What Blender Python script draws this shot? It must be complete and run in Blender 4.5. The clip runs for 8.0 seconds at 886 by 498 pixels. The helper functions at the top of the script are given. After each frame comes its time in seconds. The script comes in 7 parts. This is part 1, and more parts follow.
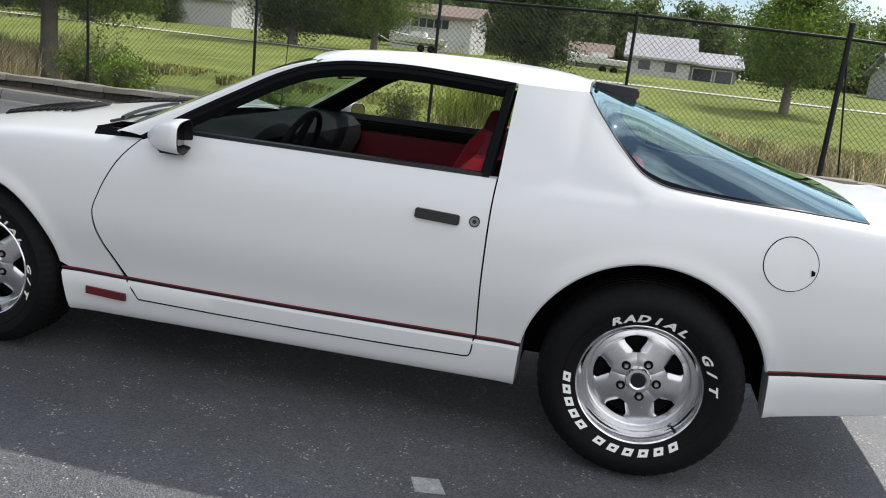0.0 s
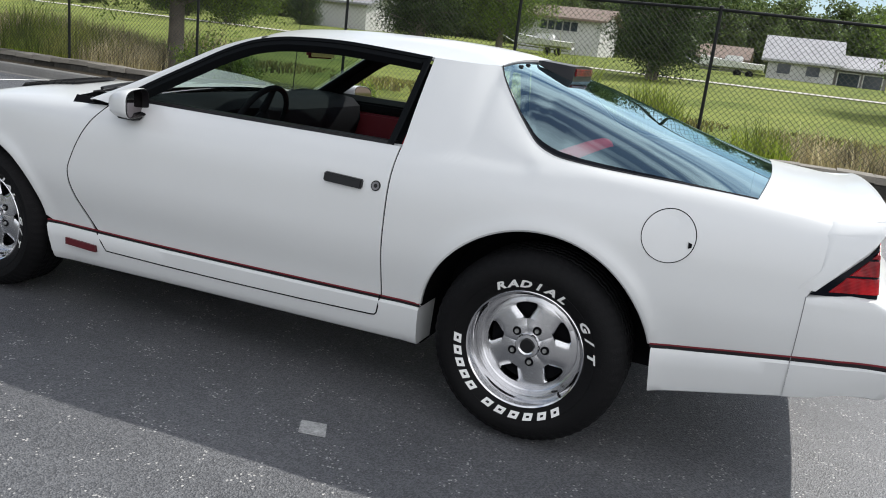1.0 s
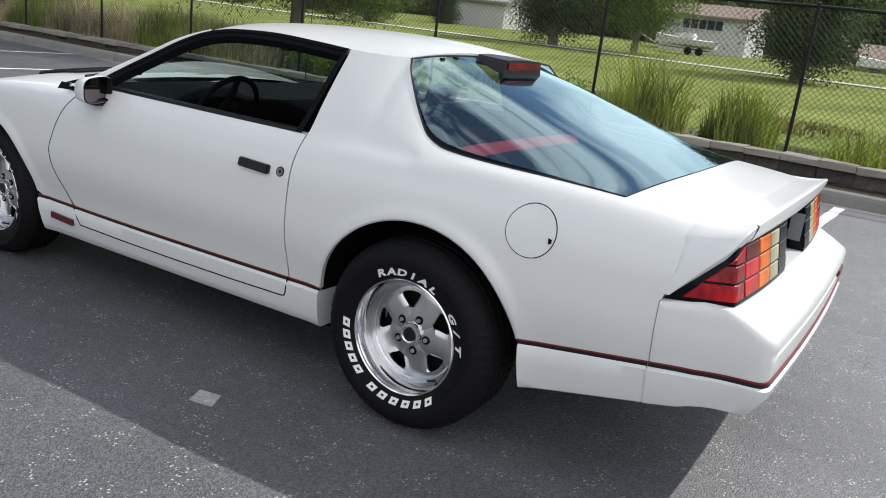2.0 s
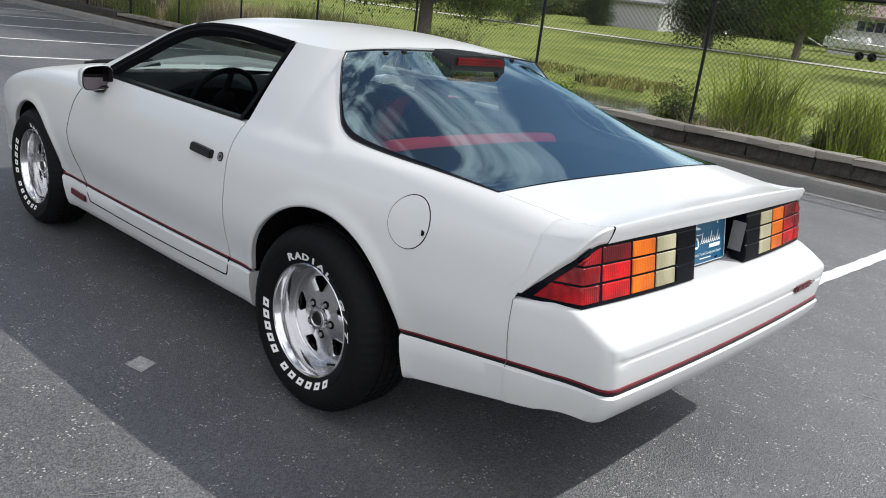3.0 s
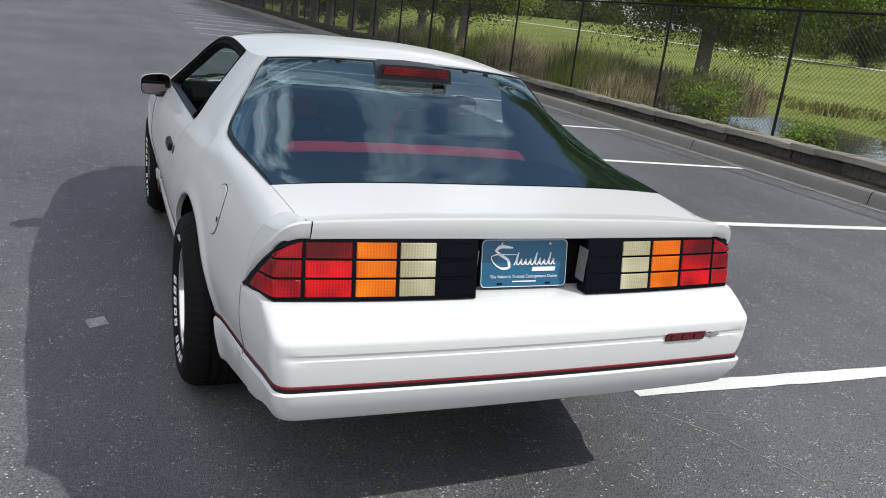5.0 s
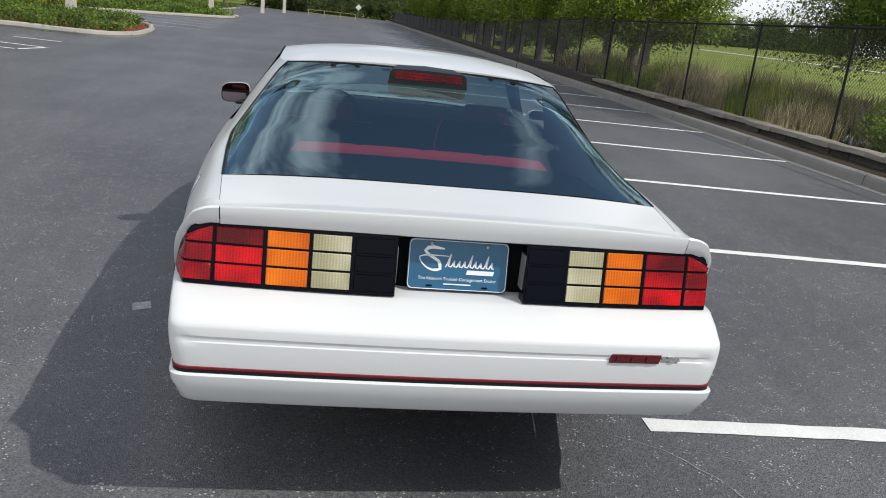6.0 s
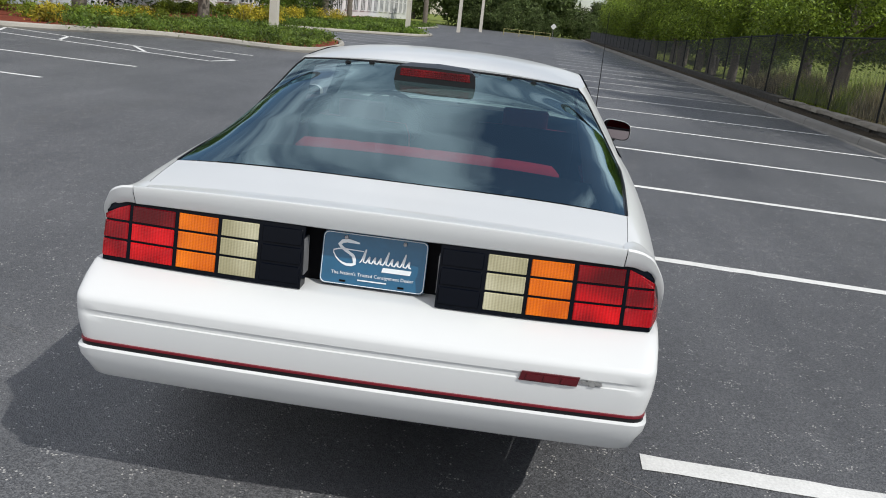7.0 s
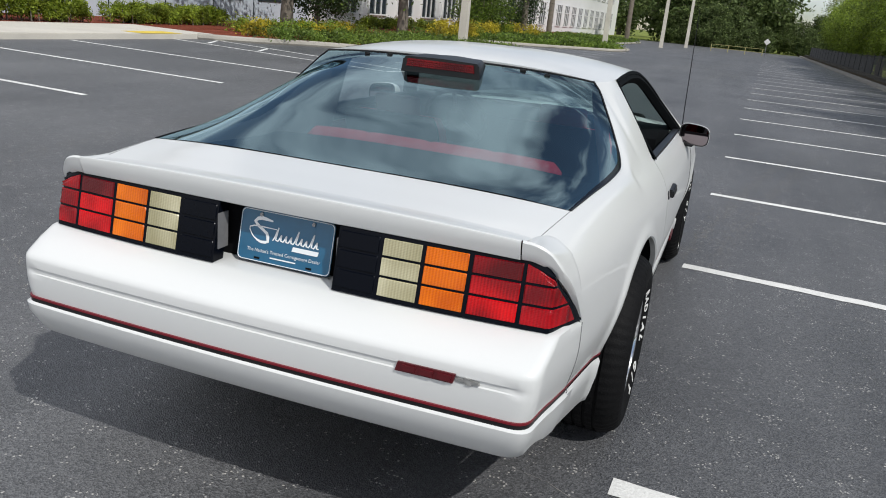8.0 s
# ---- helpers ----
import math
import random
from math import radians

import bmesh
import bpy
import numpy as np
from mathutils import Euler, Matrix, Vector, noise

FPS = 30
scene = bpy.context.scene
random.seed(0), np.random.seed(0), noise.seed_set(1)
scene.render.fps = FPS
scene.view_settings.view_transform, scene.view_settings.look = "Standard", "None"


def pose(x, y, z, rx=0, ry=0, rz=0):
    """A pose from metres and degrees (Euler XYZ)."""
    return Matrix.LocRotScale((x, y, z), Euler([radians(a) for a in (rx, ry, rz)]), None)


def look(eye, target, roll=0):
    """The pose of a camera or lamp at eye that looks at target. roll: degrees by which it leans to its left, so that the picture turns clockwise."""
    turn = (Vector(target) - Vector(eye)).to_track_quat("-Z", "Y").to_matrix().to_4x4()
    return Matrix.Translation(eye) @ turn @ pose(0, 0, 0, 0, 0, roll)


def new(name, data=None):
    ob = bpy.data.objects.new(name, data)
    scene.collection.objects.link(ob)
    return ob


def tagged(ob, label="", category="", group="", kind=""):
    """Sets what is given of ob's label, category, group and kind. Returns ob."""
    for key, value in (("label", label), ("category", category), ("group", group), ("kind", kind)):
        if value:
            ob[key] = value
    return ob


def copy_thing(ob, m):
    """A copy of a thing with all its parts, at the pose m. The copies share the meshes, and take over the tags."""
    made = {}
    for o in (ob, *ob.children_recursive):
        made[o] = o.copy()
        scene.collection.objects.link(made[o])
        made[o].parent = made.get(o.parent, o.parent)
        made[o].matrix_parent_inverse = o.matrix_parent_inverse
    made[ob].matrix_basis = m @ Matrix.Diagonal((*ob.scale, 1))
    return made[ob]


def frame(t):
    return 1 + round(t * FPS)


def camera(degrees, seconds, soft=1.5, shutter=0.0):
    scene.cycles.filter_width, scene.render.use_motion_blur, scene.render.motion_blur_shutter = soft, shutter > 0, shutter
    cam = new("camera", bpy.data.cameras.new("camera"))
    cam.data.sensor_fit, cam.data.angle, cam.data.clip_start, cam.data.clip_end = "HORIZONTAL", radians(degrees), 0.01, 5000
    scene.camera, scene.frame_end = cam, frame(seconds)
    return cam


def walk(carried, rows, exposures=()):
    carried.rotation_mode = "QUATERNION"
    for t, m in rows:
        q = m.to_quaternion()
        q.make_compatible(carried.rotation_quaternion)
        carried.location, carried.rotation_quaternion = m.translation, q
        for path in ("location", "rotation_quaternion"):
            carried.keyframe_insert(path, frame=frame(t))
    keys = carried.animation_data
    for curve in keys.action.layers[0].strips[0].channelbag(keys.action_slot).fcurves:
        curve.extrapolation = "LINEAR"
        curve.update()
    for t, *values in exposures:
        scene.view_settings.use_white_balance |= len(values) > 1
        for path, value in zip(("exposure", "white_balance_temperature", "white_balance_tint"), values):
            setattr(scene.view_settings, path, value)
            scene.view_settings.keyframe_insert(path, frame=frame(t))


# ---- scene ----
cam = camera(58.2, 8.0, soft=1.0)

PATH = [
    (0, (-0.186, -3.507, 1.343), (-0.575, -1.604, 0.87), 6.5),
    (0.5, (0.234, -3.511, 1.328), (-0.305, -1.647, 0.844), 6.7),
    (1, (0.627, -3.431, 1.331), (-0.067, -1.624, 0.83), 6.7),
    (1.5, (1.031, -3.273, 1.364), (0.187, -1.536, 0.843), 6.8),
    (3, (2.106, -2.586, 1.482), (0.825, -1.165, 0.899), 7.2),
    (3.5, (2.393, -2.271, 1.508), (0.981, -0.986, 0.914), 7.2),
    (4, (2.622, -1.886, 1.533), (1.089, -0.747, 0.941), 7.0),
    (4.5, (2.854, -1.553, 1.551), (1.209, -0.579, 0.965), 6.9),
    (6, (3.223, -0.437, 1.529), (1.331, -0.112, 0.967), 6.4),
    (6.5, (3.179, -0.032, 1.52), (1.26, 0.048, 0.964), 6.2),
    (7, (3.128, 0.356, 1.516), (1.215, 0.211, 0.949), 6.2),
    (7.5, (3.011, 0.754, 1.484), (1.135, 0.357, 0.914), 5.8),
    (8, (2.885, 1.128, 1.491), (1.074, 0.507, 0.913), 5.7),
]
EXPOSURE = [(0, 0.14), (1.5, 0.10), (3, 0.02), (4.5, -0.10), (6, -0.26), (8, -0.36)]
walk(cam, [(t, look(eye, target, roll)) for t, eye, target, roll in PATH], EXPOSURE)

# ---- world and light ----
SUN_DIR = Vector((0.50, 0.73, 1.0)).normalized()
world = bpy.data.worlds.new("sky")
scene.world = world
world.use_nodes = True
wt = world.node_tree
wt.nodes.clear()
w_out = wt.nodes.new("ShaderNodeOutputWorld")
w_bg = wt.nodes.new("ShaderNodeBackground")
w_sky = wt.nodes.new("ShaderNodeTexSky")
w_sky.sky_type = "NISHITA"
w_sky.sun_disc = False
w_sky.sun_elevation = math.asin(SUN_DIR.z)
w_sky.sun_rotation = math.atan2(SUN_DIR.x, SUN_DIR.y)
w_sky.air_density, w_sky.dust_density, w_sky.ozone_density = 1.0, 0.2, 3.0
w_tc = wt.nodes.new("ShaderNodeTexCoord")
w_map = wt.nodes.new("ShaderNodeMapping")
w_map.inputs["Scale"].default_value = (1.0, 1.0, 2.2)
w_noise = wt.nodes.new("ShaderNodeTexNoise")
w_noise.inputs["Scale"].default_value = 2.1
w_noise.inputs["Detail"].default_value = 7.0
w_noise.inputs["Roughness"].default_value = 0.55
w_ramp = wt.nodes.new("ShaderNodeValToRGB")
w_ramp.color_ramp.elements[0].position, w_ramp.color_ramp.elements[1].position = 0.50, 0.67
w_ramp.color_ramp.elements[0].color = (0.05, 0.05, 0.05, 1)
w_mix = wt.nodes.new("ShaderNodeMixRGB")
w_mix.inputs[2].default_value = (15.5, 15.8, 16.6, 1)
wt.links.new(w_tc.outputs["Generated"], w_map.inputs["Vector"])
wt.links.new(w_map.outputs["Vector"], w_noise.inputs["Vector"])
w_sep = wt.nodes.new("ShaderNodeVectorMath")
w_sep.operation = "DOT_PRODUCT"
w_sep.inputs[1].default_value = (0.9, -1.0, 0.3)
w_far = wt.nodes.new("ShaderNodeVectorMath")
w_far.operation = "DOT_PRODUCT"
w_far.inputs[1].default_value = (0.1, 0.45, 0.1)
w_max = wt.nodes.new("ShaderNodeMath")
w_max.operation = "MAXIMUM"
w_bank = wt.nodes.new("ShaderNodeMath")
w_bank.operation = "MULTIPLY_ADD"
w_bank.inputs[1].default_value = 0.21
wt.links.new(w_tc.outputs["Generated"], w_sep.inputs[0])
wt.links.new(w_tc.outputs["Generated"], w_far.inputs[0])
wt.links.new(w_sep.outputs["Value"], w_max.inputs[0])
wt.links.new(w_far.outputs["Value"], w_max.inputs[1])
wt.links.new(w_max.outputs[0], w_bank.inputs[0])
wt.links.new(w_noise.outputs["Fac"], w_bank.inputs[2])
wt.links.new(w_bank.outputs[0], w_ramp.inputs["Fac"])
wt.links.new(w_ramp.outputs["Color"], w_mix.inputs[0])
wt.links.new(w_sky.outputs["Color"], w_mix.inputs[1])
wt.links.new(w_mix.outputs["Color"], w_bg.inputs["Color"])
w_bg.inputs["Strength"].default_value = 0.092
wt.links.new(w_bg.outputs["Background"], w_out.inputs["Surface"])

sun_data = bpy.data.lights.new("sun", "SUN")
sun_data.energy, sun_data.angle, sun_data.color = 4.15, radians(0.53), (1.0, 0.975, 0.925)
sun = new("sun", sun_data)
sun.matrix_basis = look(SUN_DIR * 50, (0, 0, 0))


# ---- materials ----
def nodes_of(name):
    m = bpy.data.materials.new(name)
    m.use_nodes = True
    t = m.node_tree
    return m, t, t.nodes["Principled BSDF"]


def add(t, kind, **values):
    n = t.nodes.new(kind)
    for k, v in values.items():
        n.inputs[k].default_value = v
    return n


def surface(name, color, rough=0.5, metal=0.0, var=0.12, scale=3.0, fine=60.0, bump=0.0, coat=0.0, tint=None, rvar=0.08, per_object=0.0, spec=0.5):
    """A procedural surface: colour varied at a broad and a fine scale, roughness with it, and a fine relief."""
    m, t, b = nodes_of(name)
    tc = t.nodes.new("ShaderNodeTexCoord")
    n1 = add(t, "ShaderNodeTexNoise", Scale=scale, Detail=5.0, Roughness=0.6)
    n2 = add(t, "ShaderNodeTexNoise", Scale=fine, Detail=3.0, Roughness=0.6)
    for n in (n1, n2):
        t.links.new(tc.outputs["Object"], n.inputs["Vector"])
    mixn = t.nodes.new("ShaderNodeMath")
    mixn.operation = "MULTIPLY_ADD"
    mixn.inputs[1].default_value = 0.6
    half = t.nodes.new("ShaderNodeMath")
    half.operation = "MULTIPLY"
    half.inputs[1].default_value = 0.4
    t.links.new(n2.outputs["Fac"], half.inputs[0])
    t.links.new(n1.outputs["Fac"], mixn.inputs[0])
    t.links.new(half.outputs[0], mixn.inputs[2])
    ramp = t.nodes.new("ShaderNodeValToRGB")
    ramp.color_ramp.elements[0].position, ramp.color_ramp.elements[1].position = 0.3, 0.7
    other = tint or color
    ramp.color_ramp.elements[0].color = (*[c * (1 - var) for c in color], 1)
    ramp.color_ramp.elements[1].color = (*[min(1, c * (1 + var)) for c in other], 1)
    t.links.new(mixn.outputs[0], ramp.inputs["Fac"])
    out = ramp.outputs["Color"]
    if per_object:
        info = t.nodes.new("ShaderNodeObjectInfo")
        hsv = t.nodes.new("ShaderNodeHueSaturation")
        rng = add(t, "ShaderNodeMapRange")
        rng.inputs["To Min"].default_value, rng.inputs["To Max"].default_value = 1 - per_object, 1 + per_object
        t.links.new(info.outputs["Random"], rng.inputs["Value"])
        t.links.new(rng.outputs["Result"], hsv.inputs["Value"])
        t.links.new(out, hsv.inputs["Color"])
        out = hsv.outputs["Color"]
    t.links.new(out, b.inputs["Base Color"])
    r = add(t, "ShaderNodeMapRange")
    r.inputs["To Min"].default_value, r.inputs["To Max"].default_value = max(0.02, rough - rvar), min(1, rough + rvar)
    t.links.new(n1.outputs["Fac"], r.inputs["Value"])
    t.links.new(r.outputs["Result"], b.inputs["Roughness"])
    b.inputs["Metallic"].default_value = metal
    b.inputs["Coat Weight"].default_value = coat
    b.inputs["Coat Roughness"].default_value = 0.06
    b.inputs["Specular IOR Level"].default_value = spec
    if bump:
        bp = add(t, "ShaderNodeBump", Strength=bump, Distance=0.01)
        t.links.new(n2.outputs["Fac"], bp.inputs["Height"])
        t.links.new(bp.outputs["Normal"], b.inputs["Normal"])
    return m


def glass(name, tint, gloss=0.06, sheen=(1, 1, 1)):
    m, t, b = nodes_of(name)
    t.nodes.remove(b)
    out = t.nodes["Material Output"]
    tr = t.nodes.new("ShaderNodeBsdfTransparent")
    tr.inputs["Color"].default_value = (*tint, 1)
    gl = t.nodes.new("ShaderNodeBsdfGlossy")
    gl.inputs["Roughness"].default_value = 0.015
    gl.inputs["Color"].default_value = (*sheen, 1)
    lw = t.nodes.new("ShaderNodeLayerWeight")
    lw.inputs["Blend"].default_value = 0.5
    pw = t.nodes.new("ShaderNodeMath")
    pw.operation = "POWER"
    pw.inputs[1].default_value = 4.6
    t.links.new(lw.outputs["Facing"], pw.inputs[0])
    fr = add(t, "ShaderNodeMapRange")
    fr.inputs["To Min"].default_value, fr.inputs["To Max"].default_value = gloss, 1.0
    t.links.new(pw.outputs[0], fr.inputs["Value"])
    mx = t.nodes.new("ShaderNodeMixShader")
    t.links.new(fr.outputs[0], mx.inputs[0])
    t.links.new(tr.outputs[0], mx.inputs[1])
    t.links.new(gl.outputs[0], mx.inputs[2])
    t.links.new(mx.outputs[0], out.inputs["Surface"])
    return m


def leafy(name, a, b_, rough=0.55, trans=0.25):
    """Foliage: colour varied leaf by leaf, with light passing through."""
    m, t, b = nodes_of(name)
    geo = t.nodes.new("ShaderNodeNewGeometry")
    ramp = t.nodes.new("ShaderNodeValToRGB")
    ramp.color_ramp.elements[0].color, ramp.color_ramp.elements[1].color = (*a, 1), (*b_, 1)
    t.links.new(geo.outputs["Random Per Island"], ramp.inputs["Fac"])
    tc = t.nodes.new("ShaderNodeTexCoord")
    clump = add(t, "ShaderNodeTexNoise", Scale=1.3, Detail=3.0, Roughness=0.6)
    t.links.new(tc.outputs["Object"], clump.inputs["Vector"])
    span = add(t, "ShaderNodeMapRange")
    span.inputs["From Min"].default_value, span.inputs["From Max"].default_value = 0.35, 0.65
    span.inputs["To Min"].default_value, span.inputs["To Max"].default_value = 0.35, 1.45
    t.links.new(clump.outputs["Fac"], span.inputs["Value"])
    leaf = t.nodes.new("ShaderNodeVectorMath")
    leaf.operation = "SCALE"
    t.links.new(ramp.outputs["Color"], leaf.inputs[0])
    t.links.new(span.outputs[0], leaf.inputs["Scale"])
    t.links.new(leaf.outputs["Vector"], b.inputs["Base Color"])
    b.inputs["Roughness"].default_value = rough
    b.inputs["Specular IOR Level"].default_value = 0.3
    tl = t.nodes.new("ShaderNodeBsdfTranslucent")
    t.links.new(leaf.outputs["Vector"], tl.inputs["Color"])
    mx = t.nodes.new("ShaderNodeMixShader")
    mx.inputs[0].default_value = trans
    t.links.new(b.outputs[0], mx.inputs[1])
    t.links.new(tl.outputs[0], mx.inputs[2])
    t.links.new(mx.outputs[0], t.nodes["Material Output"].inputs["Surface"])
    return m


def lens(name, low, high, scale):
    """A moulded lamp lens: a fine pillow pattern over a mottled glow from the reflector."""
    m, t, b = nodes_of(name)
    tc = t.nodes.new("ShaderNodeTexCoord")
    glow = add(t, "ShaderNodeTexNoise", Scale=scale, Detail=1.0, Roughness=0.5)
    t.links.new(tc.outputs["Object"], glow.inputs["Vector"])
    waves = []
    for axis in ("Y", "Z"):
        w = add(t, "ShaderNodeTexWave", Scale=36.0 if axis == "Y" else 75.0, Distortion=0.0)
        w.bands_direction = axis
        t.links.new(tc.outputs["Object"], w.inputs["Vector"])
        waves.append(w)
    grid = t.nodes.new("ShaderNodeMath")
    grid.operation = "MULTIPLY_ADD"
    grid.inputs[1].default_value = 0.35
    t.links.new(waves[1].outputs["Fac"], grid.inputs[0])
    t.links.new(waves[0].outputs["Fac"], grid.inputs[2])
    fac = t.nodes.new("ShaderNodeMath")
    fac.operation = "MULTIPLY_ADD"
    fac.inputs[1].default_value = 0.10
    t.links.new(grid.outputs[0], fac.inputs[0])
    t.links.new(glow.outputs["Fac"], fac.inputs[2])
    ramp = t.nodes.new("ShaderNodeValToRGB")
    ramp.color_ramp.elements[0].position, ramp.color_ramp.elements[1].position = 0.41, 0.79
    ramp.color_ramp.elements[0].color, ramp.color_ramp.elements[1].color = (*low, 1), (*high, 1)
    t.links.new(fac.outputs[0], ramp.inputs["Fac"])
    t.links.new(ramp.outputs["Color"], b.inputs["Base Color"])
    b.inputs["Roughness"].default_value = 0.25
    b.inputs["Coat Weight"].default_value = 0.1
    b.inputs["Coat Roughness"].default_value = 0.05
    b.inputs["Specular IOR Level"].default_value = 0.25
    bp = add(t, "ShaderNodeBump", Strength=0.35, Distance=0.002)
    t.links.new(grid.outputs[0], bp.inputs["Height"])
    t.links.new(bp.outputs["Normal"], b.inputs["Normal"])
    return m


def asphalt():
    """Dark binder with light stone specks, worn pale patches and fine grain."""
    m, t, b = nodes_of("asphalt")
    tc = t.nodes.new("ShaderNodeTexCoord")
    big = add(t, "ShaderNodeTexNoise", Scale=0.35, Detail=6.0, Roughness=0.62)
    mid = add(t, "ShaderNodeTexNoise", Scale=9.0, Detail=6.0, Roughness=0.7)
    vor = add(t, "ShaderNodeTexVoronoi", Scale=170.0)
    vor2 = add(t, "ShaderNodeTexVoronoi", Scale=62.0)
    for n in (big, mid, vor, vor2):
        t.links.new(tc.outputs["Object"], n.inputs["Vector"])
    drive = t.nodes.new("ShaderNodeMapping")
    drive.inputs["Scale"].default_value = (0.10, 1.1, 1.0)
    trail = add(t, "ShaderNodeTexNoise", Scale=1.0, Detail=4.0, Roughness=0.6)
    t.links.new(tc.outputs["Object"], drive.inputs["Vector"])
    t.links.new(drive.outputs["Vector"], trail.inputs["Vector"])
    blend = t.nodes.new("ShaderNodeMixRGB")
    blend.inputs[0].default_value = 0.42
    t.links.new(big.outputs["Fac"], blend.inputs[1])
    t.links.new(trail.outputs["Fac"], blend.inputs[2])
    base = t.nodes.new("ShaderNodeValToRGB")
    base.color_ramp.elements[0].position, base.color_ramp.elements[1].position = 0.34, 0.72
    base.color_ramp.elements[0].color, base.color_ramp.elements[1].color = (0.048, 0.050, 0.055, 1), (0.132, 0.134, 0.140, 1)
    t.links.new(blend.outputs["Color"], base.inputs["Fac"])
    grain = t.nodes.new("ShaderNodeMixRGB")
    grain.blend_type = "MULTIPLY"
    grain.inputs[0].default_value = 0.95
    gr = t.nodes.new("ShaderNodeValToRGB")
    gr.color_ramp.elements[0].position, gr.color_ramp.elements[1].position = 0.3, 0.7
    gr.color_ramp.elements[0].color, gr.color_ramp.elements[1].color = (0.55, 0.55, 0.56, 1), (1.35, 1.35, 1.33, 1)
    t.links.new(vor.outputs["Color"], gr.inputs["Fac"])
    t.links.new(base.outputs["Color"], grain.inputs[1])
    t.links.new(gr.outputs["Color"], grain.inputs[2])
    # sparse pale stones
    sp = t.nodes.new("ShaderNodeValToRGB")
    sp.color_ramp.elements[0].position, sp.color_ramp.elements[1].position = 0.19, 0.29
    sp.color_ramp.elements[0].color, sp.color_ramp.elements[1].color = (1, 1, 1, 1), (0, 0, 0, 1)
    t.links.new(vor2.outputs["Distance"], sp.inputs["Fac"])
    pick = t.nodes.new("ShaderNodeMath")
    pick.operation = "GREATER_THAN"
    pick.inputs[1].default_value = 0.545
    t.links.new(mid.outputs["Fac"], pick.inputs[0])
    both = t.nodes.new("ShaderNodeMath")
    both.operation = "MULTIPLY"
    t.links.new(sp.outputs["Color"], both.inputs[0])
    t.links.new(pick.outputs[0], both.inputs[1])
    mx = t.nodes.new("ShaderNodeMixRGB")
    mx.inputs[2].default_value = (0.42, 0.41, 0.39, 1)
    t.links.new(both.outputs[0], mx.inputs[0])
    t.links.new(grain.outputs["Color"], mx.inputs[1])
    t.links.new(mx.outputs["Color"], b.inputs["Base Color"])
    b.inputs["Roughness"].default_value = 0.54
    b.inputs["Specular IOR Level"].default_value = 0.85
    bp = add(t, "ShaderNodeBump", Strength=0.55, Distance=0.006)
    t.links.new(vor.outputs["Distance"], bp.inputs["Height"])
    t.links.new(bp.outputs["Normal"], b.inputs["Normal"])
    return m


M_ASPHALT = asphalt()
M_LINE = surface("line_paint", (0.66, 0.66, 0.64), 0.75, var=0.22, scale=2.0, fine=90, bump=0.3)
M_PAINT = surface("white_paint", (0.613, 0.624, 0.619), 0.34, var=0.012, scale=1.5, fine=400, coat=0.45, rvar=0.03)
M_GLOSSBLACK = surface("black_trim", (0.006, 0.006, 0.007), 0.4, var=0.2, fine=200, spec=0.35)
M_RUBBER = surface("rubber", (0.0065, 0.0065, 0.007), 0.62, var=0.25, scale=6, fine=160, bump=0.25, rvar=0.1, spec=0.10)
M_DARK = surface("underbody", (0.005, 0.005, 0.006), 0.9, var=0.3, spec=0.1)
M_CHROME = surface("polished_aluminium", (0.70, 0.70, 0.71), 0.13, 1.0, var=0.06, scale=8, fine=120, rvar=0.05)
M_SATIN = surface("cast_aluminium", (0.60, 0.60, 0.61), 0.24, 1.0, var=0.12, scale=14, fine=180, rvar=0.08)
M_LETTER = surface("white_rubber", (0.74, 0.74, 0.72), 0.6, var=0.1, fine=90)
M_STRIPE = surface("red_stripe", (0.15, 0.004, 0.012), 0.35, var=0.1)
M_BADGE = surface("red_badge", (0.085, 0.006, 0.010), 0.3, var=0.2, fine=60)
M_RED = lens("red_lens", (0.19, 0.001, 0.004), (0.72, 0.005, 0.008), 8.5)
M_REDOUT = lens("deep_red_lens", (0.13, 0.001, 0.004), (0.42, 0.003, 0.008), 9.0)
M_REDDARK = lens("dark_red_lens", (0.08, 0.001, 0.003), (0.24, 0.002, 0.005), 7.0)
M_AMBER = lens("amber_lens", (0.50, 0.085, 0.002), (0.85, 0.20, 0.004), 8.0)
M_CLEAR = lens("clear_lens", (0.30, 0.275, 0.16), (0.50, 0.47, 0.32), 8.0)
M_LAMPGREY = surface("grey_lamp_end", (0.16, 0.16, 0.165), 0.5, var=0.2)
M_LAMPBLACK = surface("black_lamp_housing", (0.002, 0.003, 0.006), 0.24, var=0.2, spec=0.10)
M_SEAT = surface("red_cloth", (0.38, 0.012, 0.024), 0.85, var=0.18, scale=6, fine=220, bump=0.3)
M_SEATDARK = surface("dark_red_trim", (0.11, 0.004, 0.012), 0.75, var=0.2, fine=160)
M_DASH = surface("dark_vinyl", (0.004, 0.005, 0.006), 0.75, var=0.18, fine=220, bump=0.2, spec=0.08)
M_CARPET = surface("dark_carpet", (0.05, 0.012, 0.015), 0.95, var=0.2, fine=300, bump=0.3)
M_HATCH = glass("hatch_glass", (0.64, 0.75, 0.76), 0.22, (0.66, 0.92, 1.0))
M_SCREEN = glass("windscreen_glass", (0.56, 0.68, 0.64), 0.06)
M_MIRROR = surface("mirror_glass", (0.20, 0.17, 0.18), 0.03, 1.0, var=0.01, rvar=0.01)
M_PLATE = surface("blue_plate", (0.007, 0.095, 0.19), 0.35, var=0.12, scale=9, coat=0.3)
M_PLATEWHITE = surface("plate_white", (0.75, 0.78, 0.80), 0.4, var=0.05)
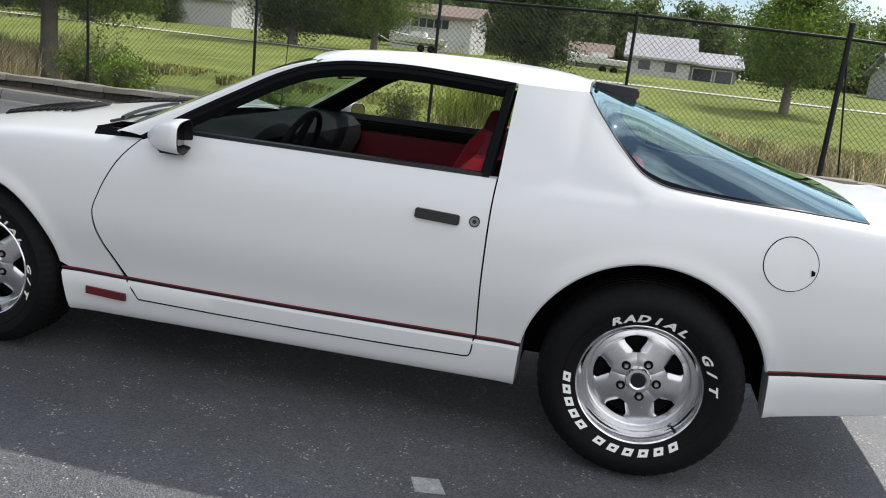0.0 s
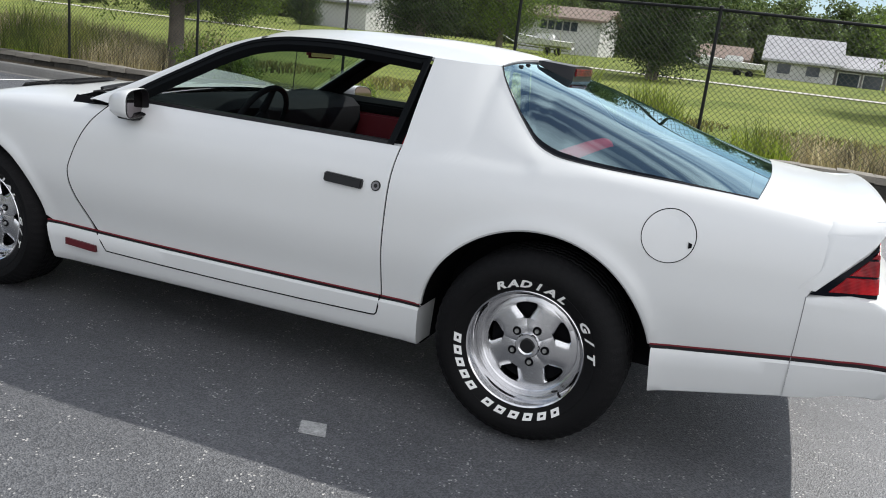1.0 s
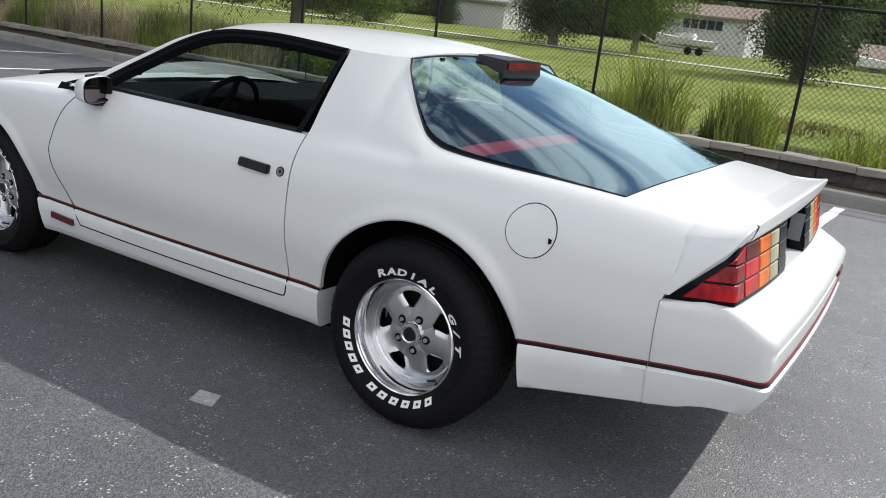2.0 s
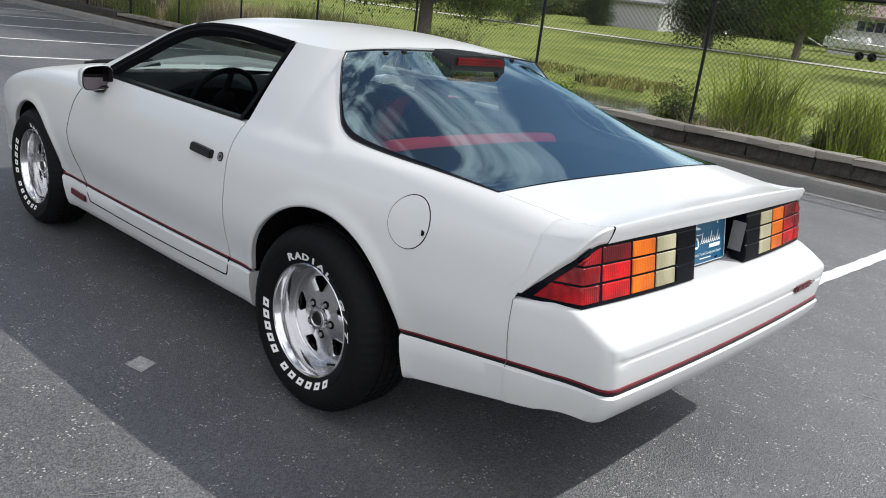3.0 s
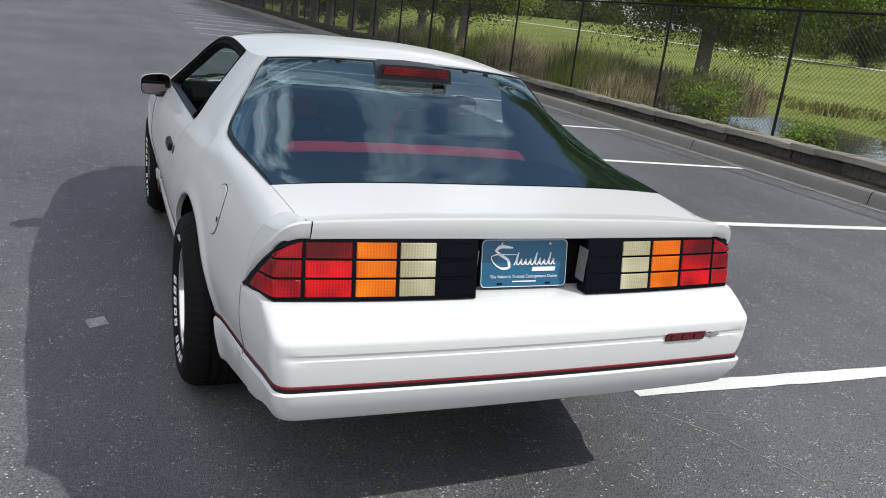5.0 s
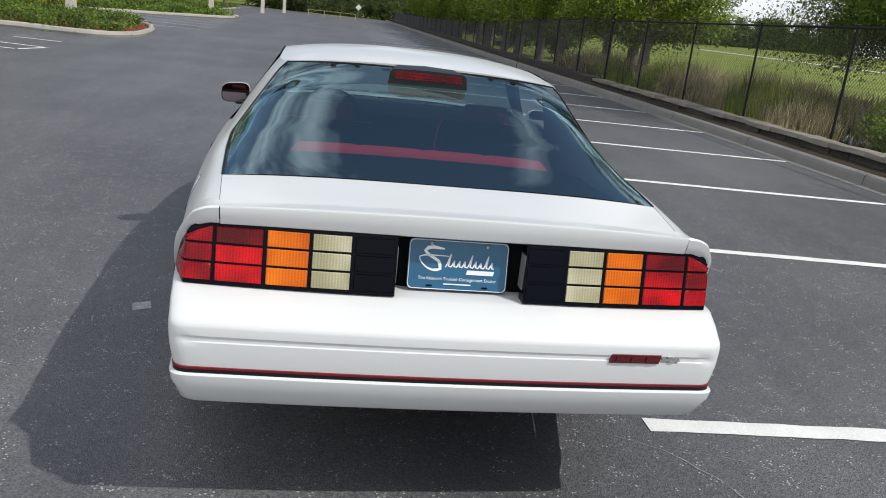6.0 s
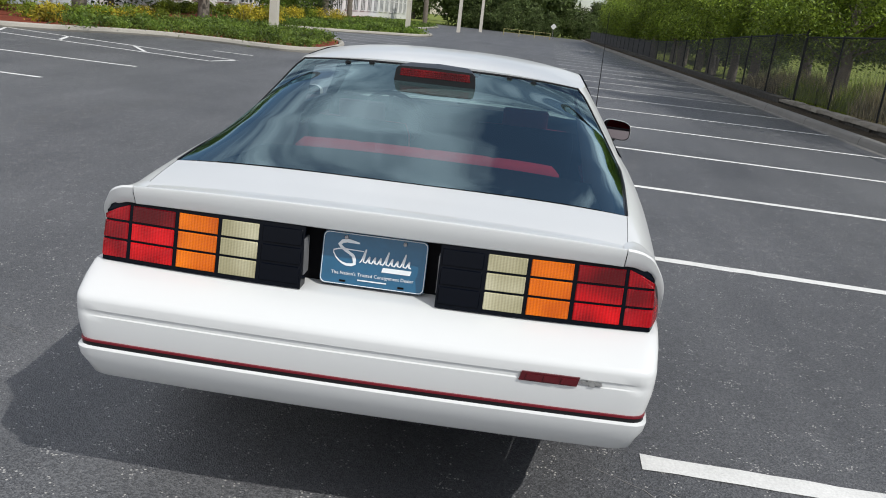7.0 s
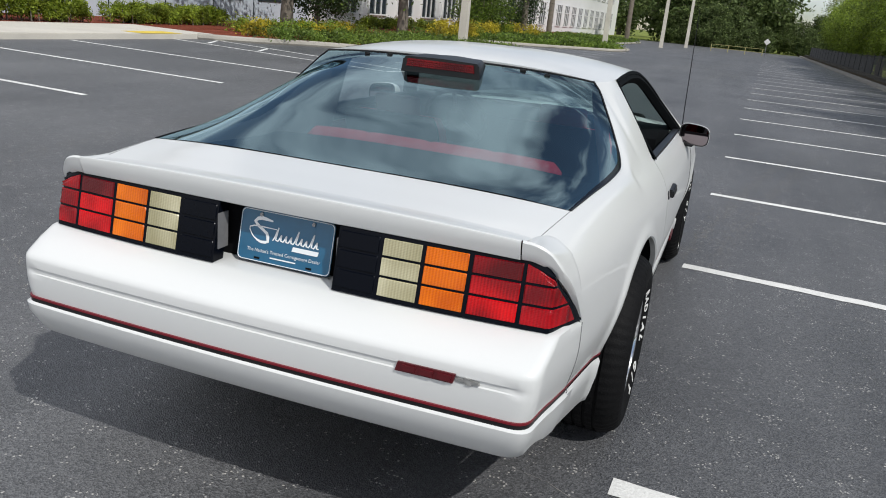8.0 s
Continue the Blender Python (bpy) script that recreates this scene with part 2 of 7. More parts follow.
M_SILVER = surface("silver_badge", (0.45, 0.45, 0.44), 0.35, 0.8, var=0.2)
M_CONCRETE = surface("kerb_concrete", (0.185, 0.180, 0.168), 0.9, var=0.28, scale=1.6, fine=70, bump=0.5)
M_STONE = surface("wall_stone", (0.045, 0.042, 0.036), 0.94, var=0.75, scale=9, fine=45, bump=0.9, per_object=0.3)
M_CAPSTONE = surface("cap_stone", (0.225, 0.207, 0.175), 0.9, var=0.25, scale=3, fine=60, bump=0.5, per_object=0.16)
M_FENCE = surface("black_fence", (0.008, 0.009, 0.009), 0.5, var=0.2, fine=80, spec=0.2)
M_WIRE = surface("coated_wire", (0.03, 0.031, 0.031), 0.33, var=0.2, fine=80, spec=0.45)
M_BARK = surface("bark", (0.16, 0.135, 0.11), 0.92, var=0.35, scale=5, fine=40, bump=0.8)
M_LEAF = leafy("leaf_green", (0.075, 0.130, 0.022), (0.19, 0.27, 0.045), 0.5, 0.45)
M_LEAFDARK = leafy("leaf_dark", (0.022, 0.042, 0.014), (0.075, 0.115, 0.034), 0.5, 0.4)
M_LEAFLIGHT = leafy("leaf_light", (0.09, 0.16, 0.016), (0.24, 0.33, 0.04))
M_CYPRESS = leafy("leaf_cypress", (0.055, 0.098, 0.014), (0.19, 0.27, 0.04), 0.5, 0.4)
M_REED = leafy("reed_dry", (0.30, 0.25, 0.13), (0.58, 0.50, 0.32), 0.6, 0.4)
M_REEDGREEN = leafy("reed_green", (0.15, 0.18, 0.03), (0.40, 0.40, 0.11), 0.6, 0.4)
M_YELLOW = leafy("leaf_yellow", (0.26, 0.23, 0.015), (0.58, 0.46, 0.04))


# ---- builders ----
SHORTEN = [False]      # on while the car's body is built: its drawing is 4.5 % too long ahead of the seats


def part(name, bm, material, parent=None, label="", smooth=True, auto=None):
    """Links a bmesh, or a mesh, as one object, under its thing or part if given."""
    if isinstance(bm, bmesh.types.BMesh):
        me = bpy.data.meshes.new(name)
        bmesh.ops.recalc_face_normals(bm, faces=bm.faces) if auto is None else None
        bm.to_mesh(me)
        bm.free()
    else:
        me = bm
    if smooth and len(me.polygons):
        me.polygons.foreach_set("use_smooth", [True] * len(me.polygons))
        me.set_sharp_from_angle(angle=radians(38))
        used = np.zeros(len(me.loops), np.int32)
        me.loops.foreach_get("edge_index", used)
        sharp = np.zeros(len(me.edges), bool)
        me.edges.foreach_get("use_edge_sharp", sharp)
        sharp |= np.bincount(used, minlength=len(me.edges)) == 1
        me.edges.foreach_set("use_edge_sharp", sharp)
    if SHORTEN[0] and parent is not None:
        xs_v = np.zeros(len(me.vertices) * 3)
        me.vertices.foreach_get("co", xs_v)
        fore = np.minimum(xs_v[0::3] + 1.0, 0.0)
        xs_v[0::3] -= fore * 0.045
        me.vertices.foreach_set("co", xs_v)
    if material and not me.materials:
        me.materials.append(material)
    ob = new(name, me)
    if parent is not None:
        ob.parent = parent
        if parent.parent is None:
            ob.matrix_parent_inverse = parent.matrix_basis.inverted()
    if label:
        ob["label"] = label
    return ob


def thing(name, place, label, category, group="", kind=""):
    ob = new(name)
    ob.empty_display_size = 0.2
    ob.matrix_basis = Matrix.Translation(place)
    return tagged(ob, label, category, group, kind)


def curve(xs, ys):
    """A smooth monotone curve through the given places."""
    xs, ys = np.array(xs, float), np.array(ys, float)
    d = np.diff(ys) / np.diff(xs)
    m = np.zeros(len(xs))
    m[0], m[-1] = d[0], d[-1]
    for i in range(1, len(xs) - 1):
        m[i] = 0 if d[i - 1] * d[i] <= 0 else 2 * d[i - 1] * d[i] / (d[i - 1] + d[i])

    def f(x):
        x = min(max(x, xs[0]), xs[-1])
        i = min(max(int(np.searchsorted(xs, x)) - 1, 0), len(xs) - 2)
        h = xs[i + 1] - xs[i]
        u = (x - xs[i]) / h
        return float((1 + 2 * u) * (1 - u) ** 2 * ys[i] + u * (1 - u) ** 2 * h * m[i] + u * u * (3 - 2 * u) * ys[i + 1] + u * u * (u - 1) * h * m[i + 1])
    return f


def smooth_line(pts, n):
    """n points along a smooth line through pts."""
    p = np.array(pts, float)
    s = np.r_[0, np.cumsum(np.linalg.norm(np.diff(p, axis=0), axis=1))]
    fs = [curve(s, p[:, k]) for k in range(p.shape[1])]
    return [tuple(f(v) for f in fs) for v in np.linspace(0, s[-1], n)]


def sheet(rows, bm=None, flip=False):
    """A grid of quads through rows of points."""
    bm = bm or bmesh.new()
    vs = [[bm.verts.new(p) for p in row] for row in rows]
    for a, b in zip(vs, vs[1:]):
        for i in range(len(a) - 1):
            q = (a[i], a[i + 1], b[i + 1], b[i])
            bm.faces.new(q[::-1] if flip else q)
    return bm


def slab(corners, thick, bm=None):
    """A flat plate from its outline, thickened along the given vector."""
    bm = bm or bmesh.new()
    a = [bm.verts.new(c) for c in corners]
    b = [bm.verts.new(Vector(c) + Vector(thick)) for c in corners]
    bm.faces.new(a)
    bm.faces.new(b[::-1])
    n = len(a)
    for i in range(n):
        bm.faces.new((a[i], b[i], b[(i + 1) % n], a[(i + 1) % n]))
    return bm


def box(bm, x0, x1, y0, y1, z0, z1, bevel=0.0):
    vs = [bm.verts.new((x, y, z)) for x in (x0, x1) for y in (y0, y1) for z in (z0, z1)]
    fs = [bm.faces.new([vs[i] for i in f]) for f in ((0, 1, 3, 2), (4, 6, 7, 5), (0, 4, 5, 1), (2, 3, 7, 6), (0, 2, 6, 4), (1, 5, 7, 3))]
    if bevel:
        es = list({e for f in fs for e in f.edges})
        bmesh.ops.bevel(bm, geom=es, offset=bevel, segments=2, affect="EDGES")
    return bm


def tube(bm, line, radii, sides=8, cap=True):
    """A tapered tube along a line of points."""
    rings = []
    n = len(line)
    for i, p in enumerate(line):
        d = (Vector(line[min(i + 1, n - 1)]) - Vector(line[max(i - 1, 0)])).normalized()
        u = d.orthogonal().normalized() if i == 0 else (prev - prev.dot(d) * d).normalized()
        prev = u
        v = d.cross(u)
        r = float(radii[i] if hasattr(radii, "__len__") else radii)
        rings.append([bm.verts.new(Vector(p) + r * (math.cos(a) * u + math.sin(a) * v)) for a in [2 * math.pi * k / sides for k in range(sides)]])
    for a, b in zip(rings, rings[1:]):
        for k in range(sides):
            bm.faces.new((a[k], a[(k + 1) % sides], b[(k + 1) % sides], b[k]))
    if cap:
        bm.faces.new(rings[0][::-1])
        bm.faces.new(rings[-1])
    return bm


def lathe(bm, profile, sides=64, axis_y=True, close=False):
    """A turned shape round the y axis from (radius, y) points."""
    rings = []
    for r, y in profile:
        rings.append([bm.verts.new((r * math.cos(a), y, r * math.sin(a))) for a in [2 * math.pi * k / sides for k in range(sides)]])
    pairs = list(zip(rings, rings[1:])) + ([(rings[-1], rings[0])] if close else [])
    for a, b in pairs:
        for k in range(sides):
            bm.faces.new((a[k], a[(k + 1) % sides], b[(k + 1) % sides], b[k]))
    return bm


def mirrored(bm):
    """The same on the other side of the car."""
    b2 = bm.copy()
    for v in b2.verts:
        v.co.y = -v.co.y
    bmesh.ops.reverse_faces(b2, faces=b2.faces)
    return b2


def letters(text, size, thick=0.0, shear=0.0, heavy=0.0):
    """The built-in font's text as a mesh in the xy plane, centred."""
    cu = bpy.data.curves.new("text", "FONT")
    cu.body, cu.size, cu.extrude, cu.shear = text, size, thick, shear
    cu.align_x, cu.align_y = "CENTER", "CENTER"
    cu.resolution_u = 2
    cu.offset = size * heavy
    ob = bpy.data.objects.new("text", cu)
    scene.collection.objects.link(ob)
    me = bpy.data.meshes.new_from_object(ob.evaluated_get(bpy.context.evaluated_depsgraph_get()))
    bpy.data.objects.remove(ob)
    return me

# ---- the car ----
car = thing("car", (-1.2, 0, 0), "white two-door hatchback coupe with red pinstripe, parked on asphalt", "car")
SHORTEN[0] = True
RX, RZ, RR = -0.004, 0.343, 0.418      # rear arch: centre and radius
FX, FZ, FR = -2.65, 0.335, 0.372       # front arch

plan = curve([-3.66, -3.5, -3.25, -2.95, -2.3, -1.4, -0.6, 0.0, 0.4, 0.83, 1.0], [0.66, 0.79, 0.87, 0.915, 0.938, 0.944, 0.938, 0.913, 0.884, 0.846, 0.83])
inset = curve([0.15, 0.38, 0.45, 0.53, 0.60, 0.635, 0.70, 0.78, 0.84, 0.90, 0.955, 1.0], [0.085, 0.052, 0.036, 0.014, 0.002, 0.0, 0.002, 0.008, 0.020, 0.048, 0.092, 0.15])
stripe_z = curve([-3.6, -2.28, -0.41, 0.40, 0.67, 0.93, 1.1], [0.385, 0.380, 0.405, 0.450, 0.484, 0.516, 0.528])
door_front = curve([0.30, 0.366, 0.391, 0.452, 0.517, 0.584, 0.631, 0.705, 0.792, 0.855, 0.93], [-1.931, -1.967, -1.987, -2.03, -2.072, -2.10, -2.107, -2.082, -2.037, -1.994, -1.925])
fender_z = curve([-3.66, -3.5, -3.3, -3.08, -2.58, -2.2, -1.9], [0.60, 0.66, 0.735, 0.80, 0.885, 0.908, 0.918])
DOOR_REAR = -0.570


def side(x, z):
    flare = 0.0
    for cx, cz, r in ((RX, RZ, RR), (FX, FZ, FR)):
        d = math.hypot(x - cx, z - cz) - r
        if z > cz:
            flare += 0.010 * math.exp(-((d - 0.008) / 0.030) ** 2)
    return plan(x) - inset(z) + flare


# edge of the hatch glass, seen from above and the side: x, half width, height
EDGE = [(-0.315, 0.585, 1.270), (-0.30, 0.612, 1.245), (-0.235, 0.668, 1.165), (-0.16, 0.722, 1.085), (-0.085, 0.762, 1.022), (0.0, 0.778, 0.996), (0.17, 0.772, 0.983), (0.40, 0.755, 0.975), (0.635, 0.736, 0.963), (0.85, 0.716, 0.946), (1.0, 0.700, 0.928)]
edge_y = curve([e[0] for e in EDGE], [e[1] for e in EDGE])
edge_z = curve([e[0] for e in EDGE], [e[2] for e in EDGE])
rail_z = curve([-1.35, -1.19, -0.97, -0.74, -0.57, -0.40, -0.315], [1.262, 1.282, 1.288, 1.280, 1.271, 1.268, 1.270])
rail_y = curve([-1.35, -1.19, -0.9, -0.57, -0.40, -0.315], [0.642, 0.632, 0.630, 0.632, 0.615, 0.588])


def shoulder_y(x, w):
    """The rolled ledge beside the hatch glass, from the side panel (w = 0) over a soft crease (0.5) to the glass (1)."""
    hy, ey = side(x, 0.90), edge_y(x)
    k = min(1.0, max(0.0, (x + 0.09) / 0.22))
    cy = ey + min(0.042, 0.6 * (hy - ey))
    new_y = hy + (cy - hy) * 2 * w if w < 0.5 else cy + (ey - cy) * (2 * w - 1)
    return (hy + (ey - hy) * w) * (1 - k) + new_y * k


def shoulder_h(x, w):
    ez = edge_z(x)
    k = min(1.0, max(0.0, (x + 0.09) / 0.22))
    cz = 0.90 + (ez - 0.90) * 0.70
    new_z = 0.90 + (cz - 0.90) * (2 * w) ** 0.85 if w < 0.5 else cz + (ez - cz) * (2 * w - 1) ** 0.8
    return (0.90 + (ez - 0.90) * w ** 0.72) * (1 - k) + new_z * k


def quarter_section(x, z0, n=30):
    """The rear side panel's section at x, from height z0 up to the roof or the hatch glass."""
    low = [(side(x, z), z) for z in np.linspace(z0, 0.88, 12)]
    if x < -0.315:
        mid = [(side(x, 0.925), 0.925), (side(x, 0.958) - 0.003, 0.962)]
        s0y, s0z = mid[-1]
        top = [(s0y + (rail_y(x) - s0y) * w + 0.006 * math.sin(math.pi * w), s0z + (rail_z(x) - s0z) * w) for w in (0.35, 0.7, 1.0)]
    else:
        ey, ez = edge_y(x), edge_z(x)
        k = min(1.0, (x + 0.315) / 0.23)
        if ez > 1.03:
            mid = [(side(x, 0.925), 0.925), (side(x, 0.958) - 0.003, 0.962)]
            s0y, s0z = mid[-1]
            top = [(s0y + (ey - s0y) * w + 0.006 * math.sin(math.pi * w), s0z + (ez - s0z) * w) for w in (0.35, 0.7, 1.0)]
        else:
            top = [(shoulder_y(x, w), shoulder_h(x, w)) for w in (0.25, 0.5, 0.75, 1.0)]
            mid = []
    pts = smooth_line(low + mid + top, n)
    return [(x, -y, z) for y, z in pts]


def light_edge(z):
    """Where the rear side panel ends: the bumper seam, then the slope of the tail lamp."""
    return float(np.interp(z, [0.3, 0.70, 0.722, 0.845, 0.875, 0.93], [0.828, 0.828, 0.832, 0.942, 0.958, 0.955]))


def rear_quarter():
    cols = []
    for x in np.linspace(DOOR_REAR + 0.003, -0.42, 5):
        cols.append(quarter_section(x, stripe_z(x)))
    a0 = math.asin((stripe_z(-0.40) - RZ) / RR)
    a1 = math.asin((stripe_z(0.40) - RZ) / RR)
    for a in np.linspace(math.pi - a0, a1, 40):
        x = RX + RR * math.cos(a)
        cols.append(quarter_section(x, RZ + RR * math.sin(a)))
    ref = quarter_section(0.86, stripe_z(0.86))
    start = cols[-1]
    x_end = [light_edge(p[2]) for p in ref]
    for u in np.linspace(0.07, 1, 12):
        col = []
        for i in range(len(start)):
            x = start[i][0] + (x_end[i] - start[i][0]) * u
            col.append(quarter_section(x, stripe_z(x))[i])
        cols.append(col)
    return sheet(cols)


def arch_lip(cx, cz, r, a0, a1, depth):
    """The rolled inner edge of a wheel arch."""
    rows = []
    for a in np.linspace(math.pi - a0, a1, 40):
        x, z = cx + r * math.cos(a), cz + r * math.sin(a)
        y = side(x, z)
        rows.append([(x, -y - 0.001, z), (cx + (r - 0.006) * math.cos(a), -y + 0.004, cz + (r - 0.006) * math.sin(a)), (cx + (r - 0.004) * math.cos(a), -y + depth, cz + (r - 0.004) * math.sin(a))])
    return sheet(rows)


def fender_section(x, z0, n=24):
    zt = fender_z(x)
    y = lambda z: side(x, min(z, 0.9))
    body = [(y(z), z) for z in np.linspace(min(z0, zt - 0.06), zt - 0.045, 10)]
    e = body[-1][0]
    body += [(e - 0.022, zt - 0.014), (e - 0.065, zt + 0.006), (e - 0.145, zt + 0.020)]
    return [(x, -a, b) for a, b in smooth_line(body, n)]


def front_fender():
    cols = []
    for x in np.linspace(-3.64, FX - FR - 0.005, 10):
        cols.append(fender_section(x, 0.40))
    a0 = math.asin((0.40 - FZ) / FR)
    for a in np.linspace(math.pi - a0, a0, 34):
        cols.append(fender_section(FX + FR * math.cos(a), FZ + FR * math.sin(a)))
    start = cols[-1]
    for u in np.linspace(0.15, 1, 8):
        col = []
        for i, p in enumerate(start):
            zz = min(p[2], 0.93)
            x1 = door_front(zz) - 0.0055 if i < 17 else door_front(0.915) - 0.004
            x = start[0][0] + (x1 - start[0][0]) * u
            col.append(fender_section(x, stripe_z(x))[i])
        cols.append(col)
    return sheet(cols)


def door_skin():
    rows = []
    for u in list(np.linspace(0, 0.96, 22)) + [0.985, 1.0]:
        x0, x1 = door_front(0.378 + (0.953 - 0.378) * u), DOOR_REAR - 0.003
        row = []
        for x in np.linspace(x0, x1, 26):
            zb = stripe_z(x) - 0.002
            z = zb + (0.953 - zb) * u
            row.append((x, -side(x, z), z))
        rows.append(row)
    rows.append([(p[0], p[1] + 0.03, 0.957) for p in rows[-1]])
    return sheet(rows)


def both(name, make, material, label="", thick=0.0, names=None):
    """A part for the left and the right side of the car."""
    out = []
    for flip in (False, True):
        bm = make()
        if flip:
            b2 = mirrored(bm)
            bm.free()
            bm = b2
        bmesh.ops.recalc_face_normals(bm, faces=bm.faces)
        c = sum((f.calc_center_median().y * f.normal.y for f in bm.faces))
        if c < 0:
            bmesh.ops.reverse_faces(bm, faces=bm.faces)
        ob = part(name, bm, material, car, label, auto=False)
        if thick:
            s = ob.modifiers.new("thickness", "SOLIDIFY")
            s.thickness, s.offset = thick, -1
        out.append(ob)
    return out


both("rear_quarter_panel", rear_quarter, M_PAINT, thick=0.006)
both("front_fender", front_fender, M_PAINT, thick=0.006)
doors = both("door", door_skin, M_PAINT, thick=0.006)
both("door_seam", lambda: tube(bmesh.new(), [(door_front(z) - 0.002, -(side(door_front(z), z) - 0.0006), z) for z in np.linspace(0.385, 0.93, 40)], 0.0024, 6), M_DARK)
both("rear_arch_lip", lambda: arch_lip(RX, RZ, RR, math.asin((0.405 - RZ) / RR), math.asin((0.45 - RZ) / RR), 0.024), M_PAINT)
both("front_arch_lip", lambda: arch_lip(FX, FZ, FR, 0.17, 0.17, 0.024), M_PAINT)


def well(cx, cz, r, y0, y1):
    rows = []
    for a in np.linspace(math.pi + 0.12, -0.12, 30):
        x, z = cx + r * math.cos(a), cz + r * math.sin(a)
        rows.append([(x, -(side(x, max(z, 0.42)) - 0.014 if z > 0.42 else y0), z), (x, -y1, z)])
    bm = sheet(rows)
    c = [bm.verts.new((cx + r * math.cos(a), -y1, cz + r * math.sin(a))) for a in np.linspace(math.pi + 0.12, -0.12, 30)]
    bm.faces.new(c)
    return bm


both("rear_wheel_well", lambda: well(RX, RZ, RR + 0.008, 0.842, 0.56), M_DARK)
both("front_wheel_well", lambda: well(FX, FZ, FR + 0.008, 0.868, 0.52), M_DARK)

# dark liner behind the panel gaps, and the floor
bm = bmesh.new()
box(bm, -3.45, -3.04, -0.74, 0.74, 0.24, 0.58)
box(bm, -2.26, -0.43, -0.80, 0.80, 0.22, 0.40)
box(bm, -3.04, 0.40, -0.50, 0.50, 0.24, 0.42)
box(bm, 0.43, 1.0, -0.74, 0.74, 0.42, 0.58)
part("underbody", bm, M_DARK, car)
for sgn in (-1, 1):
    for x0, x1 in ((-2.16, -1.90), (-0.61, -0.53)):
        bm = bmesh.new()
        sheet([[(x, sgn * (side(x, z) - 0.022), z) for x in np.linspace(x0, x1, 5)] for z in np.linspace(0.36, 0.94, 12)], bm)
        part("door_jamb", bm, M_DARK, car)


# lower side skirts
def rocker():
    rows = []
    n = 28
    for i, u in enumerate(np.linspace(0, 1, n)):
        x_top = -2.275 + u * (2.275 - 0.413)
        x_bot = -2.262 + u * (2.262 - 0.420)
        zt, zb = stripe_z(x_top) - 0.0125, float(np.interp(x_bot, [-2.28, -1.41, -0.42], [0.203, 0.222, 0.239]))
        yt = side(x_top, zt) + 0.012
        row = []
        for w, dy in ((-0.02, -0.03), (0.0, -0.006), (0.06, 0.0), (0.35, -0.004), (0.75, -0.018), (0.95, -0.030), (1.0, -0.040), (1.0, -0.16)):
            x = x_top + (x_bot - x_top) * max(0, w)
            row.append((x, -(yt + dy), zt + (zb - zt) * max(w, -0.02)))
        rows.append(row)
    bm = sheet(rows)
    for end in (0, n - 1):
        vs = [bm.verts.new(p) for p in rows[end][1:]] + [bm.verts.new((rows[end][1][0], rows[end][-1][1], rows[end][1][2]))]
        bm.faces.new(vs)
    return bm


both("side_skirt", rocker, M_PAINT)


def skirt_seam():
    """The thin shut line of the door's lower edge."""
    bm = bmesh.new()
    pts = [(-1.985, 0.372), (-1.955, 0.335), (-1.930, 0.301), (-1.6, 0.302), (-1.25, 0.306), (-0.9, 0.313), (-0.605, 0.3225), (-0.590, 0.325), (-0.582, 0.336), (-0.578, 0.36), (-0.575, 0.405)]
    line = []
    for x, z in pts:
        zt = stripe_z(x) - 0.018
        zb = float(np.interp(x, [-2.28, -1.41, -0.42], [0.203, 0.222, 0.239]))
        w = (zt - z) / (zt - zb)
        dy = float(np.interp(w, [0, 0.06, 0.35, 0.75], [-0.006, 0, -0.004, -0.018]))
        line.append((x, -(side(x, zt) + 0.0128 + dy), z))
    tube(bm, line, 0.0028, 5)
    return bm


both("door_shut_line", skirt_seam, M_DARK)


def rear_skirt():
    rows = []
    for u in np.linspace(0, 1, 14):
        row = []
        for w, dy in ((0.0, -0.006), (0.07, 0.0), (0.4, -0.005), (0.8, -0.018), (0.96, -0.026), (1.0, -0.036), (1.0, -0.12)):
            x = 0.408 + 0.012 * w + u * (0.828 - 0.408 - 0.012 * w)
            zt, zb = stripe_z(x) - 0.0135, 0.274 + (x - 0.419) * 0.209
            row.append((x, -(side(x, zt) + 0.010 + dy), zt + (zb - zt) * w))
        rows.append(row)
    bm = sheet(rows)
    vs = [bm.verts.new(p) for p in rows[0]] + [bm.verts.new((0.408, rows[0][-1][1], rows[0][0][2]))]
    bm.faces.new(vs)
    return bm


both("rear_side_skirt", rear_skirt, M_PAINT)


def front_skirt():
    rows = []
    for x in np.linspace(-3.60, FX - FR - 0.01, 10):
        row = []
        for w, dy in ((0.0, 0.0), (0.1, 0.006), (0.5, 0.0), (0.9, -0.02), (1.0, -0.03), (1.0, -0.12)):
            row.append((x, -(side(x, 0.40) + dy), 0.395 - 0.20 * w))
        rows.append(row)
    bm = sheet(rows)
    vs = [bm.verts.new(p) for p in rows[-1]] + [bm.verts.new((rows[-1][0][0], rows[-1][-1][1], 0.395))]
    bm.faces.new(vs)
    return bm


both("front_side_skirt", front_skirt, M_PAINT)


def ribbon(points, up, out):
    """A thin raised band from a line of points with outward directions."""
    rows = []
    for (p, n) in points:
        p, n = Vector(p), Vector(n)
        z = Vector((0, 0, 1))
        rows.append([p - 0.004 * n, p + out * n, p + out * n + up * z, p - 0.004 * n + up * z])
    return sheet(rows)


def side_band(x0, x1, dz, h, out, off):
    return [((x, -(side(x, stripe_z(x) + dz) + off), stripe_z(x) + dz), (0, -1, 0)) for x in np.linspace(x0, x1, 24)]


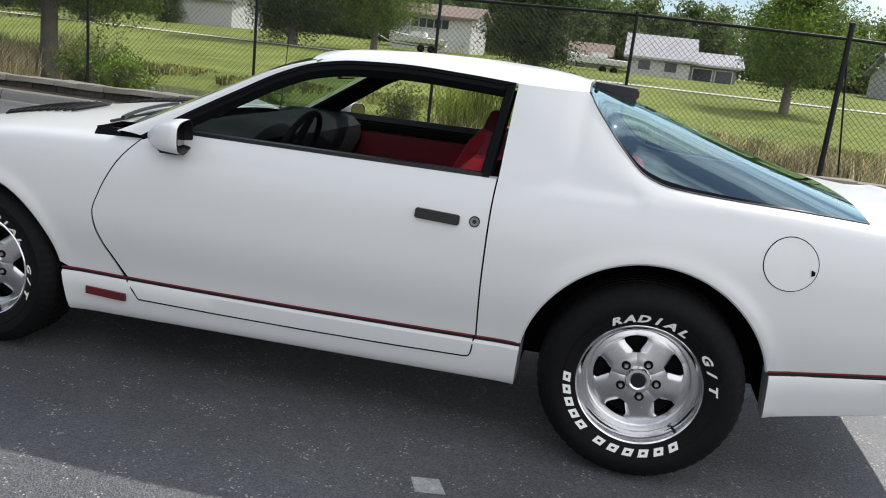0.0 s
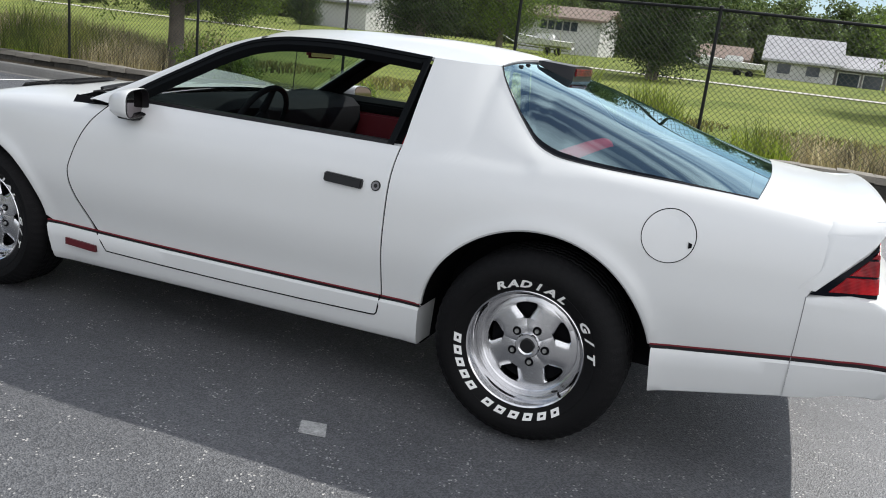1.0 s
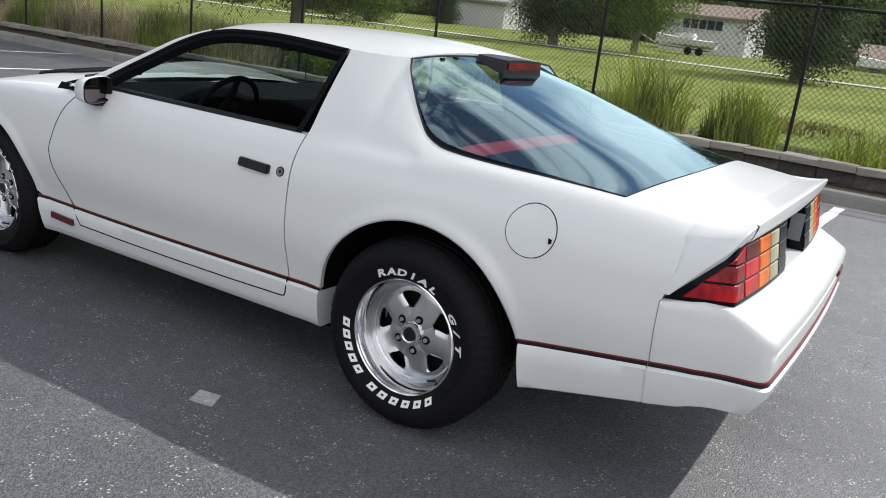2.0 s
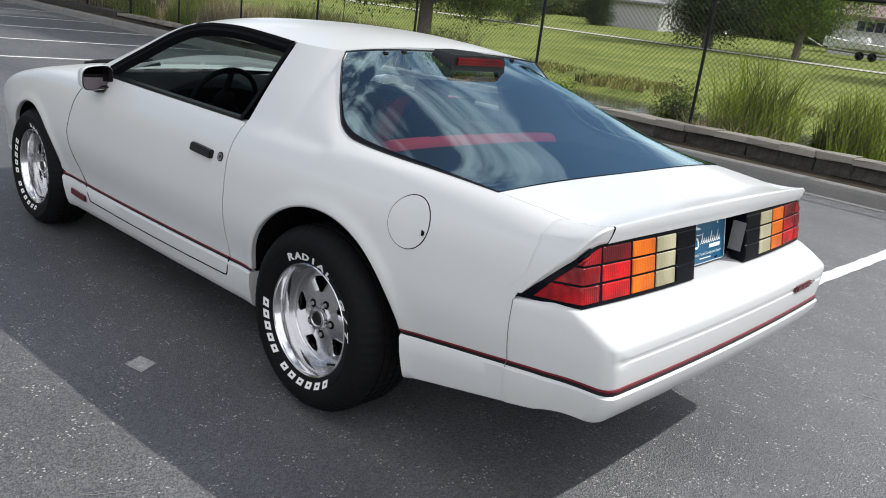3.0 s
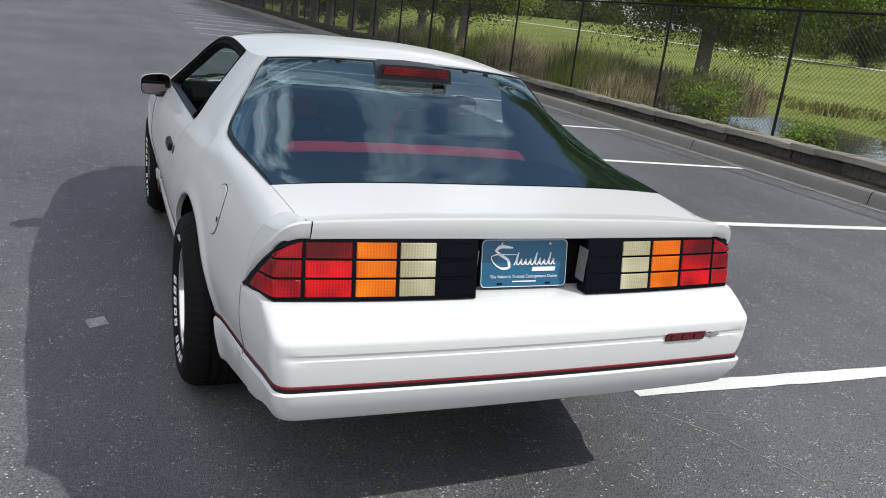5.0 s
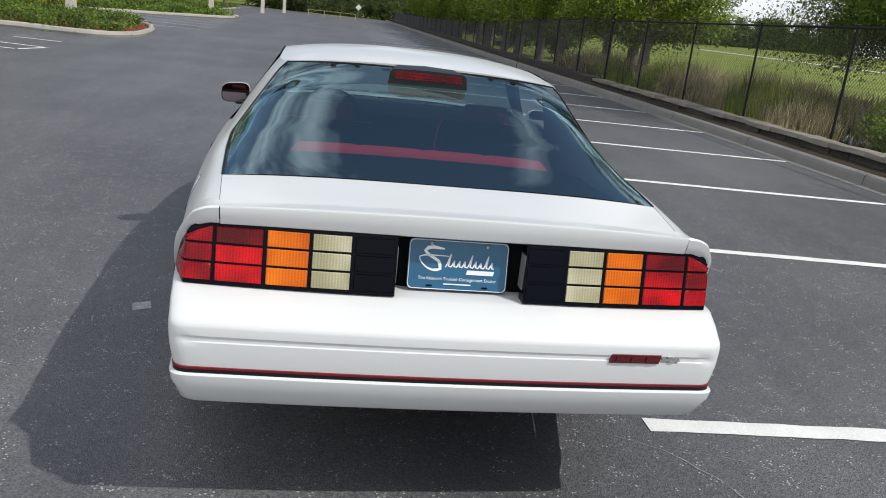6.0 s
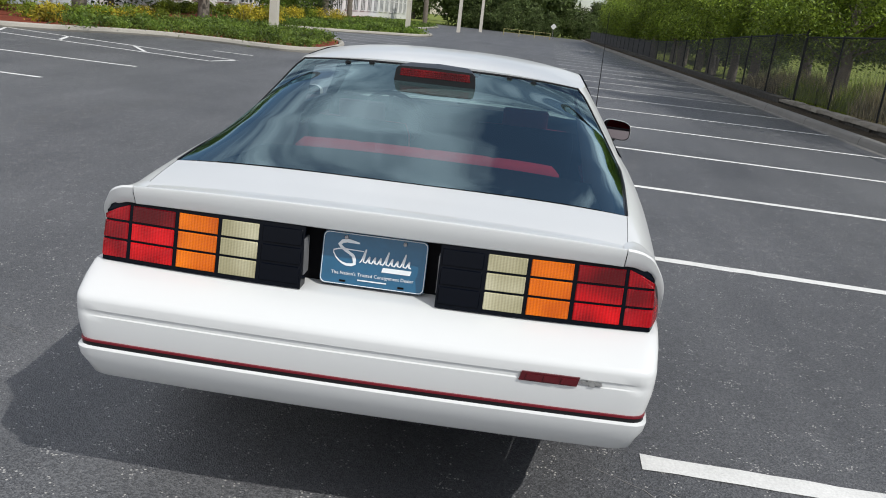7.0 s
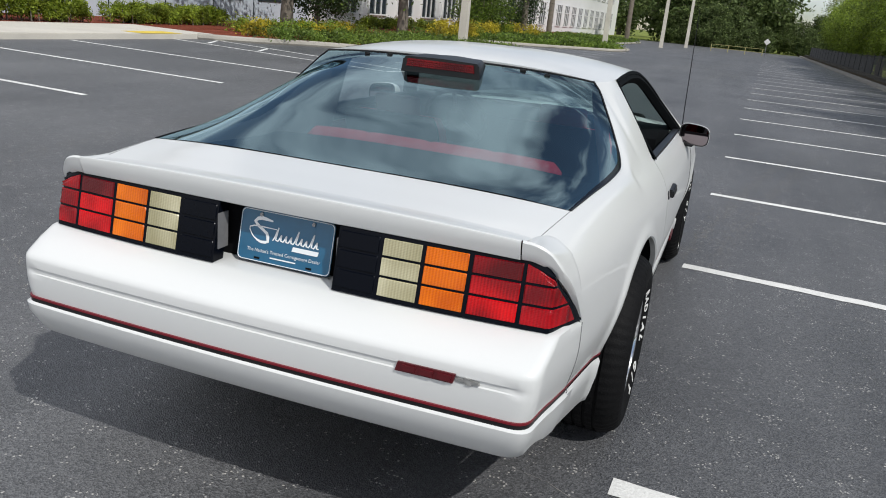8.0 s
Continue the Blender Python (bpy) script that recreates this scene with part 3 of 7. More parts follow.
for x0, x1 in ((-2.278, -0.412), (0.402, 0.834), (-3.6, -3.03)):
    both("red_stripe", lambda: ribbon(side_band(x0, x1, -0.0015, 0, 0, 0), 0.0055, 0.003), M_STRIPE)
    both("black_stripe", lambda: ribbon(side_band(x0, x1, -0.0125, 0, 0, 0), 0.0112, 0.0018), M_GLOSSBLACK)

# hood, nose and cowl
hood_z = curve([-3.72, -3.6, -3.3, -3.0, -2.6, -2.3, -2.06], [0.60, 0.67, 0.785, 0.868, 0.942, 0.966, 0.972])
rows = []
for x in np.linspace(-3.66, -2.12, 26):
    yy = side(x, 0.8) - 0.150 if x > -3.2 else max(0.35, plan(x) - 0.155)
    rows.append([(x - 0.10 * (1 - (y / 0.78) ** 2) * max(0, (-2.9 - x)) , y, fender_z(x) + 0.018 + (hood_z(x) - fender_z(x) - 0.018) * (1 - abs(y / yy) ** 3)) for y in np.linspace(-yy, yy, 25)])
ob = part("hood", sheet(rows), M_PAINT, car)
rows = []
for y in np.linspace(-0.735, 0.735, 20):
    x0 = -3.645 - 0.095 * (1 - (y / 0.74) ** 2)
    rows.append([(x0 + 0.06, y, 0.612), (x0 - 0.005, y, 0.607), (x0 - 0.035, y, 0.59), (x0 - 0.055, y, 0.48), (x0 - 0.03, y, 0.40), (x0, y, 0.25), (x0 + 0.12, y, 0.19)])
part("front_bumper", sheet(rows), M_PAINT, car)
for sgn in (-1, 1):
    bm = bmesh.new()
    for k in range(9):
        x0 = -2.84 + 0.042 * k
        z0 = hood_z(x0) - 0.002
        slab([(x0, sgn * 0.30, z0 + 0.004), (x0, sgn * 0.56, z0 - 0.012), (x0 + 0.022, sgn * 0.56, z0 + 0.006), (x0 + 0.022, sgn * 0.30, z0 + 0.022)], (0, 0, 0.004), bm)
    part("hood_louvre", bm, M_GLOSSBLACK, car, "black louvred hood vent")

# windscreen edge, door opening and roof
WS = [(-2.055, 0.868, 0.935), (-1.93, 0.812, 0.998), (-1.70, 0.715, 1.122), (-1.52, 0.646, 1.216), (-1.40, 0.607, 1.258), (-1.335, 0.585, 1.274)]
DLO = [(-1.945, 0.872, 0.930), (-1.80, 0.806, 1.025), (-1.62, 0.735, 1.130), (-1.47, 0.682, 1.212), (-1.345, 0.650, 1.258), (-1.19, 0.634, 1.282), (-0.97, 0.630, 1.290), (-0.74, 0.630, 1.281), (-0.575, 0.633, 1.271)]
ws_line, dlo_line = smooth_line(WS, 30), smooth_line(DLO[:5], 30)


def pillar():
    rows = []
    for i in range(30):
        a, b = Vector(ws_line[i]), Vector(dlo_line[i])
        n = Vector((-0.25, 1, 0.55)).normalized()
        rows.append([a + Vector((0, -0.012, -0.008)), a, a.lerp(b, 0.3) + 0.010 * n, a.lerp(b, 0.7) + 0.011 * n, b, b + Vector((0, -0.012, -0.004))])
    return sheet([[(p.x, -p.y, p.z) for p in r] for r in rows])


both("windscreen_pillar", pillar, M_PAINT)


def pillar_trim():
    """The black trim on the inside of the windscreen pillar."""
    rows = []
    for i in range(30):
        a, b = Vector(ws_line[i]), Vector(dlo_line[i])
        n = Vector((0.10, -1, -0.55)).normalized()
        rows.append([a + 0.010 * n, a.lerp(b, 0.1) + 0.030 * n, a.lerp(b, 0.55) + 0.040 * n, b.lerp(a, 0.05) + 0.034 * n, b + 0.006 * n])
    return sheet([[(p.x, -p.y, p.z) for p in r] for r in rows])


both("pillar_trim", pillar_trim, M_DASH)
roof_c = curve([-1.46, -1.40, -1.28, -1.05, -0.81, -0.58, -0.42, -0.315], [1.298, 1.310, 1.327, 1.341, 1.343, 1.335, 1.320, 1.300])
rows = []
for x in np.linspace(-1.40, -0.318, 34):
    row = []
    ry, rz = (rail_y(x), rail_z(x)) if x > -1.345 else (0.650 - 0.6 * (x + 1.345) * -0.5, 1.258 + 0.35 * (x + 1.345))
    for u in np.linspace(-1, 1, 37):
        y = ry * u
        bow = 0.05 * (1 - u * u)
        xx = x - bow * max(0, (-1.15 - x) / 0.25) - 0.018 * (1 - u * u) * max(0, (x + 0.6) / 0.28)
        row.append((xx, y, rz + (roof_c(x) - rz) * (1 - abs(u) ** 2.6)))
    rows.append(row)
ob = part("roof", sheet(rows), M_PAINT, car)
s = ob.modifiers.new("thickness", "SOLIDIFY")
s.thickness, s.offset = 0.012, 1 if ob.data.polygons[0].normal.z < 0 else -1

# windscreen
rows = []
for i in range(30):
    e = ws_line[i]
    u = i / 29
    row = []
    for w in np.linspace(-1, 1, 25):
        bow = (1 - w * w) * (0.20 * (1 - u) + 0.065 * u)
        row.append((e[0] - bow, e[1] * w, e[2] + (1 - w * w) * (0.025 + 0.008 * u)))
    rows.append(row)
screen = part("windscreen", sheet(rows), M_SCREEN, car)
bm = bmesh.new()
rows = []
for w in np.linspace(-1, 1, 25):
    bow = (1 - w * w) * 0.20
    rows.append([(-2.055 - bow + 0.02, 0.868 * w, 0.920 + 0.043 * (1 - w * w)), (-2.066 - bow - 0.015 * (1 - w * w), 0.862 * w, 0.917 + 0.043 * (1 - w * w)), (-2.078 - 0.6 * bow - 0.08 * (1 - w * w), 0.845 * w, 0.912 + 0.043 * (1 - w * w))])
part("cowl", sheet(rows, bm), M_GLOSSBLACK, car, "black cowl panel under the windscreen")
for y0, y1 in ((-0.74, -0.12), (-0.08, 0.55)):
    bm = bmesh.new()
    f = lambda y: (-2.065 - 0.20 * (1 - (y / 0.87) ** 2), y, 0.962 + 0.024 * (1 - (y / 0.87) ** 2))
    tube(bm, [f(y) for y in np.linspace(y0, y1, 10)], 0.008, 6)
    tube(bm, [(f(y0)[0] - 0.07, y0 + 0.02, 0.945), (f(y0)[0], (y0 + y1) / 2, 0.985)], 0.006, 6)
    part("wiper", bm, M_GLOSSBLACK, car, "black windscreen wiper")


# black frame of the side window opening, and weatherstrip on the door's top edge
def window_frame():
    line = smooth_line(DLO, 44) + [(-0.578, 0.66, 1.225), (-0.586, 0.735, 1.115), (-0.594, 0.802, 1.015), (-0.598, 0.847, 0.957)]
    centre = Vector((-1.2, 0.75, 1.05))
    rows = []
    for i, p in enumerate(line):
        p = Vector(p)
        t = (Vector(line[min(i + 1, len(line) - 1)]) - Vector(line[max(0, i - 1)])).normalized()
        n = Vector((0.0, 1, 0.66)).normalized()
        inw = t.cross(n).normalized()
        if inw.dot(centre - p) < 0:
            inw = -inw
        wd = 0.036 if i < 44 else 0.028
        rows.append([p + 0.003 * n, p + 0.007 * n + 0.004 * inw, p + 0.006 * n + wd * 0.45 * inw, p + 0.001 * n + wd * 0.5 * inw, p + 0.001 * n + wd * inw, p - 0.03 * n + (wd + 0.012) * inw, p - 0.05 * n])
    return sheet([[(q.x, -q.y, q.z) for q in r] for r in rows])


both("window_frame", window_frame, M_DASH, "black rubber window frame")


def belt():
    bm = bmesh.new()
    rows = []
    for x in np.linspace(-1.90, -0.60, 20):
        y = side(x, 0.953) - 0.012
        rows.append([(x, -y - 0.008, 0.952), (x, -y - 0.006, 0.966), (x, -y + 0.022, 0.968), (x, -y + 0.03, 0.93)])
    return sheet(rows, bm)


both("belt_weatherstrip", belt, M_GLOSSBLACK)


# door mirror, handle and lock
M_SHAPE = [(math.copysign(abs(math.cos(a)) ** 0.6, math.cos(a)), math.copysign(abs(math.sin(a)) ** 0.6, math.sin(a))) for a in np.linspace(0, 2 * math.pi, 33)]
MY, MZ, MW, MH, MX = 0.940, 0.958, 0.080, 0.056, -1.722


def mirror_ring(x, k, dy=0.0, dz=0.0):
    return [(x + 0.016 * ky * k - 0.002 * kz * k, -(MY + dy + MW * k * ky), MZ + dz + MH * k * kz - 0.006 * ky * k) for ky, kz in M_SHAPE]


def mirror_shell():
    bm = bmesh.new()
    rows = [mirror_ring(MX - 0.165, 0.10, -0.03, -0.020), mirror_ring(MX - 0.155, 0.35, -0.025, -0.016), mirror_ring(MX - 0.12, 0.68, -0.014, -0.010), mirror_ring(MX - 0.08, 0.90, -0.005, -0.004), mirror_ring(MX - 0.03, 1.0), mirror_ring(MX, 1.02), mirror_ring(MX + 0.003, 1.0)]
    sheet(rows, bm)
    bm.faces.new([bm.verts.new(p) for p in rows[0][:-1]])
    return bm


def mirror_rim():
    return sheet([mirror_ring(MX + 0.0035, 1.0), mirror_ring(MX + 0.005, 0.985), mirror_ring(MX + 0.004, 0.955), mirror_ring(MX - 0.006, 0.94), mirror_ring(MX - 0.05, 0.86, -0.004)])


def mirror_glass():
    bm = bmesh.new()
    bm.faces.new([bm.verts.new((x - 0.012 + 0.23 * (-y - MY) - 0.02 * (z - MZ), y, z)) for x, y, z in mirror_ring(MX, 0.93)[:-1]])
    return bm


def mirror_foot():
    bm = bmesh.new()
    box(bm, -1.83, -1.735, -0.945, -0.872, 0.888, 0.908, 0.006)
    return bm


both("door_mirror", mirror_shell, M_PAINT)
both("mirror_rim", mirror_rim, M_GLOSSBLACK)
both("mirror_glass", mirror_glass, M_MIRROR)
both("mirror_foot", mirror_foot, M_GLOSSBLACK)


def handle():
    bm = bmesh.new()
    f = lambda x, z, o: (x, -(side(x, z) + o), z)
    for o, m in ((0.016, 0.0),):
        a = [f(-0.822, 0.832, -0.004), f(-0.668, 0.826, -0.004), f(-0.668, 0.793, -0.004), f(-0.822, 0.799, -0.004)]
        slab(a, (0, -0.022, 0), bm)
    bmesh.ops.bevel(bm, geom=list(bm.edges), offset=0.004, segments=2, affect="EDGES")
    return bm


both("door_handle", handle, M_GLOSSBLACK, "black lift-up door handle")


def round_plate(cx, cz, r, o, depth, dish=0.0):
    bm = bmesh.new()
    ring = [(cx + r * math.cos(a), cz + r * math.sin(a)) for a in np.linspace(0, 2 * math.pi, 41)[:-1]]
    top = [bm.verts.new((x, -(side(x, z) + o), z)) for x, z in ring]
    low = [bm.verts.new((x, -(side(x, z) + o - depth), z)) for x, z in ring]
    mid = bm.verts.new((cx, -(side(cx, cz) + o - dish), cz))
    for i in range(40):
        j = (i + 1) % 40
        bm.faces.new((top[i], top[j], low[j], low[i]))
        bm.faces.new((top[j], top[i], mid))
    return bm


both("lock_cylinder", lambda: round_plate(-0.617, 0.812, 0.0145, 0.005, 0.012, 0.004), M_LAMPGREY)
both("lock_bezel", lambda: round_plate(-0.617, 0.812, 0.0185, 0.003, 0.012), M_GLOSSBLACK)
for nm, rr, o, mm in (("fuel_door_gap", 0.0855, 0.0012, M_DARK), ("fuel_door", 0.0825, 0.003, M_PAINT)):
    bm = round_plate(0.399, 0.819, rr, o, 0.02)
    bmesh.ops.recalc_face_normals(bm, faces=bm.faces)
    part(nm, bm, mm, car)
bm = bmesh.new()
slab([(0.462, -side(0.46, 0.80) - 0.0035, 0.812), (0.474, -side(0.47, 0.80) - 0.0035, 0.808), (0.474, -side(0.47, 0.79) - 0.0035, 0.796), (0.464, -side(0.46, 0.79) - 0.0035, 0.792)], (0, -0.001, 0), bm)
part("fuel_door_notch", bm, M_DARK, car)


def marker(x0, x1, z0, z1, off, thick=0.006):
    bm = bmesh.new()
    f = lambda x, z: (x, -(side(x, stripe_z(x) - 0.018) + 0.012 + off), z)
    slab([f(x0, z1), f(x1, z1 - 0.004), f(x1, z0 - 0.004), f(x0, z0)], (0, -thick, 0), bm)
    return bm


both("side_badge", lambda: marker(-2.165, -1.985, 0.290, 0.320, -0.006, 0.012), M_BADGE, "dark red badge on the side skirt")

# antenna on the right front fender
bm = bmesh.new()
tube(bm, [(-2.18, 0.845, 0.925), (-2.17, 0.84, 1.05), (-2.125, 0.828, 1.62)], [0.0035, 0.0028, 0.0018], 6)
tube(bm, [(-2.182, 0.845, 0.91), (-2.18, 0.845, 0.945)], [0.016, 0.008], 10)
part("antenna", bm, M_GLOSSBLACK, car, "thin black whip antenna")

# ---- hatch ----
glass_c = curve([-0.345, -0.20, 0.0, 0.20, 0.40, 0.60, 0.70], [1.298, 1.252, 1.188, 1.122, 1.058, 0.998, 0.972])


def hatch_point(x, w, lift=0.0):
    ey, ez = edge_y(x), edge_z(x)
    zc = glass_c(x)
    bend = float(np.interp(x, [-0.315, -0.1, 0.25, 0.635], [3.0, 5.2, 5.2, 3.6]))
    a = abs(w)
    return (x - 0.02 * (1 - w * w) * max(0, 1 - (x + 0.315) / 0.3) + 0.030 * (1 - w * w) * max(0, min(1, (x - 0.3) / 0.335)), ey * w, ez + (zc - ez) * (1 - a ** bend) + lift)


xs = np.r_[np.linspace(-0.315, -0.06, 14), np.linspace(-0.03, 0.635, 26)]


def rim_w(x):
    """Where the black border of the glass begins, by its width along the surface."""
    width = float(np.interp(x, [-0.315, -0.2, -0.08, 0.1, 0.5, 0.635], [0.006, 0.010, 0.022, 0.018, 0.010, 0.008]))
    w, run, p = 1.0, 0.0, Vector(hatch_point(x, 1.0))
    while run < width and w > 0.7:
        w -= 0.002
        q = Vector(hatch_point(x, w))
        run += (q - p).length
        p = q
    return w


rows = []
for x in xs:
    k = rim_w(x)
    rows.append([hatch_point(x, k * math.copysign(1 - (1 - abs(w)) ** 1.7, w)) for w in np.linspace(-1, 1, 61)])
hatch = part("hatch_glass", sheet(rows), M_HATCH, car, "tinted wraparound rear hatch glass")
for sgn in (-1, 1):
    bm = bmesh.new()
    sheet([[hatch_point(x, sgn * w, 0.0) for w in np.linspace(rim_w(x), 1.0, 6)] for x in xs], bm)
    part("glass_border", bm, M_LAMPBLACK, car, "black painted glass border")
    bm = bmesh.new()
    line = [Vector(hatch_point(x, sgn * 1.0)) + Vector((0, 0, 0.001)) for x in xs]
    tube(bm, line, 0.0028, 6)
    part("glass_seal", bm, M_GLOSSBLACK, car)
bm = bmesh.new()
tube(bm, [Vector(hatch_point(-0.313, w)) + Vector((0, 0, 0.001)) for w in np.linspace(-1, 1, 33)], 0.0035, 6)
part("top_seal", bm, M_GLOSSBLACK, car)
for y in (-0.395, -0.292, 0.298, 0.40):
    bm = bmesh.new()
    p = hatch_point(-0.295, y / edge_y(-0.295))
    box(bm, p[0] - 0.008, p[0] + 0.010, y - 0.012, y + 0.012, p[2] - 0.004, p[2] + 0.006, 0.003)
    part("hatch_hinge", bm, M_GLOSSBLACK, car)

# painted rear deck below the glass
def deck_z(x, w):
    z0 = edge_z(x)
    zc = float(np.interp(x, [0.635, 0.80, 0.95], [0.986, 0.974, 0.966]))
    return z0 + (zc - z0) * (1 - abs(w) ** 3)


rows = []
for x in np.linspace(0.637, 0.940, 12):
    rows.append([(x + 0.030 * (1 - w * w) * (1 - (x - 0.637) / 0.303), (edge_y(x) - 0.0015) * w, deck_z(x, w)) for w in np.linspace(-1, 1, 33)])
ob = part("rear_deck", sheet(rows), M_PAINT, car)
for sgn in (-1, 1):
    bm = bmesh.new()
    tube(bm, [(x, sgn * (edge_y(x) - 0.0008), edge_z(x) - 0.0009) for x in np.linspace(0.62, 0.985, 12)], 0.0013, 5)
    part("hatch_gap", bm, M_DARK, car)


# spoiler: centre blade and two end pieces that run down round the lamps
def blade(y, drop):
    """The spoiler's section at y: the top flows on from the deck and turns up to the lip."""
    arch = 1 - (y / 0.7) ** 2
    bow = 0.018 * arch
    lip = 0.9625 - drop + 0.012 * arch
    base = deck_z(1.0, y / 0.702)
    top = [(x, deck_z(min(x + bow, 1.0), min(1.0, abs(y) / 0.702)) - 0.0006 + (lip - base) * f) for x, f in ((0.900, 0.0), (0.935, 0.10), (0.968, 0.36), (0.998, 0.72))]
    return [(x + bow, y, z) for x, z in top + [(1.018, lip)]] + [(x + bow, y, z - drop + 0.012 * arch * (z > 0.94)) for x, z in ((1.025, 0.9610), (1.0265, 0.955), (1.020, 0.932), (1.0105, 0.909), (0.996, 0.903), (0.95, 0.904))]


part("spoiler", sheet([blade(y, 0.004 * abs(y / 0.7) ** 4) for y in np.linspace(-0.693, 0.693, 41)]), M_PAINT, car, "white rear lip spoiler")


def shoulder_z(x, y):
    """Height of the side panel's rolled top edge."""
    ws = np.linspace(0, 1, 21)
    ys_s = [shoulder_y(x, w) for w in ws]
    return float(np.interp(-y, [-v for v in ys_s], [shoulder_h(x, w) for w in ws]))


def lamp_slope(z):
    """The slanted edge of the tail lamp on the side."""
    return 0.834 + (z - 0.722) * 0.85


def spoiler_end():
    """The blade's end: it turns the corner and runs down the slanted edge of the lamp as a lip."""
    edge = [(x, z) for x, _, z in blade(0.696, 0.004)]
    ts = (0.0, 0.08, 0.2, 0.35, 0.5, 0.65, 0.8, 0.92, 1.0)
    crest = [(edge[4][0], 0.696, edge[4][1]), (1.016, 0.726, 0.9555), (1.012, 0.751, 0.947), (1.004, 0.771, 0.934), (0.993, 0.786, 0.914)]
    low = [(edge[8][0], 0.696, edge[8][1]), (1.009, 0.717, 0.905), (1.005, 0.735, 0.901), (0.999, 0.750, 0.893), (0.989, 0.766, 0.880)]
    for z in (0.882, 0.85, 0.81, 0.77, 0.745, 0.730):
        x = lamp_slope(z) + 0.007
        y = side(x, z) + 0.003
        crest.append((x, y + 0.008 * max(0.0, (z - 0.74) / 0.142), z))
        low.append((x + 0.001, y - 0.011, z - 0.021 * (z - 0.70) / 0.2))
    crest, low = smooth_line(crest, 34), smooth_line(low, 34)
    top = [edge[0][0] + (edge[4][0] - edge[0][0]) * t for t in ts]
    rows = []
    for k, (c_, q) in enumerate(zip(crest, low)):
        row = []
        turn = min(1.0, max(0.0, (0.906 - c_[2]) / 0.030))
        turn = turn * turn * (3 - 2 * turn)
        for t, x_t in zip(ts, top):
            proud = float(np.interp(t, [0.0, 0.08, 1.0], [-0.003, 0.0012, 0.0]))
            x = 0.850 + (c_[0] - 0.850) * t
            y = c_[1] + (0.010 + 0.012 * min(1.0, (c_[1] - 0.696) / 0.075)) * (1 - t)
            y = min(y, shoulder_y(x, 0.02) + max(0.0, c_[1] - shoulder_y(c_[0], 0.02)) * t)
            over = Vector((x, y, shoulder_z(x, y) + (c_[2] - shoulder_z(c_[0], c_[1])) * t ** 1.5 + proud))
            if c_[1] < 0.72:
                w = (0.72 - c_[1]) / 0.024
                over = over.lerp(Vector((x_t, c_[1], float(np.interp(x_t, [p[0] for p in edge[:5]], [p[1] for p in edge[:5]])))), w)
            x0 = min(0.850, c_[0] - 0.05)
            x, z = x0 + (c_[0] - x0) * t, c_[2]
            beside = Vector((x, side(x, z) + (c_[1] - side(c_[0], z)) * t ** 1.6 + proud, z))
            row.append(over.lerp(beside, turn))
        c_, q = Vector(c_), Vector(q)
        row += [c_.lerp(q, 0.10) + Vector((0.006 - 0.004 * turn, 0, 0)), c_.lerp(q, 0.5) + Vector((0.005 - 0.004 * turn, 0, 0)), c_.lerp(q, 0.93), q + Vector((-0.004, -0.001, 0)), q + Vector((-0.035, 0, 0.003)).lerp(Vector((-0.012, -0.014, 0)), turn)]
        rows.append([(p[0], -p[1], p[2]) for p in row])
    return sheet(rows)


both("spoiler_end", spoiler_end, M_PAINT)


# high-mounted brake lamp
bm = bmesh.new()
prof = [(-0.325, 0.0, 0.0), (-0.30, 0.6, 0.010), (-0.20, 0.93, 0.012), (-0.158, 1.0, 0.006), (-0.150, 1.0, 0.0)]
rows = []
for x, k, lift in prof:
    zc = 1.289 + (0.010 if x > -0.32 else 0.0)
    w = 0.10 + 0.068 * k
    zl = hatch_point(x, 0)[2] - 0.004
    top = max(zl + 0.002, 1.301 - 0.055 * max(0, x + 0.30))
    rows.append([(x, -w, zl), (x, -w + 0.006, top - 0.012), (x, -w + 0.018, top), (x, 0, top + 0.004), (x, w - 0.018, top), (x, w - 0.006, top - 0.012), (x, w, zl)])
sheet(rows, bm)
bm.faces.new([bm.verts.new(p) for p in rows[-1]])
lamp = part("brake_lamp", bm, M_GLOSSBLACK, car, "black housing of the high brake lamp")
bm = bmesh.new()
x = -0.1485
zb, zt = 1.254, 1.284
slab([(x, -0.145, zb), (x, 0.145, zb), (x - 0.004, 0.138, zt), (x - 0.004, -0.138, zt)], (0.005, 0, 0.001), bm)
for k in range(4):
    slab([(x + 0.004, -0.142, zb + 0.003 + 0.0072 * k), (x + 0.004, 0.142, zb + 0.003 + 0.0072 * k), (x + 0.004, 0.142, zb + 0.007 + 0.0072 * k), (x + 0.004, -0.142, zb + 0.007 + 0.0072 * k)], (0.003, 0, 0), bm)
part("brake_lens", bm, M_REDDARK, lamp, "ribbed dark red lens")

# ---- rear fascia ----
side_plan = curve([0.838, 0.95, 1.03, 1.15], [0.846, 0.832, 0.822, 0.808])


REAR, BOW = 1.178, 0.030


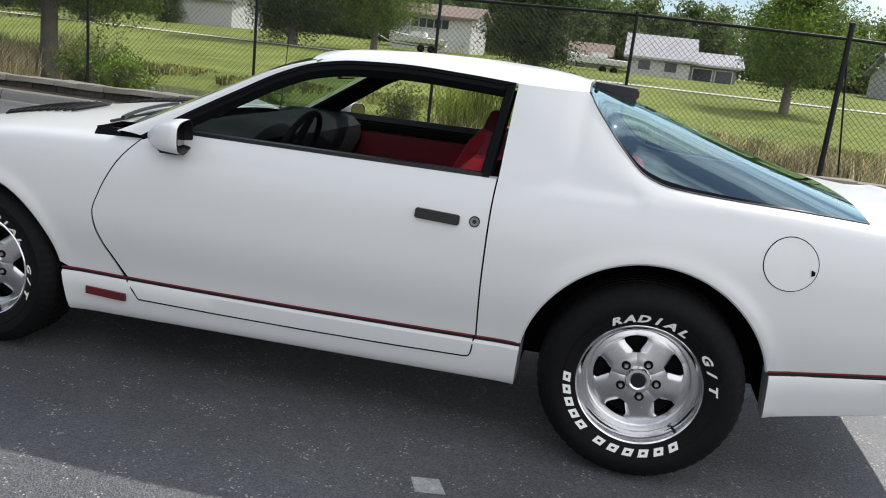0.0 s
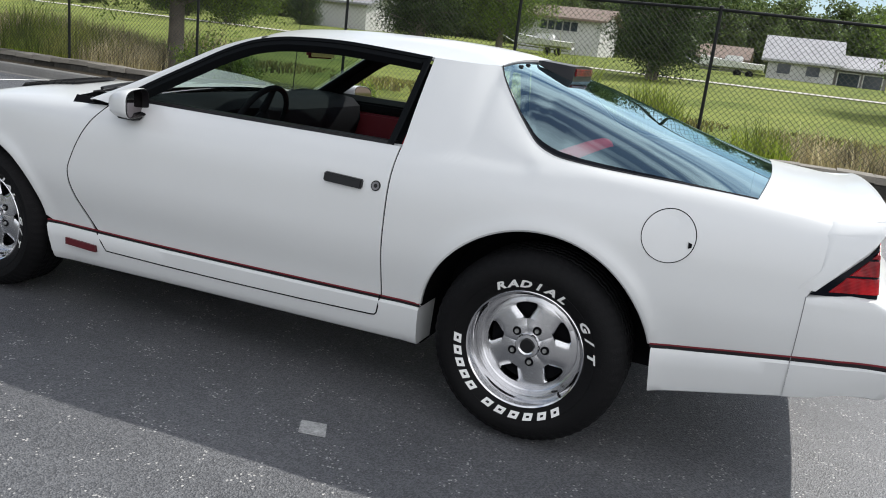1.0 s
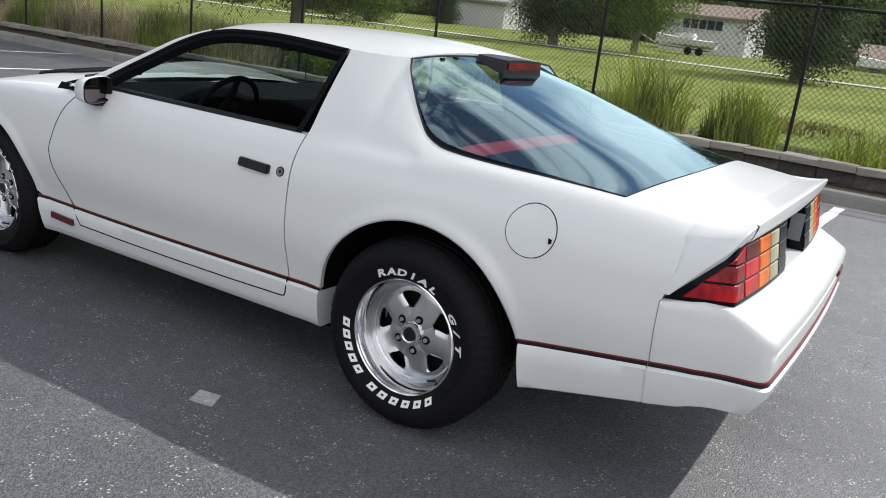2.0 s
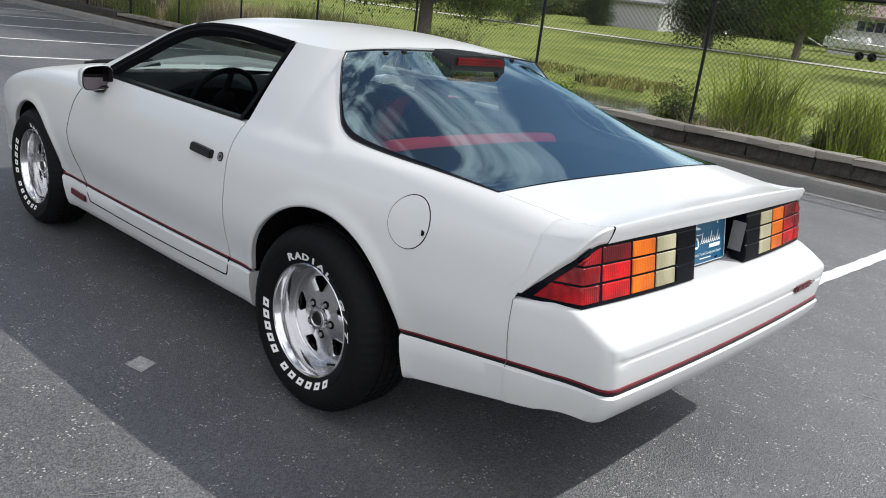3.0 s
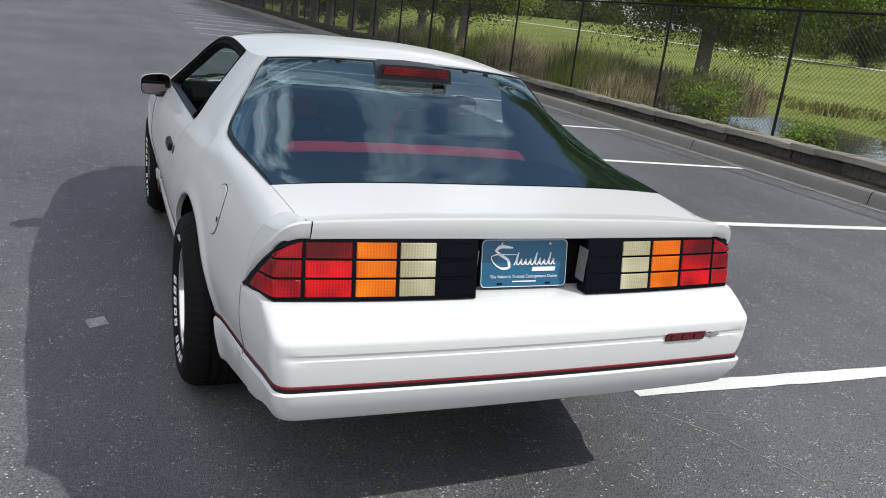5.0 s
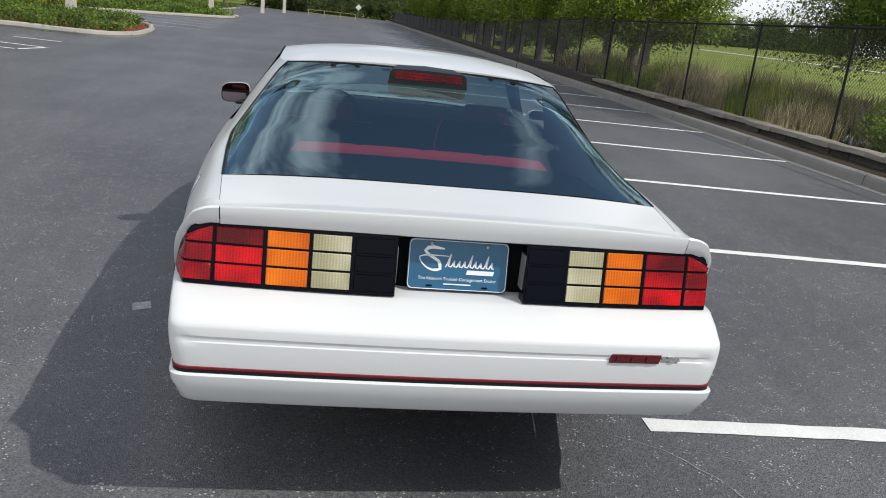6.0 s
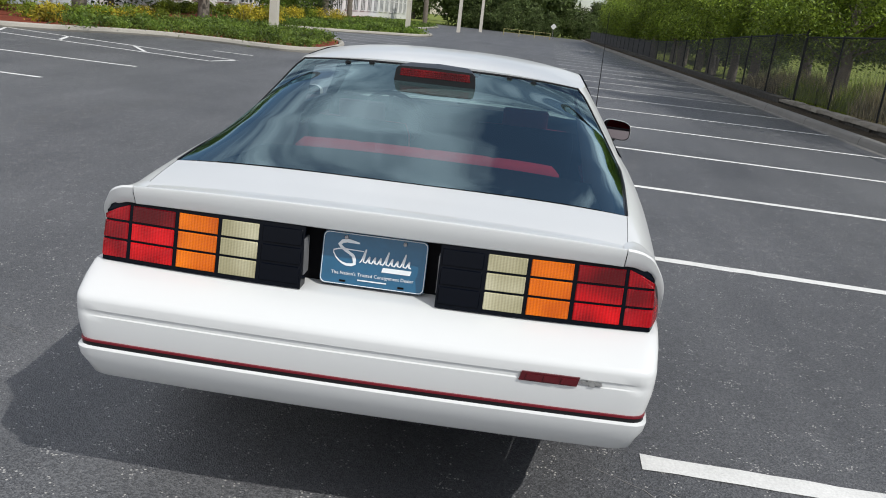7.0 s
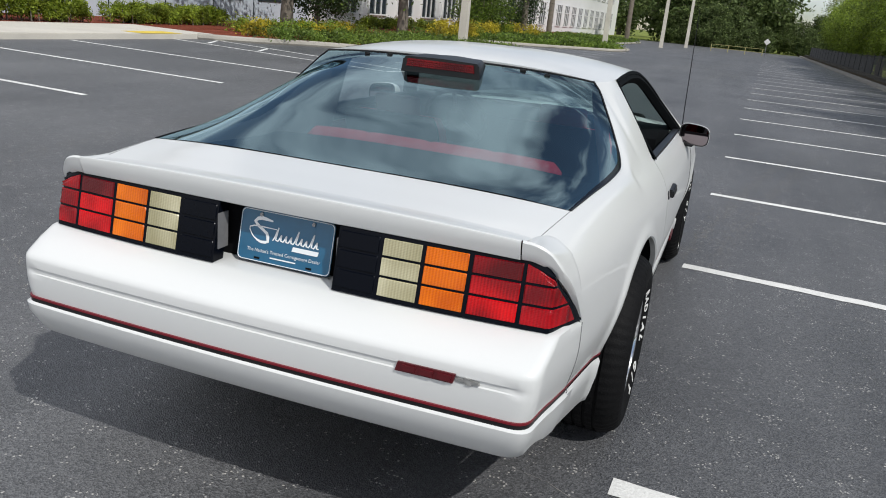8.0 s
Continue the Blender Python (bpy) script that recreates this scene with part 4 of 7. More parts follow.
def fascia_rows(rear_prof, side_prof, radius=0.046):
    """Bumper skin: each level runs along the side, turns a tight corner and follows the bowed rear."""
    rows = []
    for i, (d, z1) in enumerate(rear_prof):
        cut = 0.0045 if d == 0.0045 else 0.0
        rear_x = lambda y: REAR - BOW * y * y - d + cut * min(1.0, max(0.0, (abs(y) - 0.752) / 0.012))
        side_y = lambda x: side_plan(x) - side_prof(x)[i][0]
        xc = 1.1
        for _ in range(12):
            yc = side_y(xc)
            xc = rear_x(yc)
        x_end, y_end = xc - radius, yc - radius
        lift = lambda x: min(1.0, max(0.0, (x - x_end + 0.15) / 0.15))
        half = []
        for x in np.linspace(0.828, x_end, 16):
            w = lift(x)
            half.append((x, side_y(x), side_prof(x)[i][1] * (1 - w) + z1 * w))
        p0, p1, p2 = Vector(half[-1]), Vector((xc, yc, z1)), Vector((rear_x(y_end), y_end, z1))
        for t in (0.2, 0.4, 0.6, 0.8):
            half.append(tuple((1 - t) ** 2 * p0 + 2 * t * (1 - t) * p1 + t * t * p2))
        for y in np.linspace(y_end, 0.0, 18):
            half.append((rear_x(y), y, z1))
        rows.append([(x, -y, z) for x, y, z in half] + [(x, y, z) for x, y, z in half[-2::-1]])
    return rows


rear_prof = [(0.24, 0.731), (0.135, 0.729), (0.112, 0.724), (0.062, 0.699), (0.014, 0.6715), (0.003, 0.662), (0.0, 0.650), (0.0, 0.6275), (0.0045, 0.625), (0.0045, 0.611), (0.0, 0.6085), (0.0, 0.59), (0.002, 0.56), (0.006, 0.528)]
zs = [0.706, 0.705, 0.702, 0.695, 0.684, 0.664, 0.640, 0.6275, 0.625, 0.611, 0.6085, 0.59, 0.56]
ledge = lambda x: float(np.interp(x, [0.828, 1.0], [0.708, 0.724]))
side_prof = lambda x: [(inset(z) + (0.03, 0.012, 0.004, 0.0, 0.0)[min(i, 4)], ledge(x) - (0.0, 0.0005, 0.003, 0.010)[i] if i < 4 else z) for i, z in enumerate(zs)] + [(inset(stripe_z(x)), stripe_z(x))]
ob = part("rear_bumper", sheet(fascia_rows(rear_prof, side_prof)), M_PAINT, car, "white rear bumper cover with a groove")
low_prof = [(0.002, 0.518), (-0.007, 0.512), (-0.003, 0.485), (0.016, 0.450), (0.036, 0.418), (0.044, 0.411), (0.13, 0.411)]
low_side = lambda x: [(inset(stripe_z(x)) + d, stripe_z(x) - 0.0135 + (0.274 + (x - 0.419) * 0.209 - stripe_z(x) + 0.0135) * w) for d, w in ((0.0, 0.0), (-0.010, 0.07), (-0.006, 0.4), (0.008, 0.8), (0.016, 0.96), (0.026, 1.0), (0.11, 1.0))]
part("rear_valance", sheet(fascia_rows(low_prof, low_side)), M_PAINT, car)
red = [(0.008, 0.5295), (-0.001, 0.5295), (-0.001, 0.5355), (0.008, 0.5355)]
reds = lambda x: [(inset(stripe_z(x)) + d, stripe_z(x) + z) for d, z in ((0.006, -0.0015), (-0.003, -0.0015), (-0.003, 0.004), (0.006, 0.004))]
part("red_stripe", sheet(fascia_rows(red, reds)), M_STRIPE, car)
blk = [(0.012, 0.516), (0.001, 0.516), (0.001, 0.5292), (0.012, 0.5292)]
blks = lambda x: [(inset(stripe_z(x)) + d, stripe_z(x) + z) for d, z in ((0.006, -0.0125), (-0.0018, -0.0125), (-0.0018, -0.0013), (0.006, -0.0013))]
part("black_stripe", sheet(fascia_rows(blk, blks)), M_GLOSSBLACK, car)
both("bumper_seam", lambda: tube(bmesh.new(), [(0.828 - 0.05 * max(0.0, 0.52 - z), -(side(0.828, z) + (0.0004 if z > 0.5 else 0.0095)), z) for z in np.linspace(0.40, 0.708, 24)], 0.0013, 5), M_LAMPGREY)
bm = bmesh.new()
box(bm, 0.90, 0.955, -0.74, 0.74, 0.60, 0.912)
part("rear_panel", bm, M_DARK, car)


# tail lamps
def lamp_pt(w, z, out=0.0):
    """A place on the lamp's face: w is 0 at the inner end, 1 at the corner, 2 at the tip on the side."""
    rake = 1.0545 - 0.18 * (z - 0.735)
    if w <= 1:
        y = 0.192 + w * (0.788 - 0.192)
        return Vector((rake - 0.030 * w ** 2 + out, -y, z))
    k = w - 1
    x0 = rake - 0.030
    tuck = max(0.0, inset(z) - 0.008) * min(1.0, 3 * k + 0.15)
    return Vector((x0 + (0.824 - x0) * k + out * 0.6, -(0.788 + 0.056 * k ** 0.8 - tuck) - out * 0.8 * min(1, k * 3 + 0.3), z - 0.015 * k))


Z0, Z1 = 0.737, 0.902
plate_end = lambda z: float(np.interp(z, [0.731, 0.74, 0.7985, 0.859, 0.883, 0.893, 0.906], [1.96, 1.90, 1.56, 1.16, 1.0, 0.965, 0.93]))


def lamp_plate():
    rows = []
    for z in np.linspace(Z0 - 0.006, Z1 + 0.004, 12):
        we = plate_end(z)
        rows.append([lamp_pt(w, z) for w in np.linspace(0, we, 40)])
    bm = sheet(rows)
    back = [[p + Vector((-0.05, 0, 0)) for p in (r[0],)] + [r[0]] for r in rows]
    sheet(back, bm)
    return bm


def lens_cell(w0, w1, z0, z1):
    """One bevelled, slightly domed lens."""
    bm = bmesh.new()
    rows = []
    for v in (0, 0.05, 0.3, 0.7, 0.95, 1):
        z = z0 + (z1 - z0) * v
        e0, e1 = (w0(z), w1(z))
        rows.append([lamp_pt(e0 + (e1 - e0) * u, z, 0.003 if 0 < u < 1 and 0 < v < 1 else -0.001) for u in np.r_[0, 0.02, np.linspace(0.06, 0.94, 21), 0.98, 1]])
    return sheet(rows, bm)


c = lambda v: (lambda z: v)
outer_end = lambda z: float(np.interp(z, [0.73, 0.74, 0.7985, 0.859, 0.883, 0.893, 0.900], [1.75, 1.71, 1.42, 1.06, 0.935, 0.89, 0.85]))
W = lambda y: (y - 0.192) / (0.788 - 0.192)
rowz = [(Z0 + 0.005, Z0 + 0.0545), (Z0 + 0.0595, Z0 + 0.1075), (Z0 + 0.1125, Z1 - 0.006)]
for flip in (False, True):
    unit = None
    for name, label, mat_, cells in (
        ("tail_lamp", "black tail lamp housing with red, amber and clear lenses", M_LAMPBLACK, None),
        ("black_panel", "", M_LAMPBLACK, [(c(W(0.197)), c(W(0.314)), k) for k in range(3)]),
        ("clear_lens", "pale reversing lamp lens", M_CLEAR, [(c(W(0.324)), c(W(0.434)), k) for k in range(3)]),
        ("amber_lens", "amber indicator lens", M_AMBER, [(c(W(0.444)), c(W(0.562)), k) for k in range(3)]),
        ("red_lens", "red brake lamp lens", M_RED, [(c(W(0.573)), c(W(0.704)), k) for k in range(3)]),
        ("outer_red_lens", "red lens that wraps round the corner", M_REDOUT, [(c(W(0.713)), outer_end, k) for k in range(3)]),
    ):
        for cell in ([None] if cells is None else cells):
            bm = lamp_plate() if cell is None else lens_cell(cell[0], cell[1], *rowz[cell[2]])
            if flip:
                b2 = mirrored(bm)
                bm.free()
                bm = b2
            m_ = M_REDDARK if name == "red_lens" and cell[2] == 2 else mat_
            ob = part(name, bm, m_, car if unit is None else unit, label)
            unit = unit or ob

# plate between the lamps
plate_at = lambda y, z, o=0.0: Vector((0.9955 - 0.18 * (z - 0.742) + o, y, z - 0.004))
bm = bmesh.new()
ring = []
for cy, cz, a0 in ((0.138, 0.878, 0), (-0.138, 0.878, 90), (-0.138, 0.757, 180), (0.138, 0.757, 270)):
    for a in (0, 30, 60, 90):
        ring.append((cy + 0.014 * math.cos(radians(a0 + a)), cz + 0.014 * math.sin(radians(a0 + a))))
slab([plate_at(y, z) for y, z in ring], (-0.003, 0, 0), bm)
plate = part("licence_plate", bm, M_PLATE, car, "blue dealer plate with white script")
bm = bmesh.new()
rows = []
for k, o in ((0.992, 0.0006), (0.988, 0.0014), (0.982, 0.0014), (0.978, 0.0006)):
    rows.append([plate_at(y * k, 0.8175 + (z - 0.8175) * (1 - (1 - k) * 2.0), o) for y, z in ring + ring[:1]])
part("plate_border", sheet(rows), M_PLATEWHITE, plate, "white border line")


def on_plate(me, y, z, o=0.002):
    """Stands flat text on the plate."""
    for v in me.vertices:
        a, b = v.co.x, v.co.y
        v.co = plate_at(y + a, z + b, o + v.co.z)
    return me


part("plate_slogan", on_plate(letters("The Nation's Trusted Consignment Dealer", 0.0138, 0.0), 0.0, 0.777), M_PLATEWHITE, plate, "small white slogan", smooth=False)
bm = bmesh.new()
slab([plate_at(-0.042, 0.7600, 0.0015), plate_at(0.042, 0.7600, 0.0015), plate_at(0.042, 0.7635, 0.0015), plate_at(-0.042, 0.7635, 0.0015)], (0.0006, 0, 0), bm)
slab([plate_at(0.025, 0.793, 0.0015), plate_at(0.108, 0.793, 0.0015), plate_at(0.111, 0.806, 0.0015), plate_at(0.028, 0.806, 0.0015)], (0.0006, 0, 0), bm)
part("plate_bar", bm, M_PLATEWHITE, plate, smooth=False)


def brush(line, widths, bm):
    """A flat brush stroke on the plate."""
    pts = smooth_line(line, 26)
    ws = [float(np.interp(i / 25, np.linspace(0, 1, len(widths)), widths)) for i in range(26)]
    rows = []
    for i, (y, z) in enumerate(pts):
        a, b = pts[max(0, i - 1)], pts[min(25, i + 1)]
        d = Vector((b[0] - a[0], b[1] - a[1])).normalized()
        n = Vector((-d.y, d.x)) * ws[i] / 2
        rows.append([plate_at(y + n.x, z + n.y, 0.0022), plate_at(y - n.x, z - n.y, 0.0022)])
    sheet(rows, bm)


bm = bmesh.new()
brush([(-0.045, 0.866), (-0.085, 0.870), (-0.103, 0.858), (-0.085, 0.843), (-0.058, 0.825), (-0.055, 0.806), (-0.075, 0.802), (-0.105, 0.815), (-0.120, 0.838), (-0.095, 0.846), (-0.03, 0.845)], (0.004, 0.011, 0.010, 0.008, 0.010, 0.008, 0.004, 0.003, 0.004, 0.003, 0.002), bm)
for k, (h, w_) in enumerate(((0.040, 0.0), (0.020, 0.4), (0.020, 1.0), (0.020, 1.0), (0.040, 0.2), (0.022, 0.0), (0.018, 0.5), (0.040, 0.8), (0.020, 1.0))):
    y0 = -0.040 + 0.0165 * k
    brush([(y0, 0.812), (y0 + 0.004, 0.818), (y0 + 0.006 + h * 0.25, 0.812 + h), (y0 + 0.010, 0.816), (y0 + 0.017, 0.814)], (0.003, 0.005, 0.004, 0.005, 0.003), bm)
part("plate_logo", bm, M_PLATEWHITE, plate, "white brush-script logo shape", smooth=False)
for y in (-0.085, 0.085):
    bm = bmesh.new()
    lathe(bm, [(0.0, -0.004), (0.005, -0.004), (0.007, -0.001), (0.007, 0.0)], 14)
    me_m = Matrix.Translation(plate_at(y, 0.879, 0.001)) @ Matrix.Rotation(radians(90), 4, "Z")
    bm.transform(me_m)
    part("plate_screw", bm, M_SATIN, plate)
    bm = bmesh.new()
    slab([plate_at(y - 0.009, 0.752, 0.001), plate_at(y + 0.009, 0.752, 0.001), plate_at(y + 0.009, 0.7575, 0.001), plate_at(y - 0.009, 0.7575, 0.001)], (0.0008, 0, 0), bm)
    part("plate_slot", bm, M_DARK, plate)
for sgn in (-1, 1):
    bm = bmesh.new()
    box(bm, 0.985, 1.034, sgn * 0.1905 - 0.0015, sgn * 0.1905 + 0.0015, 0.765, 0.872, 0.001)
    part("lamp_side", bm, M_LAMPGREY, car, "pale end plate of the tail lamp")

# red badge and silver emblem on the bumper
bx = lambda y: REAR - BOW * y * y - 0.0045
bm = bmesh.new()
slab([(bx(0.45), 0.445, 0.606), (bx(0.605), 0.600, 0.606), (bx(0.60), 0.606, 0.632), (bx(0.455), 0.452, 0.632)], (0.010, 0, 0), bm)
for k in range(3):
    y0 = 0.462 + 0.047 * k
    slab([(bx(y0) + 0.010, y0, 0.611), (bx(y0) + 0.010, y0 + 0.036, 0.611), (bx(y0) + 0.010, y0 + 0.040, 0.627), (bx(y0) + 0.010, y0 + 0.004, 0.627)], (0.003, 0, 0), bm)
part("bumper_badge", bm, M_BADGE, car, "dark red model badge shape")
bm = bmesh.new()
slab([(bx(0.63), 0.612, 0.615), (bx(0.63), 0.632, 0.615), (bx(0.63), 0.632, 0.610), (bx(0.63), 0.648, 0.610), (bx(0.65), 0.648, 0.615), (bx(0.66), 0.668, 0.615), (bx(0.66), 0.664, 0.623), (bx(0.65), 0.644, 0.623), (bx(0.63), 0.644, 0.628), (bx(0.63), 0.628, 0.628), (bx(0.63), 0.628, 0.623), (bx(0.63), 0.608, 0.623)], (0.009, 0, 0), bm)
part("bumper_emblem", bm, M_SILVER, car, "small silver cross-shaped emblem")

# ---- wheels ----
SHORTEN[0] = False
HX = -2.576                            # front hub
def make_wheel(m, radius, half, mirror_side):
    """A polished five-spoke wheel with its tyre, set by m; its outer face looks to -y."""
    k = 0.213
    bm = bmesh.new()
    lathe(bm, [(0.150, half * 0.9), (0.188, half * 0.8), (0.184, -0.02), (0.1865, -half + 0.075), (0.1905, -half + 0.045), (0.1940, -half + 0.022), (0.2015, -half + 0.012), (0.2035, -half + 0.006), (0.2085, -half + 0.003), (0.2125, -half + 0.006), (0.2130, -half + 0.014), (0.206, -half + 0.02)], 72)
    bm.transform(m)
    wheel = part("wheel", bm, M_CHROME, car, "polished five-spoke wheel")
    # tyre with ribbed shoulders and grooved tread
    bm = bmesh.new()
    R = radius
    prof = [(0.2085, -half + 0.010, 0), (0.216, -half + 0.001, 0), (0.224, -half - 0.0035, 0), (0.250, -half - 0.0120, 0), (0.2515, -half - 0.0105, 0), (0.268, -half - 0.0165, 0), (0.286, -half - 0.0165, 0), (R - 0.040, -half - 0.010, 0), (R - 0.036, -half - 0.008, 1), (R - 0.022, -half + 0.004, 1), (R - 0.010, -half + 0.022, 1), (R - 0.003, -half + 0.038, 1), (R - 0.0005, -half + 0.055, 1)]
    tread = []
    for g in (-0.055, -0.018, 0.018, 0.055):
        for d, dr in ((-0.006, 0.0), (-0.0045, -0.008), (0.0045, -0.008), (0.006, 0.0)):
            tread.append((R + dr, g + d, 0 if dr else 1))
    prof = prof + tread + [(r, -y, f) for r, y, f in prof[::-1]]
    n = 240
    rings = []
    for r, y, f in prof:
        rings.append([bm.verts.new(((r - (0.0022 if f and (q // 2) % 2 else 0.0)) * math.cos(2 * math.pi * q / n), y, (r - (0.0022 if f and (q // 2) % 2 else 0.0)) * math.sin(2 * math.pi * q / n))) for q in range(n)])
    for a, b in zip(rings, rings[1:]):
        for q in range(n):
            bm.faces.new((a[q], a[(q + 1) % n], b[(q + 1) % n], b[q]))
    bm.transform(m)
    part("tyre", bm, M_RUBBER, wheel, "black tyre with raised white lettering")
    # cast centre
    y0 = -half + 0.083
    for sp in range(5):
        th = radians(66 + 72 * sp)
        bm = bmesh.new()
        rows = []
        for r, half_deg, dz in ((0.028, 36, 0.014), (0.055, 36, 0.017), (0.072, 36, 0.015), (0.090, 36, 0.012), (0.0950, 36, 0.0116), (0.0965, 32.0, 0.0114), (0.100, 29.6, 0.0110), (0.108, 27.2, 0.0100), (0.122, 23.4, 0.0085), (0.136, 20.6, 0.0070), (0.144, 20.4, 0.0060), (0.1490, 22.4, 0.0050), (0.1520, 27.0, 0.0045), (0.1535, 36, 0.0040), (0.161, 36, 0.0030), (0.172, 36, 0.0)):
            row = []
            for w, lift in ((-1, -0.020), (-1, -0.004), (-0.86, 0.001), (-0.45, 0.002), (0, 0.0025), (0.45, 0.002), (0.86, 0.001), (1, -0.004), (1, -0.020)):
                ang = radians(half_deg) * w
                if half_deg > 35 and abs(w) == 1:
                    lift = 0.0
                row.append((r * math.cos(th + ang), y0 - dz - lift, r * math.sin(th + ang)))
            rows.append(row)
        sheet(rows, bm)
        bm.transform(m)
        part("spoke", bm, M_SATIN, wheel, "brushed cast spoke")
        bm = bmesh.new()
        lathe(bm, [(0.0, -0.006), (0.006, -0.006), (0.0075, -0.002), (0.0085, 0.006), (0.013, 0.008), (0.013, 0.012)], 12)
        bm.transform(m @ Matrix.Translation((0.062 * math.cos(th), y0 - 0.022, 0.062 * math.sin(th))))
        part("wheel_nut", bm, M_SILVER, wheel)
        bm = bmesh.new()
        lathe(bm, [(0.0, -0.0002), (0.0155, -0.0002), (0.0165, 0.003), (0.0165, 0.01)], 16)
        bm.transform(m @ Matrix.Translation((0.062 * math.cos(th), y0 - 0.0195, 0.062 * math.sin(th))))
        part("nut_recess", bm, M_DARK, wheel)
    bm = bmesh.new()
    lathe(bm, [(0.164, -half + 0.086), (0.176, -half + 0.078), (0.1885, -half + 0.080), (0.1885, -half + 0.10), (0.160, -half + 0.10), (0.164, -half + 0.086)], 72)
    bm.transform(m)
    part("spoke_ring", bm, M_SATIN, wheel)
    bm = bmesh.new()
    lathe(bm, [(0.044, y0 - 0.010), (0.0435, y0 - 0.030), (0.040, y0 - 0.036), (0.031, y0 - 0.037), (0.027, y0 - 0.034), (0.0, y0 - 0.034)], 32)
    bm.transform(m)
    part("centre_cap", bm, M_CHROME, wheel, "polished centre cap")
    bm = bmesh.new()
    lathe(bm, [(0.025, y0 - 0.0345), (0.023, y0 - 0.0375), (0.0, y0 - 0.0375)], 24)
    bm.transform(m)
    part("cap_badge", bm, M_GLOSSBLACK, wheel)
    bm = bmesh.new()
    lathe(bm, [(0.0, y0 + 0.035), (0.150, y0 + 0.035), (0.155, y0 + 0.05), (0.155, y0 + 0.12)], 40)
    bm.transform(m)
    part("brake_drum", bm, M_DARK, wheel)
    bm = bmesh.new()
    a = radians(-46)
    tube(bm, [(0.185 * math.cos(a), -half + 0.05, 0.185 * math.sin(a)), (0.176 * math.cos(a), -half + 0.022, 0.176 * math.sin(a)), (0.174 * math.cos(a), -half + 0.014, 0.174 * math.sin(a))], 0.0045, 8)
    bm.transform(m)
    part("tyre_valve", bm, M_GLOSSBLACK, wheel)
    # raised white lettering; the maker's name stays as plain blocks
    sc = (radius - 0.213) / 0.132
    rt = 0.213 + 0.0235 * sc
    yf = -half - 0.0084
    place = lambda deg: m @ Matrix.Rotation(-radians(deg), 4, "Y") @ Matrix.Translation((rt, yf, 0)) @ Matrix(((0, 1, 0, 0), (0, 0, -1, 0), (-1, 0, 0, 0), (0, 0, 0, 1))) @ Matrix.Rotation(radians(18.1), 4, "X")
    for word, angles in (("RADIAL", np.linspace(117, 63, 6)), ("G/T", (35, 23, 9.5))):
        for ch, deg in zip(word, angles):
            me = letters(ch, 0.0375 * sc, 0.0006, 0.25, 0.038)
            me.transform(Matrix.Diagonal((1.45, 1, 1, 1)))
            me.transform(place(deg))
            part("letter", me, M_LETTER, wheel, "white raised letter", smooth=False)
    for degs in (np.linspace(-52, -114, 6), np.linspace(-134, -178, 5)):
        for i, deg in enumerate(degs):
            bm = bmesh.new()
            w, h, s = 0.0162 * sc, 0.0132 * sc, 0.004
            loc = [(-w - s, -h), (w - s, -h), (w + s, h), (-w + s, h)]
            inn = [(x * 0.34, y * 0.30) for x, y in loc]
            M4 = place(deg)
            o = [bm.verts.new(M4 @ Vector((x, y, 0.0006))) for x, y in loc]
            q = [bm.verts.new(M4 @ Vector((x, y, 0.0006))) for x, y in inn]
            for j in range(4):
                bm.faces.new((o[j], o[(j + 1) % 4], q[(j + 1) % 4], q[j]))
            part("letter_block", bm, M_LETTER, wheel, "white block of the maker's mark", smooth=False)


for sgn in (-1, 1):
    turn = Matrix.Identity(4) if sgn < 0 else Matrix.Rotation(math.pi, 4, "Z")
    make_wheel(Matrix.Translation((0.0, sgn * 0.803, 0.345)) @ turn @ Matrix.Rotation(radians(75 if sgn > 0 else 0), 4, "Y"), 0.345, 0.128, sgn)
    make_wheel(Matrix.Translation((HX, sgn * 0.812, 0.332)) @ turn @ Matrix.Rotation(0.5, 4, "Y"), 0.332, 0.112, sgn)
bm = bmesh.new()
tube(bm, [(0, -0.64, 0.345), (0, 0.64, 0.345)], 0.045, 12)
tube(bm, [(HX, -0.66, 0.33), (HX, 0.66, 0.33)], 0.035, 12)
part("axle", bm, M_DARK, car)

